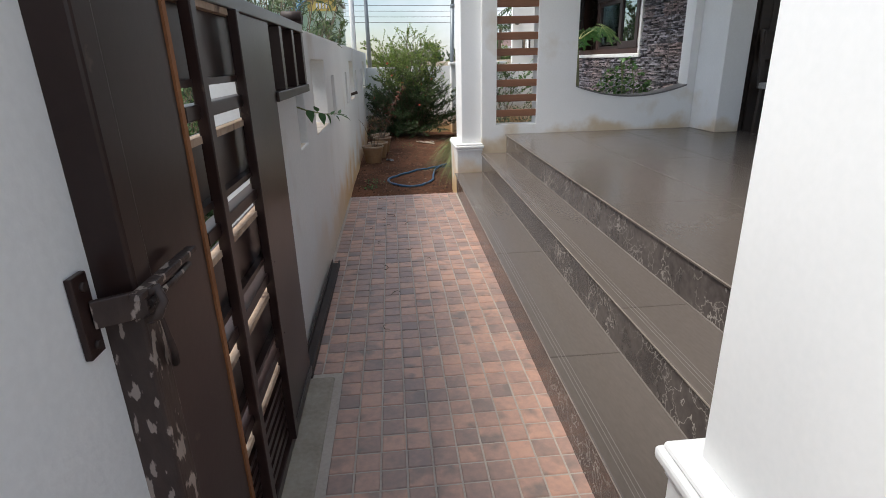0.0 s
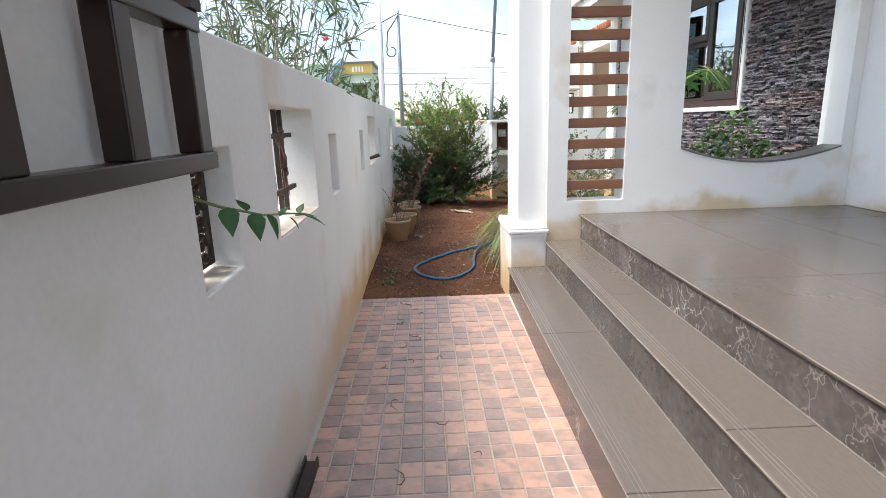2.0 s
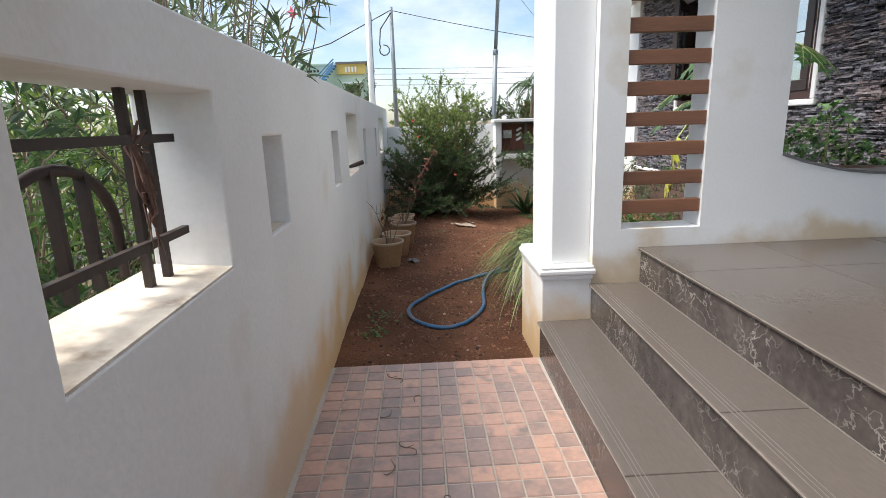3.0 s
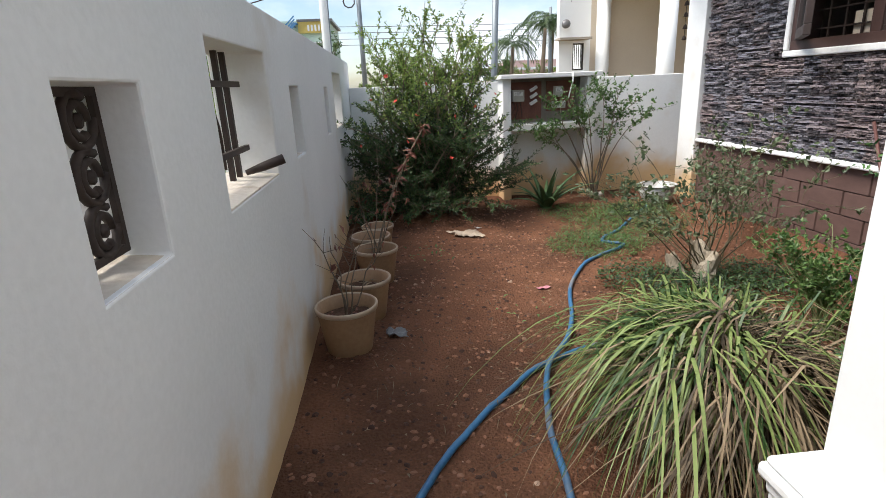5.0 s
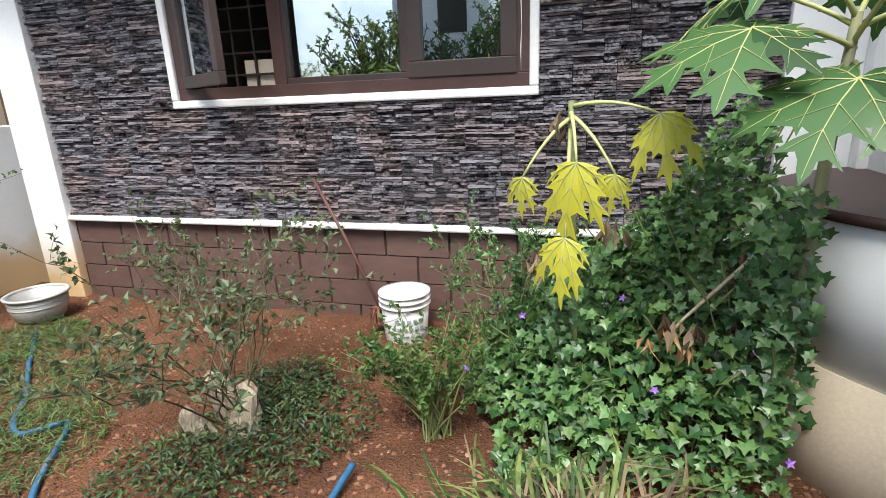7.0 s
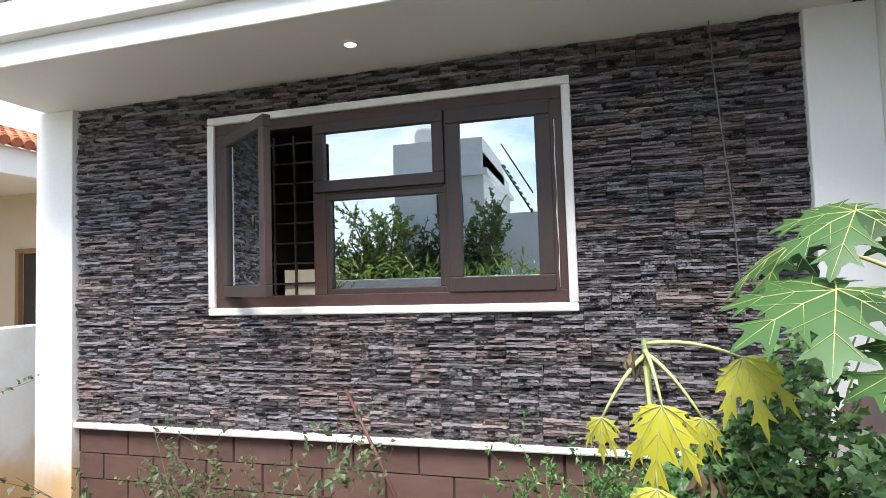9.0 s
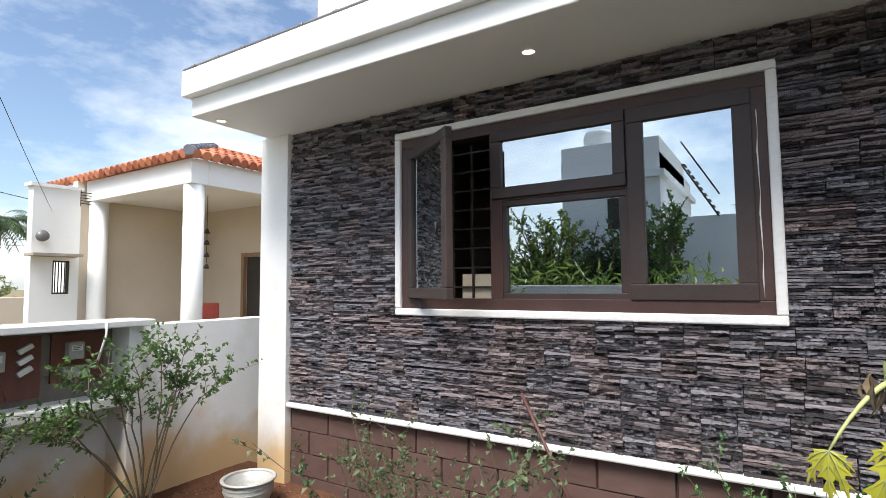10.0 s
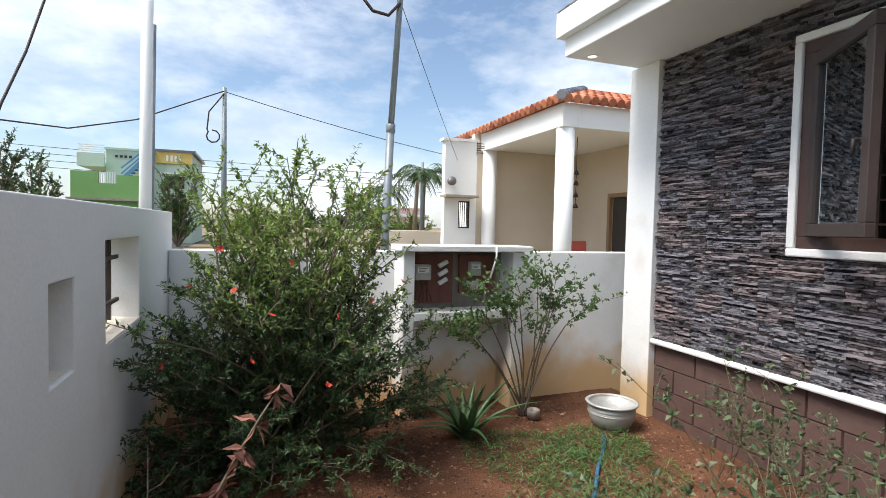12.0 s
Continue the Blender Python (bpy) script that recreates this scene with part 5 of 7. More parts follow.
class Leaves:
    """Collects leaves as plain vertex and face lists."""

    def __init__(self):
        self.v, self.f = [], []

    def add(self, p, d, up, length, width, fold=0.25):
        p, d = Vector(p), Vector(d).normalized()
        s = d.cross(up)
        s = s.normalized() if s.length > 1e-4 else d.orthogonal().normalized()
        n = s.cross(d)
        o = len(self.v)
        m = p + d * length * 0.45
        self.v += [tuple(p), tuple(m + s * width / 2 + n * width * fold), tuple(p + d * length - n * length * 0.12), tuple(m - s * width / 2 + n * width * fold), tuple(m)]
        self.f += [(o, o + 4, o + 1), (o + 4, o + 2, o + 1), (o, o + 3, o + 4), (o + 3, o + 2, o + 4)]

    def lobed(self, p, d, up, size):
        """A five-lobed ivy leaf."""
        p, d = Vector(p), Vector(d).normalized()
        s = d.cross(up)
        s = s.normalized() if s.length > 1e-4 else d.orthogonal().normalized()
        n = s.cross(d)
        shape = ((0, 0), (0.42, -0.08), (0.34, 0.26), (0.62, 0.42), (0.26, 0.60), (0, 1.0), (-0.26, 0.60), (-0.62, 0.42), (-0.34, 0.26), (-0.42, -0.08))
        o = len(self.v)
        self.v += [tuple(p + size * (a * s + b * d + (abs(a) * 0.25 - b * b * 0.15) * n)) for a, b in shape]
        c = len(self.v)
        self.v.append(tuple(p + size * 0.35 * d))
        k = len(shape)
        self.f += [(c, o + i, o + (i + 1) % k) for i in range(k)]

    def strip(self, pts, width, up=Vector((0, 0, 1))):
        """A grass blade along points."""
        o = len(self.v)
        last = len(pts) - 1
        for i, p in enumerate(pts):
            d = (pts[min(i + 1, last)] - pts[max(i - 1, 0)]).normalized()
            s = d.cross(up)
            s = s.normalized() if s.length > 1e-3 else Vector((1, 0, 0))
            w = width * (0.55 + 0.45 * min(1, 3 * i / last)) * (1 - (i / last) ** 3) + 0.0006
            self.v += [tuple(p - s * w / 2), tuple(p + s * w / 2)]
        for i in range(last):
            a = o + 2 * i
            self.f.append((a, a + 1, a + 3, a + 2))

    def put(self, name, m, parent, label="", smooth=False):
        me = bpy.data.meshes.new(name)
        me.from_pydata(self.v, [], self.f)
        me.materials.append(m)
        if smooth:
            me.polygons.foreach_set("use_smooth", [True] * len(me.polygons))
        ob = new(name, me)
        ob.parent = parent
        if label:
            ob["label"] = label
        ob["kind"] = "stuff"
        return ob


def rvec(r, z0=-1.0, z1=1.0):
    a, z = r.uniform(0, 2 * math.pi), r.uniform(z0, z1)
    q = math.sqrt(max(0.0, 1 - z * z))
    return Vector((q * math.cos(a), q * math.sin(a), z))


def curve_pts(a, b, c, n):
    return [a * (1 - t) ** 2 + b * 2 * t * (1 - t) + c * t * t for t in (k / n for k in range(n + 1))]


def shrub(name, label, category, base, ends, twigs, per, leaf, mats, seed, stem_r=0.012, twig=(0.12, 0.30), fork=0.35, bark_m=None, group="", lobed=False, base_r=0.06, light_top=None, crook=0.0, rise=0.18):
    """Stems from the base to the given end points, side twigs, leaves along them."""
    r = random.Random(seed)
    root = thing(name, label, category, group, at=(0, 0, 0))
    base = Vector(base)
    sb, leaves, tops = B(), Leaves(), Leaves()
    for e in ends:
        e = Vector(e)
        st = base + Vector((r.uniform(-1, 1), r.uniform(-1, 1), 0)) * base_r
        mid = st.lerp(e, 0.5) + Vector((r.uniform(-.08, .08), r.uniform(-.08, .08), rise * (e - st).length))
        pts = curve_pts(st, mid, e, 8)
        if crook:
            pts = [p + rvec(r) * crook * (k / 8) for k, p in enumerate(pts)]
        tube(sb, pts, [stem_r * (1 - 0.8 * k / 8) for k in range(9)], 5, False)
        for _ in range(twigs):
            t = r.uniform(fork, 1.0)
            i = min(7, int(t * 8))
            p = pts[i].lerp(pts[i + 1], t * 8 - i)
            along = (pts[i + 1] - pts[i]).normalized()
            d = (rvec(r, -0.3, 0.7) + along * 0.9).normalized()
            q = p + d * r.uniform(*twig)
            bend = p.lerp(q, 0.5) + Vector((0, 0, r.uniform(-.02, .03)))
            tp = curve_pts(p, bend, q - Vector((0, 0, 0.02)), 3)
            tube(sb, tp, [stem_r * 0.3, stem_r * 0.25, stem_r * 0.2, stem_r * 0.12], 3, False)
            for _ in range(per):
                s = r.uniform(0.1, 1.0)
                lp = p.lerp(q, s) + rvec(r) * 0.006
                ld = (rvec(r) + d * 0.6).normalized()
                size = leaf[0] * r.uniform(0.6, 1.2)
                # leaves above light_top, blurred by 0.3 m, take the second material
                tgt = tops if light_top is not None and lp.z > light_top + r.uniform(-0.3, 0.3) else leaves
                if lobed:
                    tgt.lobed(lp, ld, rvec(r, 0.3, 1.0), size)
                else:
                    tgt.add(lp, ld, rvec(r, 0.2, 1.0), size, leaf[1] * r.uniform(0.7, 1.2))
    part("branch", sb, bark_m or bark, root)["kind"] = "stuff"
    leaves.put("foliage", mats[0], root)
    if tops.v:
        tops.put("young_foliage", mats[1], root, "lighter upper leaves")
    return root


def blooms(root, spots, size, m, seed, name="flower", petals=6):
    r = random.Random(seed)
    for s in spots:
        lv = Leaves()
        ax = rvec(r, 0.0, 1.0)
        side = ax.orthogonal().normalized()
        for k in range(petals):
            d = Matrix.Rotation(2 * math.pi * k / petals, 3, ax) @ side + ax * 0.5
            lv.add(s, d, ax, size * r.uniform(0.8, 1.2), size * 0.6)
        ob = lv.put(name, m, root)
        del ob["kind"]


# pomegranate bush in the corner
r = random.Random(21)
ends = []
while len(ends) < 98:
    a, rad, z = r.uniform(0, 6.283), math.sqrt(r.uniform(0.05, 1)), r.uniform(0.0, 1.62)
    sw = 0.72 + 0.42 * math.sin(math.pi * min(1, (z + 0.25) / 1.5))
    x, y = 0.36 + 0.90 * rad * sw * math.cos(a), 10.55 + 0.68 * rad * sw * math.sin(a)
    if -0.46 < x < 1.38 and 9.85 < y < 11.40:
        ends.append((x, y, z))
ends += [(0.37, 10.6, 1.98), (0.30, 10.55, 1.85), (-0.22, 10.65, 1.72), (0.62, 10.6, 1.70), (0.75, 10.5, 1.60), (0.5, 10.7, 1.8), (-0.1, 10.5, 1.62), (1.25, 10.5, 0.6), (1.2, 10.4, 0.3), (0.9, 9.95, 0.1), (0.6, 9.85, 0.05), (0.2, 9.85, 0.1), (1.3, 10.4, 0.4), (1.1, 10.3, 0.55), (0.9, 10.45, 1.35), (0.05, 10.6, 1.7)]
ends += [(-0.40 + r.uniform(-.06, .12), 10.25 + r.uniform(-.4, .3), r.uniform(-0.02, 0.95)) for _ in range(16)]
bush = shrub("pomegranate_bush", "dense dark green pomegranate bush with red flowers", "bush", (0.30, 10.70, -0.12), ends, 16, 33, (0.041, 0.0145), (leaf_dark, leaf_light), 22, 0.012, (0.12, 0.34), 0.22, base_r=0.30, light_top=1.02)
blooms(bush, [(0.02, 10.0, 1.08), (0.10, 9.95, 0.72), (0.55, 10.05, 0.92), (-0.32, 10.05, 0.70), (0.62, 10.0, 0.72), (0.30, 10.1, 1.22), (0.95, 10.15, 1.10), (-0.05, 10.0, 1.30), (0.75, 10.05, 1.0), (0.2, 9.98, 0.95), (0.5, 10.0, 0.55), (-0.2, 10.0, 1.1)], 0.026, petal_red, 5)

# slender tree by the meter box
shrub("sapling", "slender multi-stemmed sapling with round green leaves", "sapling", (2.27, 11.02, -0.13),
      [(1.45, 10.85, 0.78), (1.65, 10.75, 0.95), (1.85, 10.9, 1.0), (2.05, 10.8, 1.08), (2.25, 10.9, 1.12), (2.45, 10.85, 1.05), (2.65, 10.9, 0.95), (2.8, 10.85, 0.80), (1.6, 10.95, 0.62), (2.1, 11.0, 0.85), (2.5, 10.95, 0.78)],
      14, 13, (0.042, 0.025), (leaf_mid,), 31, 0.009, (0.10, 0.30), 0.5, base_r=0.035, crook=0.035, rise=0.32)
tin = thing("tin_can", "small rusty tin can at the foot of the sapling", "can")
bm = B()
lathe(bm, [(0.001, -0.13), (0.05, -0.13), (0.055, -0.06), (0.05, -0.055), (0.046, -0.09)], 2.30, 10.90, 16)
part("can", bm, surface("dull_tin", (0.25, 0.22, 0.18), (0.42, 0.38, 0.32), 8, 60, 0.5, metal=0.5), tin)

# twiggy rose bush round the stump
r = random.Random(41)
ends = [(1.98 + 1.10 * math.cos(a) * q, 8.50 + 1.05 * math.sin(a) * q, 0.20 + 0.75 * (1 - 0.45 * q) * r.uniform(0.45, 1.0)) for a, q in ((r.uniform(0, 6.28), r.uniform(0.35, 1.0)) for _ in range(19))]
ends += [(2.15, 7.95, 0.98), (2.4, 8.9, 0.85), (1.7, 9.1, 0.75), (2.5, 9.3, 0.7), (1.45, 8.75, 0.45), (1.35, 8.9, 0.3)]
ends = [(x, y, z) for x, y, z in ends if x < 3.15]
shrub("rose_bush", "sparse twiggy rose bush with few grey green leaves", "bush", (2.08, 8.40, -0.14), ends, 8, 7, (0.042, 0.026), (leaf_grey,), 42, 0.0052, (0.10, 0.36), 0.3, bark_m=twig_dark, base_r=0.12, crook=0.09)
r = random.Random(43)
ends = [(2.9 + r.uniform(-.22, .22), y + r.uniform(-.3, .3), r.uniform(0.12, 0.55)) for y in (8.7, 9.0, 9.4, 9.75) for _ in range(3)]
for k, y0 in enumerate((8.9, 9.5)):
    shrub("weed_shrub", "thin straggling weed with small pale leaves", "weed", (2.88, y0, -0.14), [e for e in ends if abs(e[1] - y0) < 0.42], 7, 9, (0.025, 0.015), (leaf_grey,), 44 + k, 0.0032, (0.08, 0.25), 0.3, bark_m=twig_dark, base_r=0.2, crook=0.06, group="weeds along the plinth")


# low weeds on the soil
def ground_cover(name, label, spots, size, m, seed, count, h=0.06, narrow=0.5):
    r = random.Random(seed)
    lv = Leaves()
    for _ in range(count):
        cx, cy, rad = r.choice(spots)
        a, q = r.uniform(0, 6.283), rad * math.sqrt(r.random())
        x, y = cx + q * math.cos(a), cy + q * math.sin(a)
        if not (-0.47 < x < 3.2 and 5.35 < y < 11.3):
            continue
        p = Vector((x, y, soil_z(x, y) + r.uniform(0.0, h)))
        lv.add(p, rvec(r, -0.1, 0.8), Vector((0, 0, 1)), size * r.uniform(0.6, 1.3), size * narrow)
    ob = lv.put(name, m, None)
    return tagged(ob, label, "weeds", kind="stuff")


ground_cover("low_weeds", "dark low weeds on the soil round the stump", [(1.9, 8.15, 0.40), (2.1, 8.0, 0.35), (1.6, 8.35, 0.3), (2.35, 8.25, 0.25)], 0.034, leaf_dark, 51, 3000, 0.07)
ground_cover("grass_patch", "thin dry green grass patch on the soil", [(1.9, 9.5, 0.5), (1.6, 9.2, 0.4), (2.3, 9.9, 0.5), (1.9, 10.3, 0.45), (2.5, 10.3, 0.35)], 0.06, leaf_mid, 52, 6000, 0.035, 0.12)
ground_cover("straw_litter", "scattered straw and dry grass on the soil", [(1.45, 9.1, 0.35), (1.1, 6.6, 0.75), (1.8, 9.5, 0.6), (0.4, 7.6, 0.9), (2.5, 7.0, 0.8), (0.3, 5.9, 0.5)], 0.06, straw, 53, 1500, 0.008, 0.06)
ground_cover("sprouts", "small green sprouts in the soil", [(0.75, 7.9, 0.3), (-0.25, 6.0, 0.12), (-0.3, 5.75, 0.08), (1.0, 7.6, 0.25), (0.2, 9.0, 0.2)], 0.035, leaf_mid, 54, 140, 0.03)

# ivy-like creeper heap by the porch wall
r = random.Random(61)
cr = thing("creeper_heap", "heap of leafy green creeper with violet flowers", "creeper")
lv, lv2, sb = Leaves(), Leaves(), B()


def heap_z(x, y):
    u, w = (x - 2.65) / 0.75, (y - 6.35) / 0.95
    d = u * u * (1.0 if u < 0 else 0.25) + w * w
    return max(0.0, 1 - d) ** 0.6 * 0.62 + 0.30 * math.exp(-((x - 3.0) / 0.35) ** 2 - ((y - 6.1) / 0.45) ** 2) + 0.42 * math.exp(-((x - 2.65) / 0.45) ** 2 - ((y - 6.15) / 0.30) ** 2) + 0.34 * math.exp(-((x - 2.6) / 0.5) ** 2 - ((y - 6.02) / 0.20) ** 2) + 0.12 * noise.noise((x * 2.3, y * 2.3, 4.0))


n_done = 0
while n_done < 6600:
    x, y = r.uniform(1.75, 3.26), r.uniform(6.06, 7.55)
    h = heap_z(x, y)
    if h < 0.05:
        continue
    z = -0.12 + h * (1 - 0.5 * r.random() ** 1.6) + r.uniform(-0.05, 0.07) + 0.10 * noise.noise((x * 6, y * 6, 1.0))
    d = Vector((r.uniform(-1.2, 0.5), r.uniform(-0.5, 1.0), r.uniform(-0.9, 0.25)))
    (lv if r.random() < 0.72 else lv2).lobed((x, y, z), d, Vector((r.uniform(-.7, .2), r.uniform(-.3, .6), 0.8)), r.uniform(0.028, 0.058))
    n_done += 1
for k in range(420):
    z = r.uniform(0.1, 0.98)
    a, q = r.uniform(0, 6.283), r.uniform(0.02, 0.17 - 0.07 * z)
    lv.lobed((2.15 + q * math.cos(a), 6.10 + q * math.sin(a), z), Vector((r.uniform(-1, .4), r.uniform(-.4, 1.0), -0.6)), Vector((-.6, .3, .6)), r.uniform(0.03, 0.06))
for k in range(300):
    z = r.uniform(0.0, 0.72)
    a, q = r.uniform(0, 6.283), r.uniform(0.02, 0.20 - 0.12 * z)
    lv.lobed((2.24 + q * math.cos(a), 6.79 + q * math.sin(a), z), Vector((r.uniform(-1, .4), r.uniform(-.6, .9), -0.6)), Vector((-.6, .3, .6)), r.uniform(0.028, 0.052))
for k in range(60):
    x, y = r.uniform(2.0, 3.15), r.uniform(6.08, 7.3)
    h = heap_z(x, y)
    tube(sb, curve_pts(Vector((x, y, -0.15)), Vector((x, y, h * 0.6)), Vector((x - r.uniform(0, .25), y + r.uniform(-.2, .3), h * 0.9)), 4), 0.004, 4, False)
part("vine", sb, green_stem, cr)
lv.put("foliage", leaf_ivy, cr)
lv2.put("lighter_foliage", leaf_mid, cr)
blooms(cr, [(2.05, 7.2, 0.25), (2.25, 7.0, 0.42), (1.95, 6.5, 0.30), (1.85, 6.1, 0.15), (2.5, 7.15, 0.35), (2.0, 6.2, 0.45), (2.1, 7.4, 0.12), (2.3, 6.6, 0.5)], 0.020, petal_violet, 62, petals=5)
r = random.Random(63)
shrub("bushy_weed", "tall bushy green weed with fine leaves", "weed", (2.6, 7.1, -0.14), [(2.4 + r.uniform(-.35, .45), 7.1 + r.uniform(-.35, .35), r.uniform(0.3, 0.85)) for _ in range(20)], 7, 13, (0.032, 0.016), (leaf_ivy,), 64, 0.005, (0.07, 0.18), 0.3, bark_m=green_stem)
shrub("bushy_weed", "tall bushy green weed with fine leaves", "weed", (2.12, 7.35, -0.14), [(2.2 + r.uniform(-.35, .4), 7.4 + r.uniform(-.35, .3), r.uniform(0.1, 0.5)) for _ in range(30)], 7, 12, (0.032, 0.017), (leaf_mid,), 65, 0.005, (0.07, 0.16), 0.3, bark_m=green_stem)


# lemongrass clump
def lemongrass():
    r = random.Random(71)
    root = thing("lemongrass_clump", "large drooping lemongrass clump, half green half dry straw", "grass clump")
    green, dry = Leaves(), Leaves()
    c = Vector((1.12, 6.72, -0.12))
    for k in range(1400):
        a = r.uniform(0, 2 * math.pi)
        out = Vector((math.cos(a), math.sin(a), 0))
        st = c + out * r.uniform(0.0, 0.20) + Vector((r.uniform(-.05, .05), r.uniform(-.05, .05), 0.0))
        is_dry = r.random() < (0.90 if -0.77 * out.x + 0.64 * out.y < 0.28 else 0.20)
        reach, top = r.uniform(0.15, 0.42), r.uniform(0.28, 0.52)
        if is_dry:
            reach, top = r.uniform(0.16, 0.55), r.uniform(0.22, 0.50)
        tw = Vector((-out.y, out.x, 0)) * r.gauss(0, 0.34)
        p1 = st + out * reach * 0.12 + Vector((0, 0, top * 1.35))
        p2 = st + out * reach * 0.75 + tw * 0.6 + Vector((0, 0, top * (1.15 if not is_dry else 0.95)))
        drop = r.choice((r.uniform(-0.04, 0.05), r.uniform(0.0, 0.25))) if not is_dry else r.uniform(-0.02, 0.10)
        p3 = st + out * reach * (1.16 if not is_dry else 1.0) + tw + Vector((0, 0, max(0.012, drop)))
        pts = [st * (1 - t) ** 3 + p1 * 3 * t * (1 - t) ** 2 + p2 * 3 * t * t * (1 - t) + p3 * t ** 3 for t in (i / 9 for i in range(10))]
        tgt = dry if is_dry else green
        if k < 300:
            tgt = Leaves()
        tgt.strip(pts, r.uniform(0.006, 0.0155) if not is_dry else r.uniform(0.0045, 0.0105))
        if k < 300:
            del tgt.put("blade", straw if is_dry else blade_green, root)["kind"]
    # added mound, coloured dark for the shade in the gaps between blades
    bm = B()
    lathe(bm, [(0.20, -0.13), (0.22, 0.02), (0.18, 0.12), (0.10, 0.19), (0.01, 0.21)], c.x, c.y, 18)
    for v in bm.verts:
        v.co += rvec(r) * 0.02
    part("shade_core", bm, clump_shade, root, "heart of the clump with shade put into its colour")
    thatch = Leaves()
    for k in range(900):
        a = r.gauss(-0.95, 0.85)
        out = Vector((math.cos(a), math.sin(a), 0))
        st = c + out * r.uniform(0.05, 0.22) + Vector((0, 0, r.uniform(0.18, 0.40)))
        q = r.uniform(0.08, 0.30)
        side = Vector((-out.y, out.x, 0)) * r.gauss(0, 0.10)
        thatch.strip([st, st + out * q * 0.45 + Vector((0, 0, 0.03)), st + out * q * 0.85 + side * 0.5 - Vector((0, 0, 0.12)), st + out * q + side - Vector((0, 0, r.uniform(0.2, 0.42)))], r.uniform(0.004, 0.010))
    thatch.put("thatch", thatch_straw, root, "matted grey brown dead blades")
    for k in range(90):
        a = r.uniform(0, 2 * math.pi)
        out = Vector((math.cos(a), math.sin(a), 0))
        st = c + out * r.uniform(0.02, 0.2)
        h, q = r.uniform(0.34, 0.56), r.uniform(0.10, 0.34)
        k1 = st + out * q + Vector((0, 0, h))
        fold = Vector((r.uniform(-1, 1), r.uniform(-1, 1), r.uniform(-0.9, -0.1))) * r.uniform(0.08, 0.24) + out * 0.08
        pts = [st, st.lerp(k1, 0.4) + Vector((0, 0, 0.05)), st.lerp(k1, 0.75) + Vector((0, 0, 0.04)), k1, k1 + fold * 0.4, k1 + fold]
        (green if r.random() < 0.75 and out.y > -0.3 else dry).strip(pts, r.uniform(0.006, 0.013))
    for k in range(420):
        a, b = r.uniform(0, 2 * math.pi), r.uniform(-1.3, 1.3)
        if 3.9 < a < 6.4 and r.random() < 0.8:
            continue
        out, go = Vector((math.cos(a), math.sin(a), 0)), Vector((math.cos(a + b), math.sin(a + b), 0))
        st = c - out * r.uniform(0.0, 0.16) + Vector((0, 0, r.uniform(0.15, 0.30)))
        L, h = r.uniform(0.25, 0.55), r.uniform(0.16, 0.30)
        p1, p2 = st + out * L * 0.25 + Vector((0, 0, h * 1.2)), st + out * L * 0.4 + go * L * 0.35 + Vector((0, 0, h))
        p3 = st + out * L * 0.45 + go * L * 0.75 + Vector((0, 0, r.uniform(-0.12, 0.12)))
        pts = [st * (1 - t) ** 3 + p1 * 3 * t * (1 - t) ** 2 + p2 * 3 * t * t * (1 - t) + p3 * t ** 3 for t in (i / 8 for i in range(9))]
        (green if r.random() < 0.68 else dry).strip(pts, r.uniform(0.006, 0.014))
    green.put("green_tuft", blade_green, root, "long green blades")
    dry.put("dry_tuft", straw, root, "withered straw coloured blades")


lemongrass()


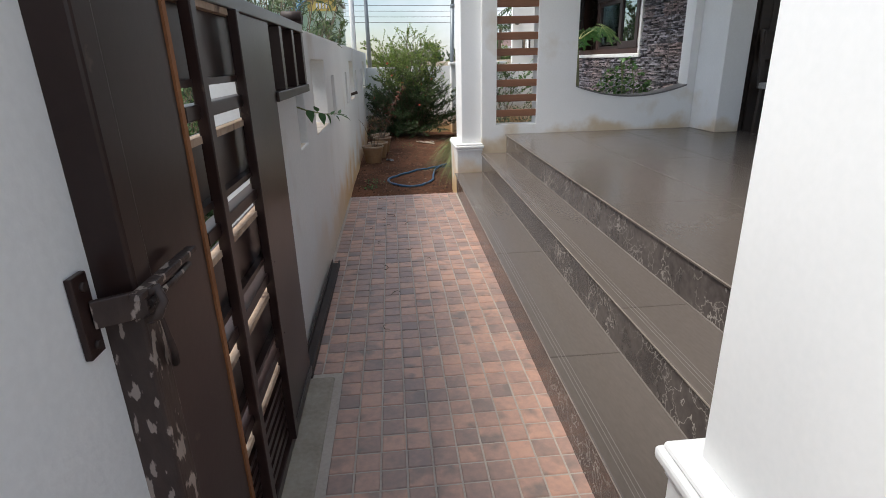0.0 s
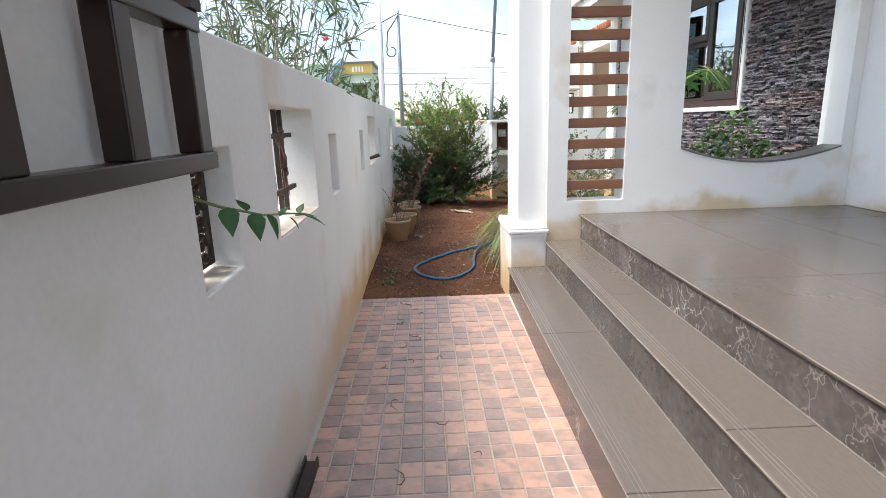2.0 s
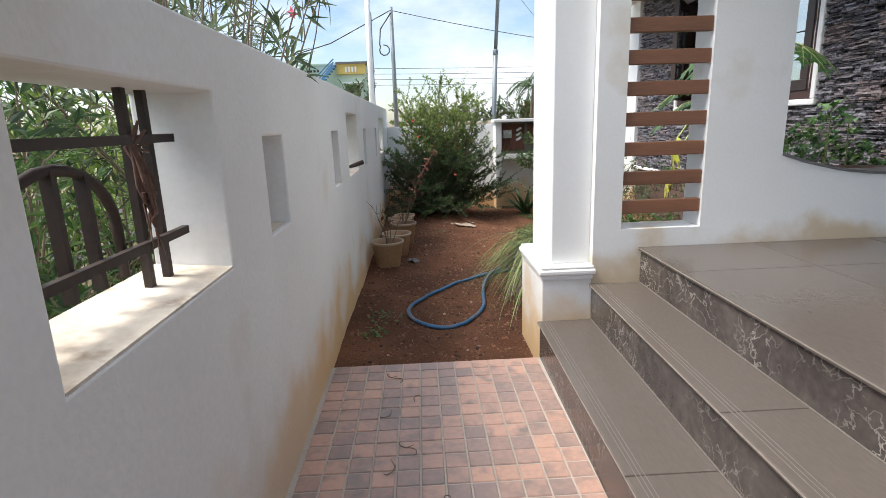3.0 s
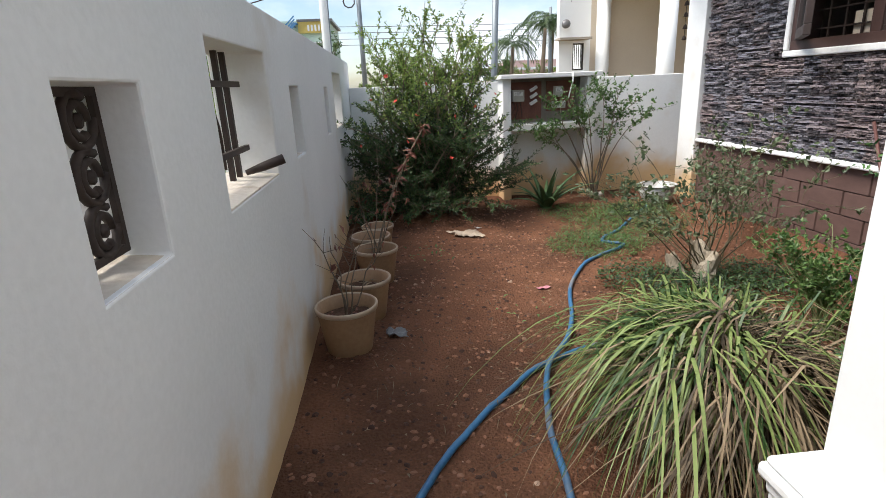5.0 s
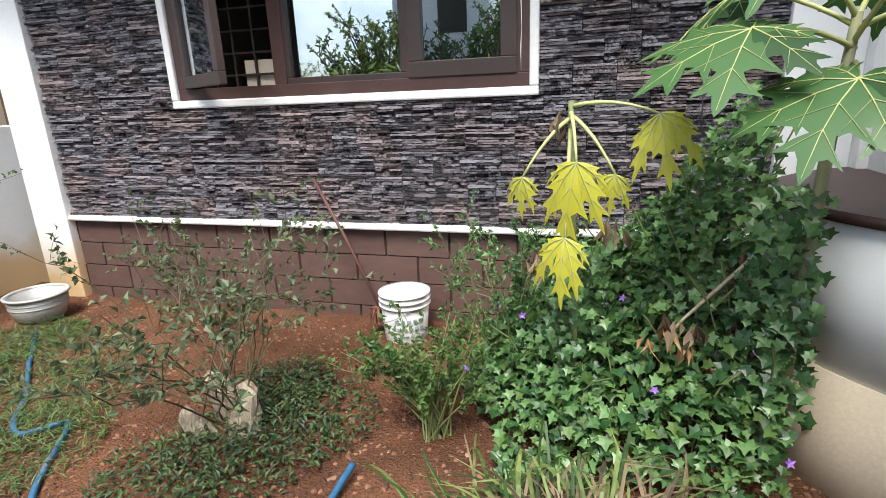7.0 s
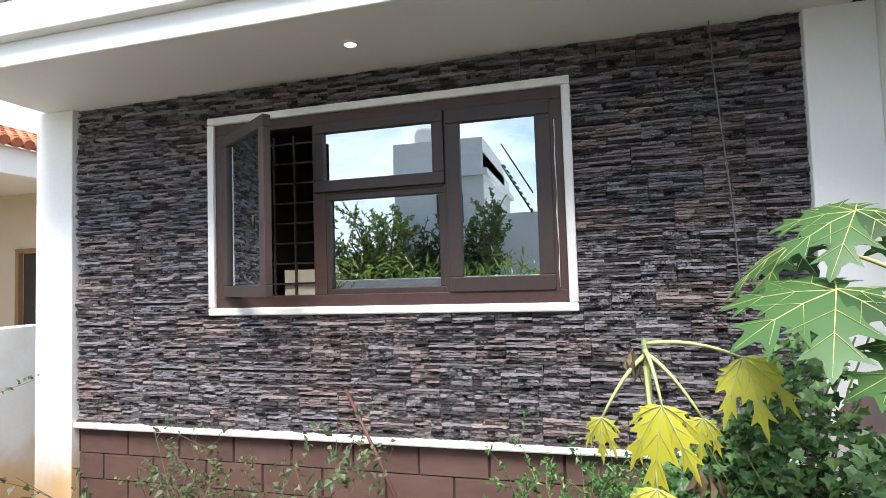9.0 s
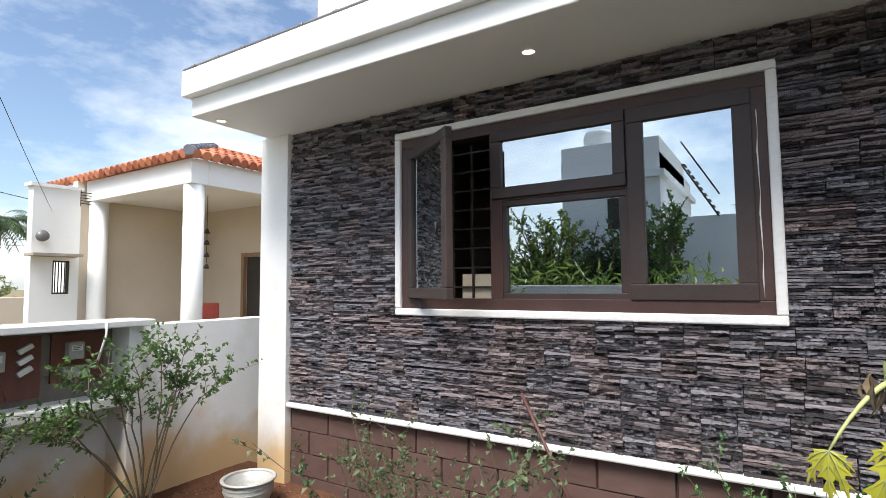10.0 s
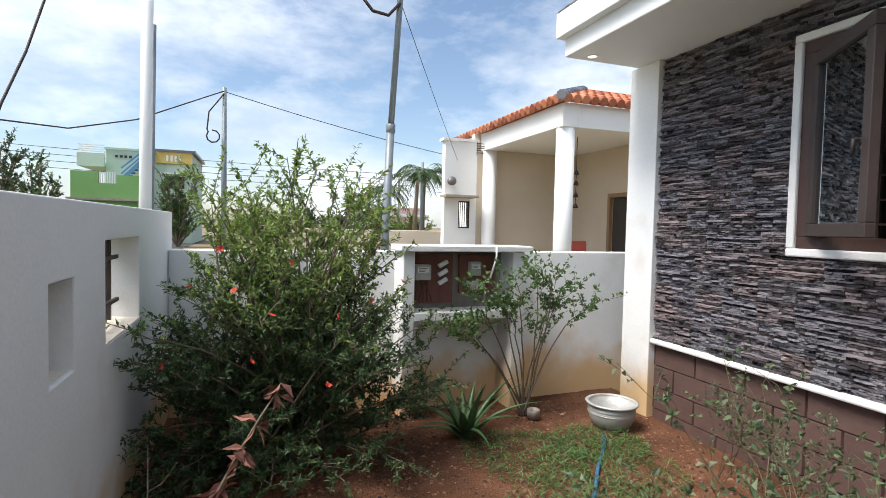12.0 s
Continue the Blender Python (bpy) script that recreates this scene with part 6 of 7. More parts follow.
# papaya plants
def papaya_leaf(parent, stalk_from, centre, normal, tip, size, m, lobes=7, hang=0.0, name="leaf", narrow=1.0, spread=132):
    """A palmate leaf of deeply cut lobes with side points and pale ribs, on its stalk."""
    centre, normal = Vector(centre), Vector(normal).normalized()
    tip = Vector(tip)
    tip = (tip - normal * tip.dot(normal)).normalized()
    side = normal.cross(tip)
    bm, rb = B(), B()
    r = random.Random(int(centre.x * 1000 + centre.y * 100))
    profile = ((0.0, 0.0, 0.0), (0.10, 0.14, 0.085), (0.22, 0.28, 0.15), (0.33, 0.42, 0.185), (0.43, 0.60, 0.35), (0.49, 0.545, 0.15), (0.56, 0.59, 0.085),
               (0.63, 0.68, 0.135), (0.70, 0.82, 0.235), (0.76, 0.78, 0.095), (0.82, 0.82, 0.06), (0.90, 0.91, 0.045), (1.0, 1.0, 0.0))
    for k in range(lobes):
        u = 2 * k / (lobes - 1) - 1
        a = radians(spread * u) + r.uniform(-0.06, 0.06)
        L = size * (1 - 0.45 * u * u) * r.uniform(0.92, 1.06)
        along, across = tip * math.cos(a) + side * math.sin(a), side * math.cos(a) - tip * math.sin(a)
        bend = r.uniform(-0.10, 0.10)

        def place(s, w):
            q = s * L
            p = centre + along * q * (1 - 0.25 * hang * s) + across * (w * L * narrow + bend * q * s)
            return p - normal * (0.10 * q * s + hang * q * s * 0.5 + abs(w) * L * (0.10 + 0.5 * (1 - narrow))) + Vector((0, 0, -hang * q * s)) + normal * (0.0012 * k)

        mid = [bm.verts.new(place(p[0], 0)) for p in profile]
        for sg in (-1, 1):
            out = [bm.verts.new(place(p[1] + r.uniform(-.015, .015), sg * p[2] * r.uniform(0.85, 1.15))) for p in profile[1:-1]]
            edge = [mid[0]] + out + [mid[-1]]
            for i in range(len(mid) - 1):
                q = [mid[i], mid[i + 1], edge[i + 1], edge[i]]
                q = [v for n_, v in enumerate(q) if v not in q[:n_]]
                if len(q) > 2:
                    f = bm.faces.new(q if sg < 0 else q[::-1])
                    f.smooth = True
        tube(rb, [place(s, 0) + normal * 0.002 for s in (0.0, 0.3, 0.6, 0.95)], [0.0026, 0.002, 0.0014, 0.0006], 4, False)
        for s, e, w in ((0.30, 0.54, 0.26), (0.56, 0.77, 0.17)):
            for sg in (-1, 1):
                tube(rb, [place(s, 0) + normal * 0.002, place(e, sg * w) + normal * 0.003], [0.0013, 0.0005], 3, False)
    leaf = part(name, bm, m, parent)
    part("rib", rb, rib_pale, leaf, "pale leaf ribs")
    sb = B()
    s = Vector(stalk_from)
    tube(sb, curve_pts(s, s.lerp(centre, 0.5) + Vector((0, 0, 0.05)), centre, 6), [0.009, 0.008, 0.0075, 0.0065, 0.0055, 0.005, 0.004], 7)
    part("stalk", sb, rib_pale, leaf, "pale green stalk")


rib_pale = surface("pale_leaf_rib", (0.34, 0.38, 0.14), (0.48, 0.50, 0.22), 6, 50, 0.5, 0.1)
pap = thing("papaya_plant", "green papaya plant with large lobed leaves", "papaya plant")
bm = B()
tube(bm, [(2.17, 6.04, -0.15), (2.16, 6.04, 0.5), (2.13, 6.03, 1.1), (2.10, 6.02, 1.50)], [0.026, 0.023, 0.019, 0.014], 12)
part("trunk", bm, surface("papaya_trunk", (0.16, 0.17, 0.09), (0.28, 0.28, 0.16), 8, 40, 0.7, 0.3), pap)
papaya_leaf(pap, (2.11, 6.01, 1.40), (1.88, 6.34, 1.45), (-0.42, 0.15, 0.88), (-0.35, 0.9, -0.2), 0.33, leaf_papaya, hang=0.10, narrow=1.08)
papaya_leaf(pap, (2.11, 6.01, 1.35), (1.74, 6.13, 1.31), (-0.50, 0.20, 0.82), (-0.6, 0.6, -0.5), 0.30, leaf_papaya, hang=0.10, narrow=1.08)
papaya_leaf(pap, (2.10, 6.02, 1.48), (2.02, 6.22, 1.68), (-0.5, 0.2, 0.85), (-0.2, 0.9, -0.2), 0.28, leaf_papaya, hang=0.14, narrow=1.05)
papaya_leaf(pap, (2.10, 6.02, 1.46), (2.28, 6.30, 1.60), (-0.1, 0.5, 0.85), (0.2, 0.9, -0.3), 0.30, leaf_papaya, hang=0.14, narrow=1.05)
papaya_leaf(pap, (2.10, 6.02, 1.42), (1.82, 5.98, 1.62), (-0.6, -0.1, 0.8), (-0.9, -0.2, -0.2), 0.26, leaf_papaya, hang=0.14, narrow=1.05)
papaya_leaf(pap, (2.10, 6.02, 1.48), (2.32, 5.88, 1.62), (0.2, -0.5, 0.85), (0.7, -0.4, -0.2), 0.26, leaf_papaya, hang=0.14, narrow=1.05)
papaya_leaf(pap, (2.10, 6.02, 1.45), (1.95, 5.82, 1.50), (-0.3, -0.5, 0.85), (-0.6, -0.5, -0.3), 0.24, leaf_papaya, hang=0.14, narrow=1.05)
ypap = thing("dying_papaya_plant", "dying papaya plant with hanging yellow leaves", "papaya plant")
bm = B()
tube(bm, [(2.25, 6.78, -0.15), (2.24, 6.79, 0.5), (2.21, 6.81, 1.0), (2.20, 6.82, 1.28)], [0.015, 0.014, 0.013, 0.011], 10)
part("stem", bm, green_stem, ypap)
for st, ce, no, ti, sz in (((2.20, 6.82, 1.26), (2.10, 6.53, 1.23), (-0.75, 0.25, 0.62), (-0.35, -0.25, -1), 0.22),
                           ((2.20, 6.82, 1.24), (2.05, 6.79, 1.08), (-0.9, 0.25, 0.30), (0.0, 0.05, -1), 0.25),
                           ((2.20, 6.82, 1.23), (2.10, 6.66, 1.03), (-0.85, 0.1, 0.3), (0.1, 0.1, -1), 0.13),
                           ((2.20, 6.82, 1.22), (2.10, 6.98, 1.02), (-0.9, 0.2, 0.2), (0.0, 0.1, -1), 0.13),
                           ((2.20, 6.82, 1.18), (2.02, 6.82, 0.82), (-0.85, 0.2, 0.4), (-0.1, 0.15, -1), 0.20)):
    papaya_leaf(ypap, st, ce, no, ti, sz, leaf_yellow, lobes=5, hang=0.34, narrow=0.74, spread=70)
lv = Leaves()
r = random.Random(81)
for p in ((2.08, 6.66, 0.86), (2.05, 6.93, 0.72), (2.2, 6.86, 1.22), (2.05, 6.45, 0.55), (2.03, 6.38, 0.50)):
    for k in range(7):
        lv.add(Vector(p) + rvec(r) * 0.03, Vector((r.uniform(-.4, .4), r.uniform(-.4, .4), -1)), rvec(r, 0, 0.5), r.uniform(0.06, 0.13), r.uniform(0.02, 0.045))
lv.put("withered_leaves", straw, ypap, "withered brown leaf remains")


# aloe
def aloe(x, y):
    root = thing("aloe_plant", "green aloe plant with long pointed fleshy leaves", "aloe")
    r = random.Random(91)
    z = soil_z(x, y)
    fl = foliage("aloe_leaf", (0.07, 0.13, 0.05), (0.15, 0.23, 0.10), 0.4, 0.1)
    for k in range(18):
        a = 2.4 * k
        tilt = 0.25 + 1.05 * (k / 18) ** 0.7
        L = r.uniform(0.44, 0.66)
        out = Vector((math.cos(a), math.sin(a), 0))
        p0 = Vector((x, y, z)) + out * 0.02
        p2 = p0 + out * L * math.sin(tilt) + Vector((0, 0, max(0.05, L * math.cos(tilt) - 0.03)))
        p1 = p0 + out * L * 0.4 * math.sin(tilt * 0.7) + Vector((0, 0, L * 0.5 * math.cos(tilt * 0.6)))
        bm = B()
        pts = curve_pts(p0, p1, p2, 6)
        w = 0.042
        rows = []
        for i, p in enumerate(pts):
            s = Vector((-out.y, out.x, 0)) * w * (1 - (i / 6) ** 1.6) + Vector((-out.y, out.x, 0)) * 0.001
            d = (pts[min(6, i + 1)] - pts[max(0, i - 1)]).normalized()
            nn = s.cross(d).normalized()
            th = 0.010 * (1 - i / 6) + 0.001
            rows.append([bm.verts.new(p - s + nn * th * 0.6), bm.verts.new(p), bm.verts.new(p + s + nn * th * 0.6), bm.verts.new(p - nn * th * 1.6)])
        for q0, q1 in zip(rows, rows[1:]):
            for j in range(4):
                bm.faces.new((q0[j], q0[(j + 1) % 4], q1[(j + 1) % 4], q1[j])).smooth = True
        part("leaf", bm, fl, root)


aloe(1.62, 10.72)

# oleander and greenery outside the wall
r = random.Random(101)
ole = shrub("oleander", "oleander with narrow leaves and pink flowers over the wall", "bush", (-1.35, 6.4, -0.3),
            [(-1.3 + r.uniform(-.7, .55), 6.4 + r.uniform(-1.6, 1.2), r.uniform(1.5, 2.9)) for _ in range(26)], 8, 11, (0.12, 0.017), (leaf_grey, leaf_light), 102, 0.012, (0.15, 0.45), 0.45, light_top=2.4)
blooms(ole, [(-1.0, 5.4, 2.2), (-1.1, 6.2, 2.45), (-0.9, 7.0, 2.1), (-1.4, 5.8, 2.5)], 0.05, petal_pink, 103)
ole2 = shrub("oleander", "leaning oleander branches with long narrow leaves over the wall", "bush", (-1.05, 4.9, -0.3),
             [(-0.95, 4.3, 2.05), (-0.85, 4.7, 2.25), (-0.62, 5.0, 2.0), (-0.58, 5.3, 2.3), (-0.40, 5.5, 2.05), (-0.45, 5.9, 2.35), (-0.62, 6.0, 2.5), (-0.85, 5.6, 2.6), (-0.33, 5.75, 2.2), (-0.7, 4.4, 1.85)], 5, 9, (0.145, 0.019), (leaf_grey,), 105, 0.010, (0.12, 0.30), 0.6)
blooms(ole2, [(-0.36, 5.6, 2.28), (-0.6, 5.2, 2.38)], 0.04, petal_pink, 106)
for k, (x, y, h, m) in enumerate(((-1.7, 4.0, 1.1, leaf_mid), (-1.9, 2.6, 1.2, leaf_mid), (-1.8, 8.3, 1.25, leaf_light), (-1.9, 9.9, 1.3, leaf_mid), (-1.5, 1.2, 0.9, leaf_mid), (-1.22, 3.2, 1.45, leaf_dark), (-1.2, 3.6, 1.3, leaf_dark), (-1.15, 2.9, 1.2, leaf_dark), (-1.62, 3.05, 1.35, leaf_dark), (-1.62, 4.7, 1.55, leaf_mid), (-1.66, 5.7, 1.6, leaf_dark), (-1.66, 7.6, 1.5, leaf_mid))):
    shrub("hedge_shrub", "loose green hedge shrub outside the wall", "bush", (x, y, -0.3), [(x + r.uniform(-.7, .42), y + r.uniform(-.8, .8), r.uniform(0.3, h)) for _ in range(22)], 9, 10, (0.09, 0.022), (m,), 110 + k, 0.010, (0.15, 0.35), 0.25, group="hedge outside the wall")
# sprig growing in through the niche
sp = thing("leafy_sprig", "leafy green sprig growing in through the wall niche", "sprig")
bm = B()
tube(bm, [(-0.66, 2.73, 1.13), (-0.55, 2.74, 1.125), (-0.46, 2.75, 1.090), (-0.37, 2.765, 1.066), (-0.285, 2.81, 1.06)], [0.006, 0.005, 0.004, 0.003, 0.002], 6)
part("stem", bm, green_stem, sp)
for p, d, L in (((-0.55, 2.79, 1.09), (0.2, -0.6, -0.5), 0.15), ((-0.42, 2.79, 1.075), (0.25, -0.55, -0.6), 0.14), ((-0.36, 2.81, 1.068), (0.5, -0.1, -0.9), 0.135), ((-0.30, 2.83, 1.06), (0.2, 0.5, 0.3), 0.08),
                ((-0.26, 2.86, 1.055), (0.4, 0.3, -0.5), 0.08), ((-0.24, 2.88, 1.055), (0.5, 0.5, 0.02), 0.12), ((-0.20, 2.93, 1.05), (0.6, 0.35, -0.25), 0.12), ((-0.22, 2.90, 1.06), (0.1, 0.6, 0.4), 0.07), ((-0.45, 2.79, 1.08), (-0.1, -0.5, 0.4), 0.10)):
    p, d, L = Vector((-0.285 + (p[0] + 0.20) * 0.46, 2.785 + (p[1] - 2.86) * 0.6, p[2])), Vector((d[0], d[1] * 0.6, d[2])).normalized(), L * 0.50
    sd = d.cross(Vector((0, 0, 1))).normalized()
    nn = sd.cross(d)
    bm = B()
    mid = [bm.verts.new(p + d * L * t - nn * L * 0.18 * t * t) for t in (0, 0.15, 0.35, 0.55, 0.75, 0.9, 1.0)]
    for sg in (-1, 1):
        edge = [bm.verts.new(p + d * L * t + sd * sg * L * 0.32 * w - nn * L * (0.18 * t * t - 0.10 * w)) for t, w in ((0.12, 0.72), (0.32, 1.0), (0.52, 0.82), (0.72, 0.50), (0.88, 0.2))]
        ch = [mid[0]] + edge + [mid[-1]]
        for k in range(6):
            if k == 0:
                fc = (mid[0], mid[1], edge[0])
            elif k == 5:
                fc = (mid[5], mid[6], edge[4])
            else:
                fc = (mid[k], mid[k + 1], edge[k], edge[k - 1])
            bm.faces.new(fc if sg > 0 else fc[::-1]).smooth = True
    part("leaf", bm, leaf_papaya, sp)


# far trees
def palm(x, y, h, seed):
    r = random.Random(seed)
    root = thing("palm_tree", "distant coconut palm with drooping fronds", "palm tree", "distant palms")
    bm = B()
    tube(bm, [(x, y, -0.3), (x + 0.1, y, h * 0.6), (x + 0.2, y, h)], [0.18, 0.13, 0.10], 8)
    part("trunk", bm, bark, root)
    lv = Leaves()
    for k in range(22):
        a, e = r.uniform(0, 6.283), r.uniform(-0.2, 1.0)
        out = Vector((math.cos(a), math.sin(a), 0))
        p0 = Vector((x + 0.2, y, h))
        L = r.uniform(1.5, 2.3)
        pts = curve_pts(p0, p0 + out * L * 0.5 + Vector((0, 0, 0.6 + e)), p0 + out * L + Vector((0, 0, e - 0.9)), 9)
        for i in range(1, 9):
            d = (pts[i + 1 if i < 9 else i] - pts[i]).normalized()
            s = d.cross(Vector((0, 0, 1))).normalized()
            for sg in (-1, 1):
                for q in (0.0, 0.5):
                    lv.add(pts[i].lerp(pts[min(9, i + 1)], q), s * sg + d * 0.7 + Vector((0, 0, -0.5)), Vector((0, 0, 1)), 0.5, 0.07)
    lv.put("fronds", leaf_dark, root)


palm(9.2, 38, 4.2, 121)
palm(10.6, 41, 4.8, 122)
palm(8.4, 43, 3.6, 123)
r = random.Random(131)
for k, (x, y, h, w) in enumerate(((-14.6, 46, 6.2, 2.0), (-12.6, 46, 5.8, 1.3), (-17.0, 45, 5.6, 2.4), (-18.5, 47, 6.8, 2.6), (-4.7, 46, 4.7, 1.3), (0.5, 50, 2.8, 2.8), (4.5, 47, 2.6, 2.6), (8.5, 46, 3.0, 2.4), (12, 50, 2.6, 2.6), (-21, 50, 7.0, 3.0),
                                  (-12.9, 15.6, 3.6, 1.5), (-12.2, 14.2, 4.1, 1.6), (-12.4, 12.2, 3.6, 1.3), (-12.0, 10.4, 4.0, 1.0))):
    shrub("tree", "leafy round crowned tree in the distance", "tree", (x, y, -0.3), [(x + r.uniform(-w, w), y + r.uniform(-w, w) * 0.8, r.uniform(h * 0.2, h)) for _ in range(24)], 15, 20, (0.16, 0.085), (leaf_light if k % 3 == 2 else leaf_mid if k % 3 else leaf_dark,), 132 + k, 0.08, (0.3, 0.9), 0.3, group="distant trees")
rw = random.Random(151)
lv = Leaves()
for _ in range(5200):
    x, y = rw.uniform(-4.4, -2.4), rw.uniform(5, 15)
    lv.add((x, y, rw.uniform(-0.3, 1.25) + 0.75 * abs(math.sin(x * 3.1 + y * 2.3)) * rw.random()), rvec(rw, 0.0, 1.0), rvec(rw), rw.uniform(0.15, 0.35), 0.05)
tagged(lv.put("roadside_weeds", leaf_light, None), "tall yellow green weeds along the lane", "weeds", kind="stuff")

# dry stick caught in the creeper
dstick = thing("dry_stick", "pale bare stick lying across the creeper heap", "stick")
bm = B()
tube(bm, [(2.12, 6.46, 0.42), (2.15, 6.39, 0.50), (2.24, 6.22, 0.65), (2.35, 6.03, 0.82)], [0.004, 0.006, 0.008, 0.009], 7)
part("stick", bm, surface("pale_dry_stick", (0.30, 0.24, 0.16), (0.46, 0.38, 0.27), 9, 60, 0.8, 0.3), dstick)
lv = Leaves()
r = random.Random(171)
for p in ((2.08, 6.47, 0.50), (2.06, 6.40, 0.44), (2.07, 6.52, 0.46), (2.14, 6.30, 0.36)):
    for k in range(5):
        lv.add(Vector(p) + rvec(r) * 0.02, Vector((r.uniform(-.5, .2), r.uniform(-.5, .5), -1)), rvec(r), r.uniform(0.06, 0.12), r.uniform(0.02, 0.035))
lv.put("curled_leaves", foliage("tan_dry_leaf", (0.22, 0.11, 0.05), (0.45, 0.28, 0.14), 0.8, 0.15), dstick, "curled tan dead leaves")

# ---- plant pots ----
pot_clay = surface("tan_plastic_pot", (0.24, 0.135, 0.070), (0.35, 0.215, 0.115), 5, 50, 0.6, 0.2, spread=0.2)
pot_rim = surface("pale_pot_rim", (0.38, 0.275, 0.185), (0.50, 0.38, 0.27), 5, 50, 0.6, 0.2)


pot_soil = surface("dark_potting_soil", (0.045, 0.026, 0.018), (0.15, 0.085, 0.055), 12, 90, 0.95, 1.0, 0.01, spec=0.1)


def pot(x, y, r, h, twig_h, seed):
    z = soil_z(x, y) - 0.005
    root = thing("plant_pot", "tan round plant pot with pale rim and dry soil", "pot", "row of pots along the wall")
    bm = B()
    lathe(bm, [(0.001, z), (r * 0.70, z), (r * 0.72, z + 0.01), (r * 0.93, z + h - 0.03), (r * 0.93, z + h - 0.005), (r * 0.90, z + h - 0.005), (r * 0.83, z + h - 0.085)], x, y, 32)
    part("body", bm, pot_clay, root)
    bm = B()
    lathe(bm, [(r * 0.94, z + h - 0.024), (r * 0.99, z + h - 0.022), (r * 1.0, z + h - 0.004), (r * 0.98, z + h), (r * 0.925, z + h), (r * 0.91, z + h - 0.010)], x, y, 32)
    part("rim", bm, pot_rim, root, "pale rolled rim")
    rr = random.Random(seed)
    bm = B()
    n = 14
    c = bm.verts.new((x, y, z + h - 0.07))
    ring = [bm.verts.new((x + r * 0.84 * math.cos(6.2832 * k / n), y + r * 0.84 * math.sin(6.2832 * k / n), z + h - 0.07 + rr.uniform(-.008, .01))) for k in range(n)]
    for k in range(n):
        bm.faces.new((c, ring[k], ring[(k + 1) % n]))
    part("potting_soil", bm, pot_soil, root)
    lv = Leaves()
    for k in range(26):
        a, q = rr.uniform(0, 6.283), r * 0.78 * math.sqrt(rr.random())
        lv.add((x + q * math.cos(a), y + q * math.sin(a), z + h - 0.062 + rr.uniform(0, .008)), rvec(rr, -0.1, 0.4), Vector((0, 0, 1)), rr.uniform(0.02, 0.06), rr.uniform(0.006, 0.022))
    lv.put("leaf_debris", leaf_dead if seed % 2 else straw, root, "dry leaf debris")
    if twig_h:
        sb, lv = B(), Leaves()
        for k in range(5):
            e = Vector((x + rr.uniform(-.22, .22), y + rr.uniform(-.22, .22), z + h + twig_h * rr.uniform(0.55, 1.0)))
            st = Vector((x + rr.uniform(-.02, .02), y + rr.uniform(-.02, .02), z + h - 0.07))
            pts = curve_pts(st, st.lerp(e, 0.5) + Vector((rr.uniform(-.06, .06), rr.uniform(-.06, .06), 0.05)), e, 6)
            pts = [pts[0]] + [p + rvec(rr) * 0.016 for p in pts[1:]]
            tube(sb, pts, [0.0045, 0.004, 0.0034, 0.003, 0.0024, 0.0018, 0.001], 5, False)
            for _ in range(4):
                i = rr.randint(2, 5)
                q = pts[i] + rvec(rr, 0, 0.8) * rr.uniform(0.06, 0.16)
                tube(sb, [pts[i], pts[i].lerp(q, 0.5) + rvec(rr) * 0.015, q], [0.0022, 0.0016, 0.0008], 4, False)
                for _ in range(rr.choice((0, 0, 1, 2))):
                    lv.add(q, Vector((rr.uniform(-.5, .5), rr.uniform(-.5, .5), -0.8)), rvec(rr), rr.uniform(0.03, 0.06), rr.uniform(0.015, 0.03))
        part("dry_twig", sb, bark, root, "bare dry twigs")
        lv.put("dead_leaves", leaf_dead, root, "shrivelled brown leaves")


pot(-0.315, 7.50, 0.155, 0.245, 0.52, 1)
pot(-0.245, 7.88, 0.150, 0.235, 0.0, 2)
pot(-0.19, 8.44, 0.145, 0.235, 0.75, 3)
pot(-0.24, 8.80, 0.145, 0.235, 0.0, 4)
pot(-0.20, 9.22, 0.130, 0.21, 0.0, 5)
# dead branch with red brown leaves
dead = thing("dead_branch", "arching dead branch with shrivelled red brown leaves", "branch")
bm, lv, r = B(), Leaves(), random.Random(9)
pts = curve_pts(Vector((-0.19, 8.44, 0.12)), Vector((-0.10, 8.62, 0.55)), Vector((0.185, 8.72, 0.94)), 10)
tube(bm, pts, [0.008 - 0.0005 * k for k in range(11)], 6)
part("stem", bm, bark, dead)
for p in pts[4:]:
    for _ in range(9):
        lv.add(p + rvec(r) * 0.02, Vector((r.uniform(-1, 1), r.uniform(-1, 1), r.uniform(-.9, .3))), rvec(r), r.uniform(0.045, 0.075), r.uniform(0.018, 0.03))
lv.put("dead_leaves", leaf_dead, dead, "shrivelled red brown leaves")

# ---- hose ----
hose_blue = surface("dusty_blue_hose", (0.018, 0.075, 0.16), (0.040, 0.16, 0.31), 3, 50, 0.45, 0.1, 0.001, stain=(0.17, 0.17, 0.17), stain_scale=3.5, stain_at=(0.55, 0.72))
track = [(1.80, 7.61), (1.62, 7.62), (1.36, 7.58), (1.09, 7.50), (0.90, 7.45), (0.57, 7.24), (0.29, 6.91), (0.10, 6.66), (-0.06, 6.36), (-0.10, 6.13), (-0.02, 5.95), (0.14, 5.89), (0.31, 6.04), (0.45, 6.37),
         (0.50, 6.80), (0.62, 7.22), (0.80, 7.50), (0.93, 7.80), (1.09, 8.30), (1.36, 8.76), (1.66, 9.00), (1.82, 9.13), (1.70, 9.27), (1.80, 9.45), (1.98, 9.62), (2.25, 9.95), (2.52, 10.25), (2.64, 10.42)]
fine = []
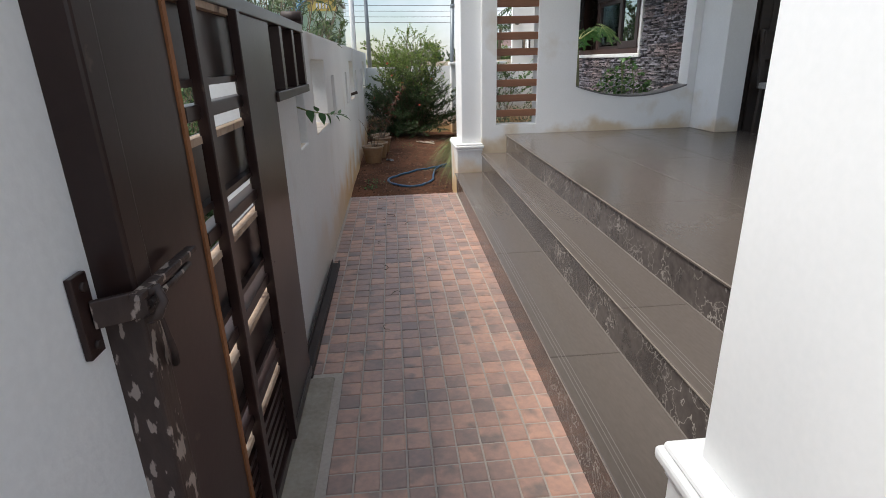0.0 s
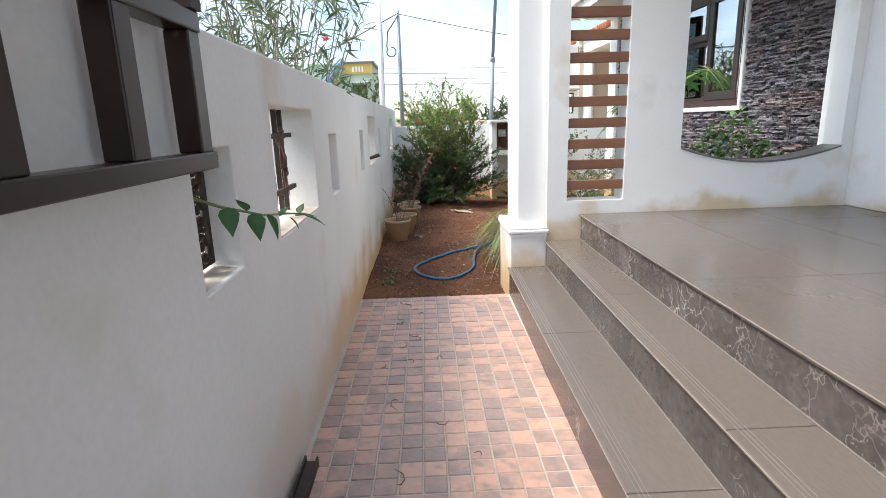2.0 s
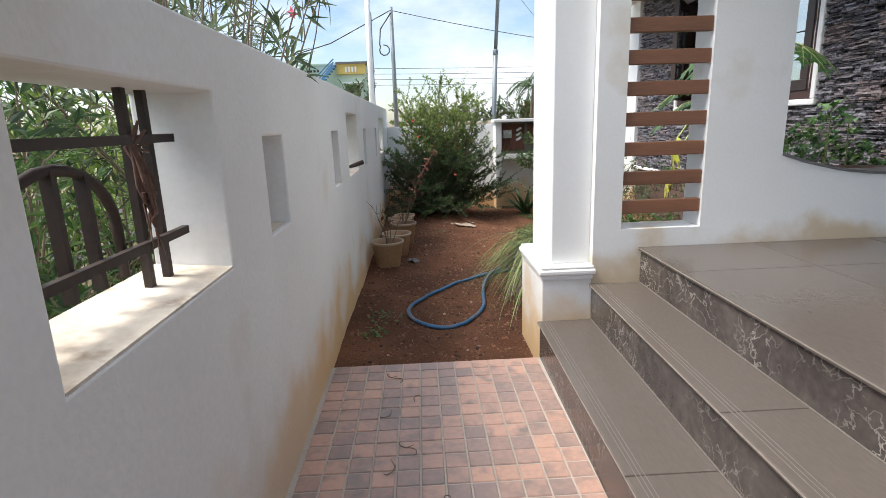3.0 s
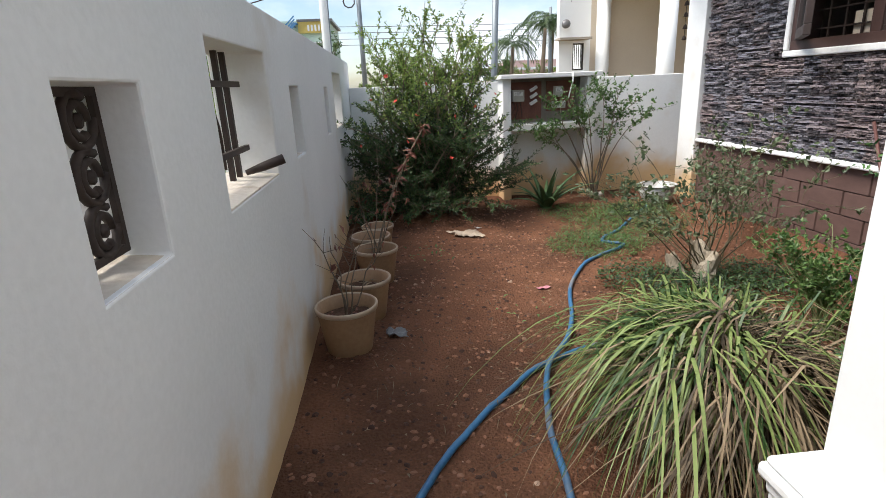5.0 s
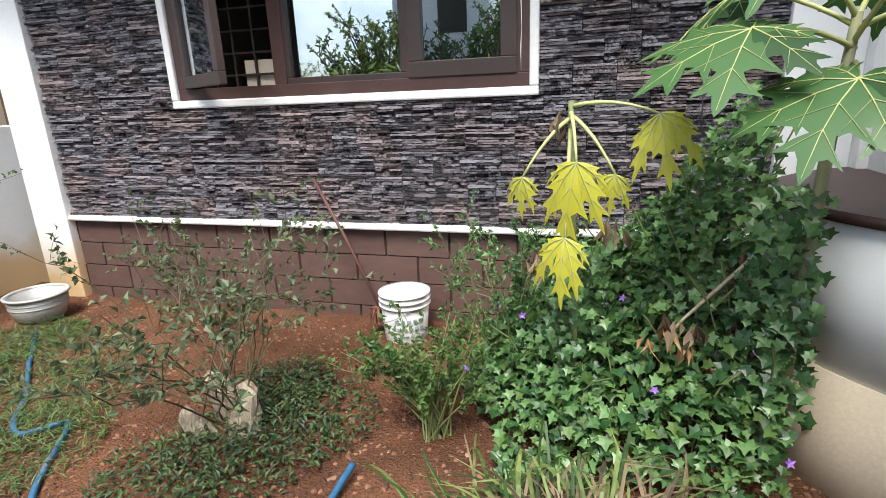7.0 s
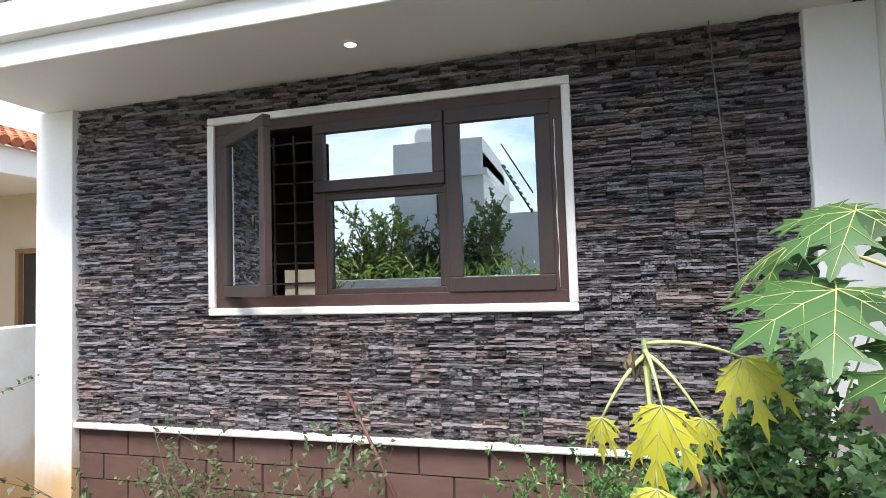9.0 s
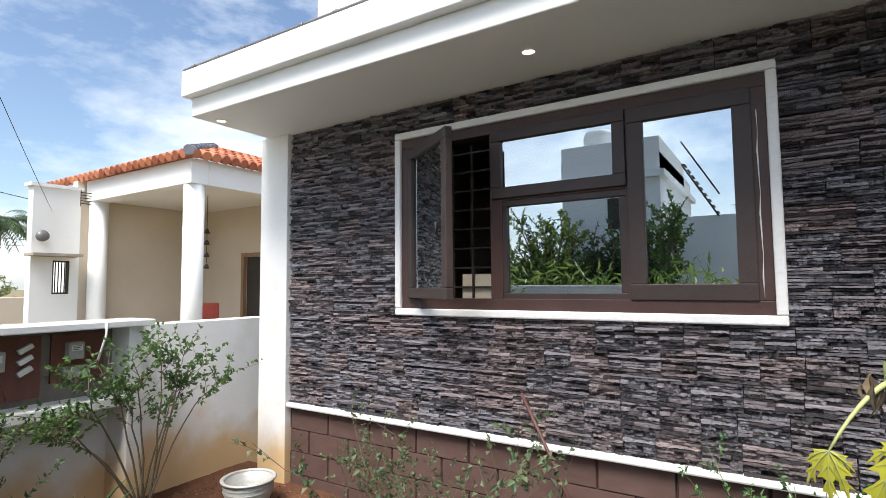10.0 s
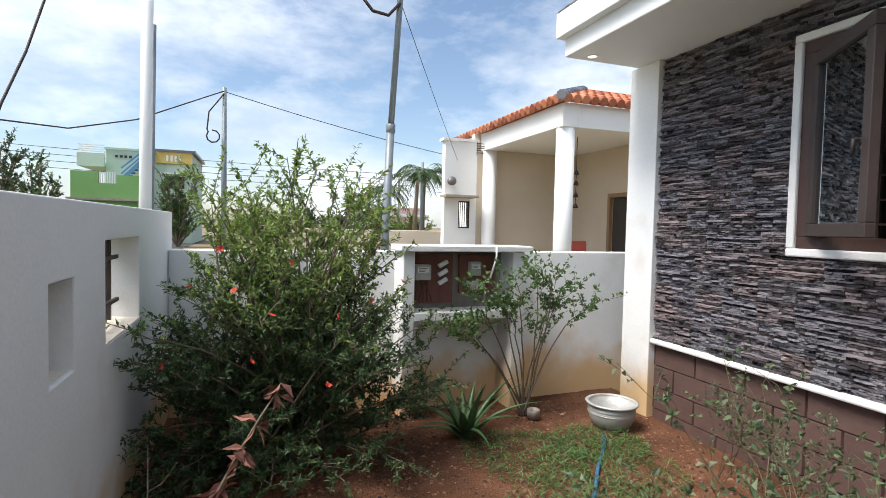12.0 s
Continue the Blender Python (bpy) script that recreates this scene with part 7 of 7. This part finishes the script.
for i in range(len(track) - 1):
    p0, p1, p2, p3 = (Vector(track[max(0, min(len(track) - 1, j))]) for j in (i - 1, i, i + 1, i + 2))
    for k in range(6):
        t = k / 6
        fine.append(0.5 * (2 * p1 + (p2 - p0) * t + (2 * p0 - 5 * p1 + 4 * p2 - p3) * t * t + (3 * p1 - p0 - 3 * p2 + p3) * t ** 3))
bm = B()
tube(bm, [(p.x, p.y, soil_z(p.x, p.y) + 0.013 + (0.05 * max(0.0, 1 - (p - Vector((1.80, 7.61))).length / 0.3) if i < 20 else 0.0) + (0.022 if 14 * 6 < i < 17 * 6 else 0.0)) for i, p in enumerate(fine)], 0.0135, 10)
tagged(link("garden_hose", bm, hose_blue), "dusty blue garden hose curled over the red soil", "hose")

# ---- bucket, mop stick, basin ----
white_plastic = surface("white_plastic", (0.60, 0.61, 0.60), (0.74, 0.75, 0.74), 4, 60, 0.4, 0.05, stain=(0.45, 0.38, 0.30), stain_scale=4, stain_at=(0.6, 0.75))
bk = thing("bucket", "dirty white plastic paint bucket standing by the plinth", "bucket")
bx, by = 3.08, 7.84
bz = soil_z(bx, by) - 0.005
bm = B()
lathe(bm, [(0.001, bz), (0.128, bz), (0.133, bz + 0.01), (0.156, bz + 0.315), (0.149, bz + 0.315), (0.131, bz + 0.03), (0.001, bz + 0.03)], bx, by, 32)
part("shell", bm, white_plastic, bk)
for z in (0.235, 0.27, 0.305):
    bm = B()
    lathe(bm, [(0.151, bz + z), (0.163, bz + z + 0.002), (0.163, bz + z + 0.012), (0.152, bz + z + 0.014)], bx, by, 32)
    part("rim_ring", bm, white_plastic, bk)
for k in range(3):
    bm = B()
    for j in range(5):
        a = radians(175 + 14 * j + 4 * k)
        rr_ = 0.1525 - 0.004 * k
        p, q = Vector((bx + rr_ * math.cos(a), by + rr_ * math.sin(a), bz + 0.165 - 0.05 * k)), Vector((bx + rr_ * math.cos(a + 0.17), by + rr_ * math.sin(a + 0.17), bz + 0.165 - 0.05 * k))
        obox(bm, p, q, 0.004, 0.022 - 0.005 * k)
    part("print_bar", bm, surface("faded_blue_print", (0.22, 0.27, 0.33), (0.36, 0.41, 0.46), 9, 60, 0.6), bk, "faded blue print")
bm = B()
tube(bm, [(bx + 0.164 * math.cos(t), by + 0.164 * math.sin(t), bz + 0.24 - 0.10 * abs(math.sin(t - 0.5))) for t in (3.6416 - 3.1416 * k / 12 for k in range(13))], 0.003, 5)
part("bail", bm, steel, bk)
maroon = surface("maroon_stick", (0.07, 0.028, 0.024), (0.12, 0.05, 0.042), 6, 60, 0.6, 0.2)
mop = thing("mop", "old mop with maroon stick leaning on the slate wall", "mop")
bm = B()
tube(bm, [(3.08, 8.00, 0.02), (3.19, 8.26, 0.45), (3.275, 8.50, 0.83)], 0.011, 8)
part("stick", bm, maroon, mop)
lv, r = Leaves(), random.Random(12)
for _ in range(70):
    a = rvec(r, -1, 0.3)
    st = Vector((3.06, 8.02, 0.04))
    lv.strip([st, st + a * 0.04, st + a * 0.07 + Vector((0, 0, -0.05))], 0.014)
lv.put("mop_head", leaf_dead, mop, "dark frayed mop head")

alu = surface("dull_aluminium", (0.42, 0.42, 0.40), (0.55, 0.55, 0.53), 4, 60, 0.5, 0.15, metal=0.3, stain=(0.35, 0.25, 0.18), stain_scale=3, stain_at=(0.58, 0.75))
basin = thing("basin", "dull aluminium basin standing on the soil", "basin")
sx_, sy_ = 2.83, 10.58
sz_ = soil_z(sx_, sy_) - 0.004
bm = B()
lathe(bm, [(0.001, sz_), (0.11, sz_), (0.155, sz_ + 0.035), (0.182, sz_ + 0.11), (0.186, sz_ + 0.195), (0.179, sz_ + 0.195), (0.172, sz_ + 0.11), (0.11, sz_ + 0.02), (0.001, sz_ + 0.012)], sx_, sy_, 36)
part("bowl", bm, alu, basin)
bm = B()
lathe(bm, [(0.184, sz_ + 0.190), (0.203, sz_ + 0.193), (0.207, sz_ + 0.204), (0.196, sz_ + 0.210), (0.178, sz_ + 0.206), (0.178, sz_ + 0.195)], sx_, sy_, 36)
part("rolled_rim", bm, alu, basin)
for z in (0.12, 0.15):
    bm = B()
    lathe(bm, [(0.181, sz_ + z), (0.188, sz_ + z + 0.004), (0.184, sz_ + z + 0.010)], sx_, sy_, 36)
    part("bead", bm, alu, basin)

# ---- stump ----
stump_wood = surface("weathered_stump", (0.20, 0.16, 0.11), (0.46, 0.40, 0.31), 5, 40, 0.9, 0.8, 0.01, stretch=(3, 3, 0.7))
st = thing("tree_stump", "split weathered grey tree stump", "stump")
r = random.Random(17)
for x, y, h, rad, lx, ly in ((1.99, 8.27, 0.20, 0.065, 0.05, -0.02), (2.10, 8.40, 0.26, 0.06, -0.05, 0.05), (1.92, 8.42, 0.16, 0.05, -0.05, 0.04)):
    bm = B()
    rings = []
    for j in range(5):
        t = j / 4
        rings.append([bm.verts.new((x + lx * t + rad * (1.25 - 0.45 * t) * (1 + r.uniform(-.22, .22)) * math.cos(6.2832 * k / 11), y + ly * t + rad * (1.25 - 0.45 * t) * (1 + r.uniform(-.22, .22)) * math.sin(6.2832 * k / 11), soil_z(x, y) - 0.02 + h * t + (r.uniform(-.05, .04) if j == 4 else 0))) for k in range(11)])
    for r0, r1 in zip(rings, rings[1:]):
        for k in range(11):
            bm.faces.new((r0[k], r0[(k + 1) % 11], r1[(k + 1) % 11], r1[k]))
    bm.faces.new(rings[-1])
    part("stub", bm, stump_wood, st)


# ---- litter ----
def crumpled(name, label, category, x, y, w, d, m, seed, turn, h=0.03):
    r = random.Random(seed)
    bm = B()
    n = 14
    g = []
    for i in range(n + 1):
        row = []
        for j in range(n + 1):
            u, v = (i / n - 0.5) * w, (j / n - 0.5) * d
            edge = 0.85 + 0.25 * noise.noise((i * 0.35 + seed, j * 0.35, 1.0))
            a = radians(turn)
            px, py = x + edge * (u * math.cos(a) - v * math.sin(a)), y + edge * (u * math.sin(a) + v * math.cos(a))
            row.append(bm.verts.new((px, py, soil_z(px, py) + 0.008 + h * abs(noise.noise((u * 17 + seed, v * 17, 3.0))))))
        g.append(row)
    for i in range(n):
        for j in range(n):
            bm.faces.new((g[i][j], g[i + 1][j], g[i + 1][j + 1], g[i][j + 1])).smooth = True
    ob = link(name, bm, m)
    md = ob.modifiers.new("solid", "SOLIDIFY")
    md.thickness = 0.002
    return tagged(ob, label, category)


rag_cloth = surface("dirty_cream_cloth", (0.33, 0.245, 0.18), (0.54, 0.44, 0.34), 7, 60, 0.9, 0.4, 0.004)
crumpled("rag", "dirty cream rag crumpled on the soil", "rag", 0.58, 9.66, 0.32, 0.22, rag_cloth, 3, 20, 0.05)
crumpled("rag", "dirty white cloth scrap beside the column", "rag", 0.92, 6.28, 0.26, 0.13, rag_cloth, 8, -15, 0.05)
crumpled("wrapper", "small pink foil wrapper on the soil", "wrapper", 0.91, 8.31, 0.11, 0.045, surface("pink_foil", (0.40, 0.10, 0.14), (0.55, 0.25, 0.28), 9, 60, 0.35), 5, 15, 0.015)
crumpled("plastic_scrap", "small clear plastic scrap on the soil", "scrap", 0.72, 9.9, 0.07, 0.05, white_plastic, 6, 40, 0.02)
crumpled("plastic_scrap", "torn grey plastic scrap beside a pot", "scrap", -0.08, 7.62, 0.12, 0.10, granite, 7, 10, 0.04)


def stones(name, label, count, seed, area, lo, hi, m, zoff=0.0, zfun=None):
    r = random.Random(seed)
    vv, ff = [], []
    base = [Vector(p) for p in ((1, 0, 0), (0, 1, 0), (-1, 0, 0), (0, -1, 0), (0.5, 0.5, 0.6), (-0.5, 0.5, 0.55), (-0.5, -0.5, 0.6), (0.5, -0.5, 0.5), (0, 0, 0.85))]
    faces = ((0, 1, 4), (1, 5, 4), (1, 2, 5), (2, 6, 5), (2, 3, 6), (3, 7, 6), (3, 0, 7), (0, 4, 7), (4, 5, 8), (5, 6, 8), (6, 7, 8), (7, 4, 8))
    for _ in range(count):
        x, y = r.uniform(area[0], area[2]), r.uniform(area[1], area[3])
        if (x - 2.80) ** 2 + (y - 10.52) ** 2 < 0.06 or (x - 3.10) ** 2 + (y - 7.88) ** 2 < 0.03:
            continue
        s = lo + (hi - lo) * r.random() ** 3
        a = r.uniform(0, 6.28)
        o = len(vv)
        for b in base:
            q = Vector((b.x * r.uniform(0.7, 1.2), b.y * r.uniform(0.5, 1.0), b.z * r.uniform(0.5, 0.9))) * s
            vv.append((x + q.x * math.cos(a) - q.y * math.sin(a), y + q.x * math.sin(a) + q.y * math.cos(a), soil_z(x, y) - 0.002 + q.z))
        ff += [tuple(i + o for i in f) for f in faces]
    me = bpy.data.meshes.new(name)
    me.from_pydata(vv, [], ff)
    me.materials.append(m)
    return tagged(new(name, me), label, "stones", kind="stuff")


clod = surface("soil_clod", (0.055, 0.025, 0.015), (0.255, 0.122, 0.072), 9, 60, 0.95, 0.5, spread=0.7, island=True)
pebble = surface("pale_pebble", (0.22, 0.13, 0.085), (0.42, 0.29, 0.205), 9, 60, 0.85, 0.4, spread=0.7, island=True)
stones("soil_clods", "loose red soil clods", 26000, 1, (-0.47, 5.32, 3.25, 11.35), 0.003, 0.019, clod)
stones("pebbles", "pale pebbles strewn on the soil", 260, 2, (-0.45, 5.34, 3.2, 11.3), 0.003, 0.021, pebble)
r = random.Random(77)
lv = Leaves()
for _ in range(420):
    x, y = r.uniform(-0.45, 2.4), r.uniform(5.35, 10.8)
    lv.add((x, y, soil_z(x, y) + 0.006), Vector((r.uniform(-1, 1), r.uniform(-1, 1), r.uniform(0, .15))), Vector((0, 0, 1)), r.uniform(0.012, 0.035), r.uniform(0.004, 0.012))
tagged(lv.put("leaf_litter", straw, None), "small dry leaves scattered on the soil", "leaf litter", kind="stuff")
# curled dry pods on the paving
for k, (x, y, s) in enumerate(((-0.12, 5.05, 0.05), (-0.02, 4.9, 0.05), (-0.10, 4.55, 0.06), (-0.16, 4.35, 0.07), (-0.08, 4.15, 0.05), (-0.14, 3.75, 0.07), (0.04, 3.55, 0.05), (-0.12, 3.15, 0.07), (-0.02, 2.75, 0.06),
                               (-0.10, 2.35, 0.05), (-0.2, 4.75, 0.06), (-0.05, 4.45, 0.05), (0.08, 4.2, 0.04), (-0.18, 5.15, 0.05), (-0.25, 4.1, 0.04), (0.2, 3.3, 0.03))):
    bm = B()
    a = 1.7 * k
    s *= 0.6
    tube(bm, [(x + s * t * math.cos(a + 1.5 * t), y + s * t * math.sin(a + 1.5 * t) * 1.3, 0.006 + 0.006 * (t % 1)) for t in (0, 0.4, 0.8, 1.2, 1.6)], [0.0012, 0.0025, 0.002, 0.0025, 0.001], 5)
    tagged(link("dry_pod", bm, bark), "curled dry seed pod lying on the tiles", "seed pod", "dry pods on the paving")
# thin cable down the slate wall
bm = B()
tube(bm, [(3.27, 6.30, 2.875), (3.275, 6.29, 2.6), (3.28, 6.26, 2.2), (3.275, 6.23, 1.8), (3.28, 6.22, 1.4), (3.275, 6.20, 1.05)], 0.004, 5)
tagged(link("wall_cable", bm, granite), "thin grey cable hanging down the slate wall", "cable")

# blue plastic drum at the back of the porch
drum = thing("water_drum", "blue plastic drum standing on the porch floor", "drum")
bm = B()
lathe(bm, [(0.001, 0.592), (0.125, 0.592), (0.135, 0.602), (0.142, 0.74), (0.138, 0.745), (0.138, 0.755), (0.142, 0.76), (0.140, 0.90), (0.128, 0.90), (0.126, 0.62), (0.001, 0.62)], 4.08, 4.27, 28)
part("shell", bm, surface("blue_plastic", (0.03, 0.12, 0.30), (0.06, 0.20, 0.42), 4, 60, 0.4, 0.05), drum)
bm = B()
lathe(bm, [(0.139, 0.885), (0.150, 0.888), (0.150, 0.904), (0.130, 0.906)], 4.08, 4.27, 28)
part("rim", bm, surface("blue_plastic_rim", (0.04, 0.15, 0.34), (0.07, 0.23, 0.46), 4, 60, 0.4, 0.05), drum)

# flowering pot plant beside the drum
potted = shrub("pot_plant", "leafy pot plant with small white flowers in the porch", "pot plant", (3.97, 4.60, 0.74),
               [(3.97 + 0.16 * math.cos(a), 4.56 + 0.13 * math.sin(a), 0.92 + 0.10 * (k % 3)) for k, a in enumerate(0.7 * j for j in range(9))], 5, 8, (0.05, 0.024), (leaf_dark,), 181, 0.004, (0.05, 0.10), 0.3, bark_m=green_stem, base_r=0.03)
bm = B()
lathe(bm, [(0.001, 0.592), (0.075, 0.592), (0.10, 0.745), (0.092, 0.745), (0.085, 0.72), (0.001, 0.72)], 3.97, 4.60, 20)
part("pot", bm, pot_clay, potted, "small clay pot")
blooms(potted, [(3.86, 4.46, 0.98), (3.99, 4.44, 1.06), (4.06, 4.47, 0.97), (3.92, 4.45, 0.86)], 0.026, white_plastic, 182, petals=5)

# ---- paving tiles ----
def tile_mesh(name, w, d, h, c, m):
    bm = B()
    lo = [bm.verts.new(p) for p in ((-w, -d, 0), (w, -d, 0), (w, d, 0), (-w, d, 0))]
    mi = [bm.verts.new(p) for p in ((-w, -d, h - c), (w, -d, h - c), (w, d, h - c), (-w, d, h - c))]
    hi = [bm.verts.new(p) for p in ((-w + c, -d + c, h), (w - c, -d + c, h), (w - c, d - c, h), (-w + c, d - c, h))]
    for a, b in ((lo, mi), (mi, hi)):
        for k in range(4):
            bm.faces.new((a[k], a[(k + 1) % 4], b[(k + 1) % 4], b[k]))
    bm.faces.new(hi)
    me = bpy.data.meshes.new(name)
    bm.to_mesh(me)
    bm.free()
    me.materials.append(m)
    return me


paving = bpy.data.objects["pavement"]
one = tile_mesh("paving_tile", 0.0420, 0.0420, 0.014, 0.003, terracotta_tile)
prng = random.Random(3)
cells = [(0.5655 - 0.0905 * i, 5.232 - 0.0905 * j) for j in range(79) for i in range(12)]
near = [c for c in cells if 1.35 < c[1] < 3.62 and not (c[0] < -0.32 and c[1] < 1.92)]
rest = [c for c in cells if not (1.35 < c[1] < 3.62) and not (c[0] < -0.32 and 0.5 < c[1] < 1.92)]
for x, y in near:
    ob = new("tile", one)
    ob.parent = paving
    ob.matrix_basis = pose(x + prng.uniform(-.001, .001), y, -0.014 + prng.uniform(-0.0012, 0.001), prng.uniform(-.4, .4), prng.uniform(-.4, .4), prng.uniform(-.5, .5))
tile_rest = surface("terracotta_tile_rest", (0.30, 0.215, 0.19), (0.56, 0.335, 0.25), 3, 45, 0.42, 0.25, 0.002, spread=0.36, island=True, rough_var=0.25,
                    stain=(0.24, 0.19, 0.17), stain_scale=9, stain_at=(0.52, 0.7))
vv, ff = [], []
src_v, src_f = [v.co.copy() for v in one.vertices], [tuple(p.vertices) for p in one.polygons]
for x, y in rest:
    o, dz = len(vv), -0.014 + prng.uniform(-0.0012, 0.001)
    vv += [(v.x + x, v.y + y, v.z + dz) for v in src_v]
    ff += [tuple(i + o for i in f) for f in src_f]
me = bpy.data.meshes.new("paving_tiles")
me.from_pydata(vv, [], ff)
me.materials.append(tile_rest)
ob = new("paving_tiles", me)
ob.parent = paving
tagged(ob, kind="stuff")

# ---- slate cladding panels ----
cladding = tagged(new("slate_cladding"), "dark stacked slate cladding of the garden wall", "cladding", kind="structure")
variants = []
for k in range(16):
    r = random.Random(100 + k)
    bm = B()
    rows = r.choice((8, 9, 9, 10, 11))
    cuts = [0.0]
    for i in range(rows):
        cuts.append(cuts[-1] + r.uniform(0.7, 1.3))
    cuts = [c / cuts[-1] for c in cuts]
    for z0, z1 in zip(cuts, cuts[1:]):
        ys_ = [0.0] + sorted(r.uniform(0.2, 0.8) for _ in range(r.choice((0, 1, 1, 2, 3)))) + [1.0]
        for y0, y1 in zip(ys_, ys_[1:]):
            d0 = r.uniform(0.000, 0.026)
            d1 = d0 + r.uniform(-0.007, 0.007)
            g = 0.014
            n_seg = 9
            pts = [(y0 + (y1 - y0) * s / n_seg) for s in range(n_seg + 1)]
            front, back = [], []
            for i, y in enumerate(pts):
                d = d0 + (d1 - d0) * i / n_seg + r.uniform(-0.0065, 0.0065)
                wob = r.uniform(-0.019, 0.019)
                front.append((bm.verts.new((-d, y, z0 + g + wob)), bm.verts.new((-d + r.uniform(-.002, .003), y, z1 - g - wob * 0.8))))
                back.append((bm.verts.new((0.03, y, z0 + g)), bm.verts.new((0.03, y, z1 - g))))
            for i in range(n_seg):
                bm.faces.new((front[i][0], front[i][1], front[i + 1][1], front[i + 1][0]))
                bm.faces.new((front[i][1], back[i][1], back[i + 1][1], front[i + 1][1]))
                bm.faces.new((back[i][0], front[i][0], front[i + 1][0], back[i + 1][0]))
            bm.faces.new((front[0][0], back[0][0], back[0][1], front[0][1]))
            bm.faces.new((front[-1][1], back[-1][1], back[-1][0], front[-1][0]))
    me = bpy.data.meshes.new("slate_panel")
    bm.to_mesh(me)
    bm.free()
    me.materials.append(slate)
    variants.append(me)
bands = [0.53 + 0.154 * k for k in range(5)] + [1.30 + 0.1533 * k for k in range(9)] + [2.68, 2.87]
bands = sorted(set(round(b, 4) for b in bands))
sr = random.Random(11)
for z0, z1 in zip(bands, bands[1:]):
    segs = [(5.85, 10.70)]
    if z0 > 1.29 and z1 < 2.69:
        segs = [(5.85, WIN[0] + 0.02), (WIN[1] - 0.02, 10.70)]
    for a, b in segs:
        y = a
        while y < b - 0.01:
            w = sr.uniform(0.17, 0.30)
            if b - (y + w) < 0.16:
                w = b - y
            ob = new("slate_panel", sr.choice(variants))
            ob.parent = cladding
            ob.matrix_basis = Matrix.LocRotScale((SX + 0.012 - sr.uniform(0, 0.012), y, z0), Euler((sr.uniform(-.012, .012), 0, sr.uniform(-.03, .03))), (1.0, w - 0.004, z1 - z0))
            y += w

# ---- brown block plinth ----
plinth = tagged(new("block_plinth"), "brown painted block plinth under the slate wall", "plinth", kind="structure")
block = tile_mesh("plinth_block", 0.5, 0.5, 0.016, 0.012, brown_block)
for r in range(4):
    z0 = 0.49 - 0.185 * (r + 1)
    y = 5.85 - (0.22 if r % 2 else 0.0)
    while y < 10.69:
        a, b = max(y, 5.85), min(y + 0.44, 10.695)
        ob = new("block", block)
        ob.parent = plinth
        ob.matrix_basis = Matrix.LocRotScale((SX + 0.030, (a + b) / 2, z0 + 0.0925), Euler((0, radians(-90), 0)), (0.179, b - a - 0.008, 1.4))
        y += 0.44
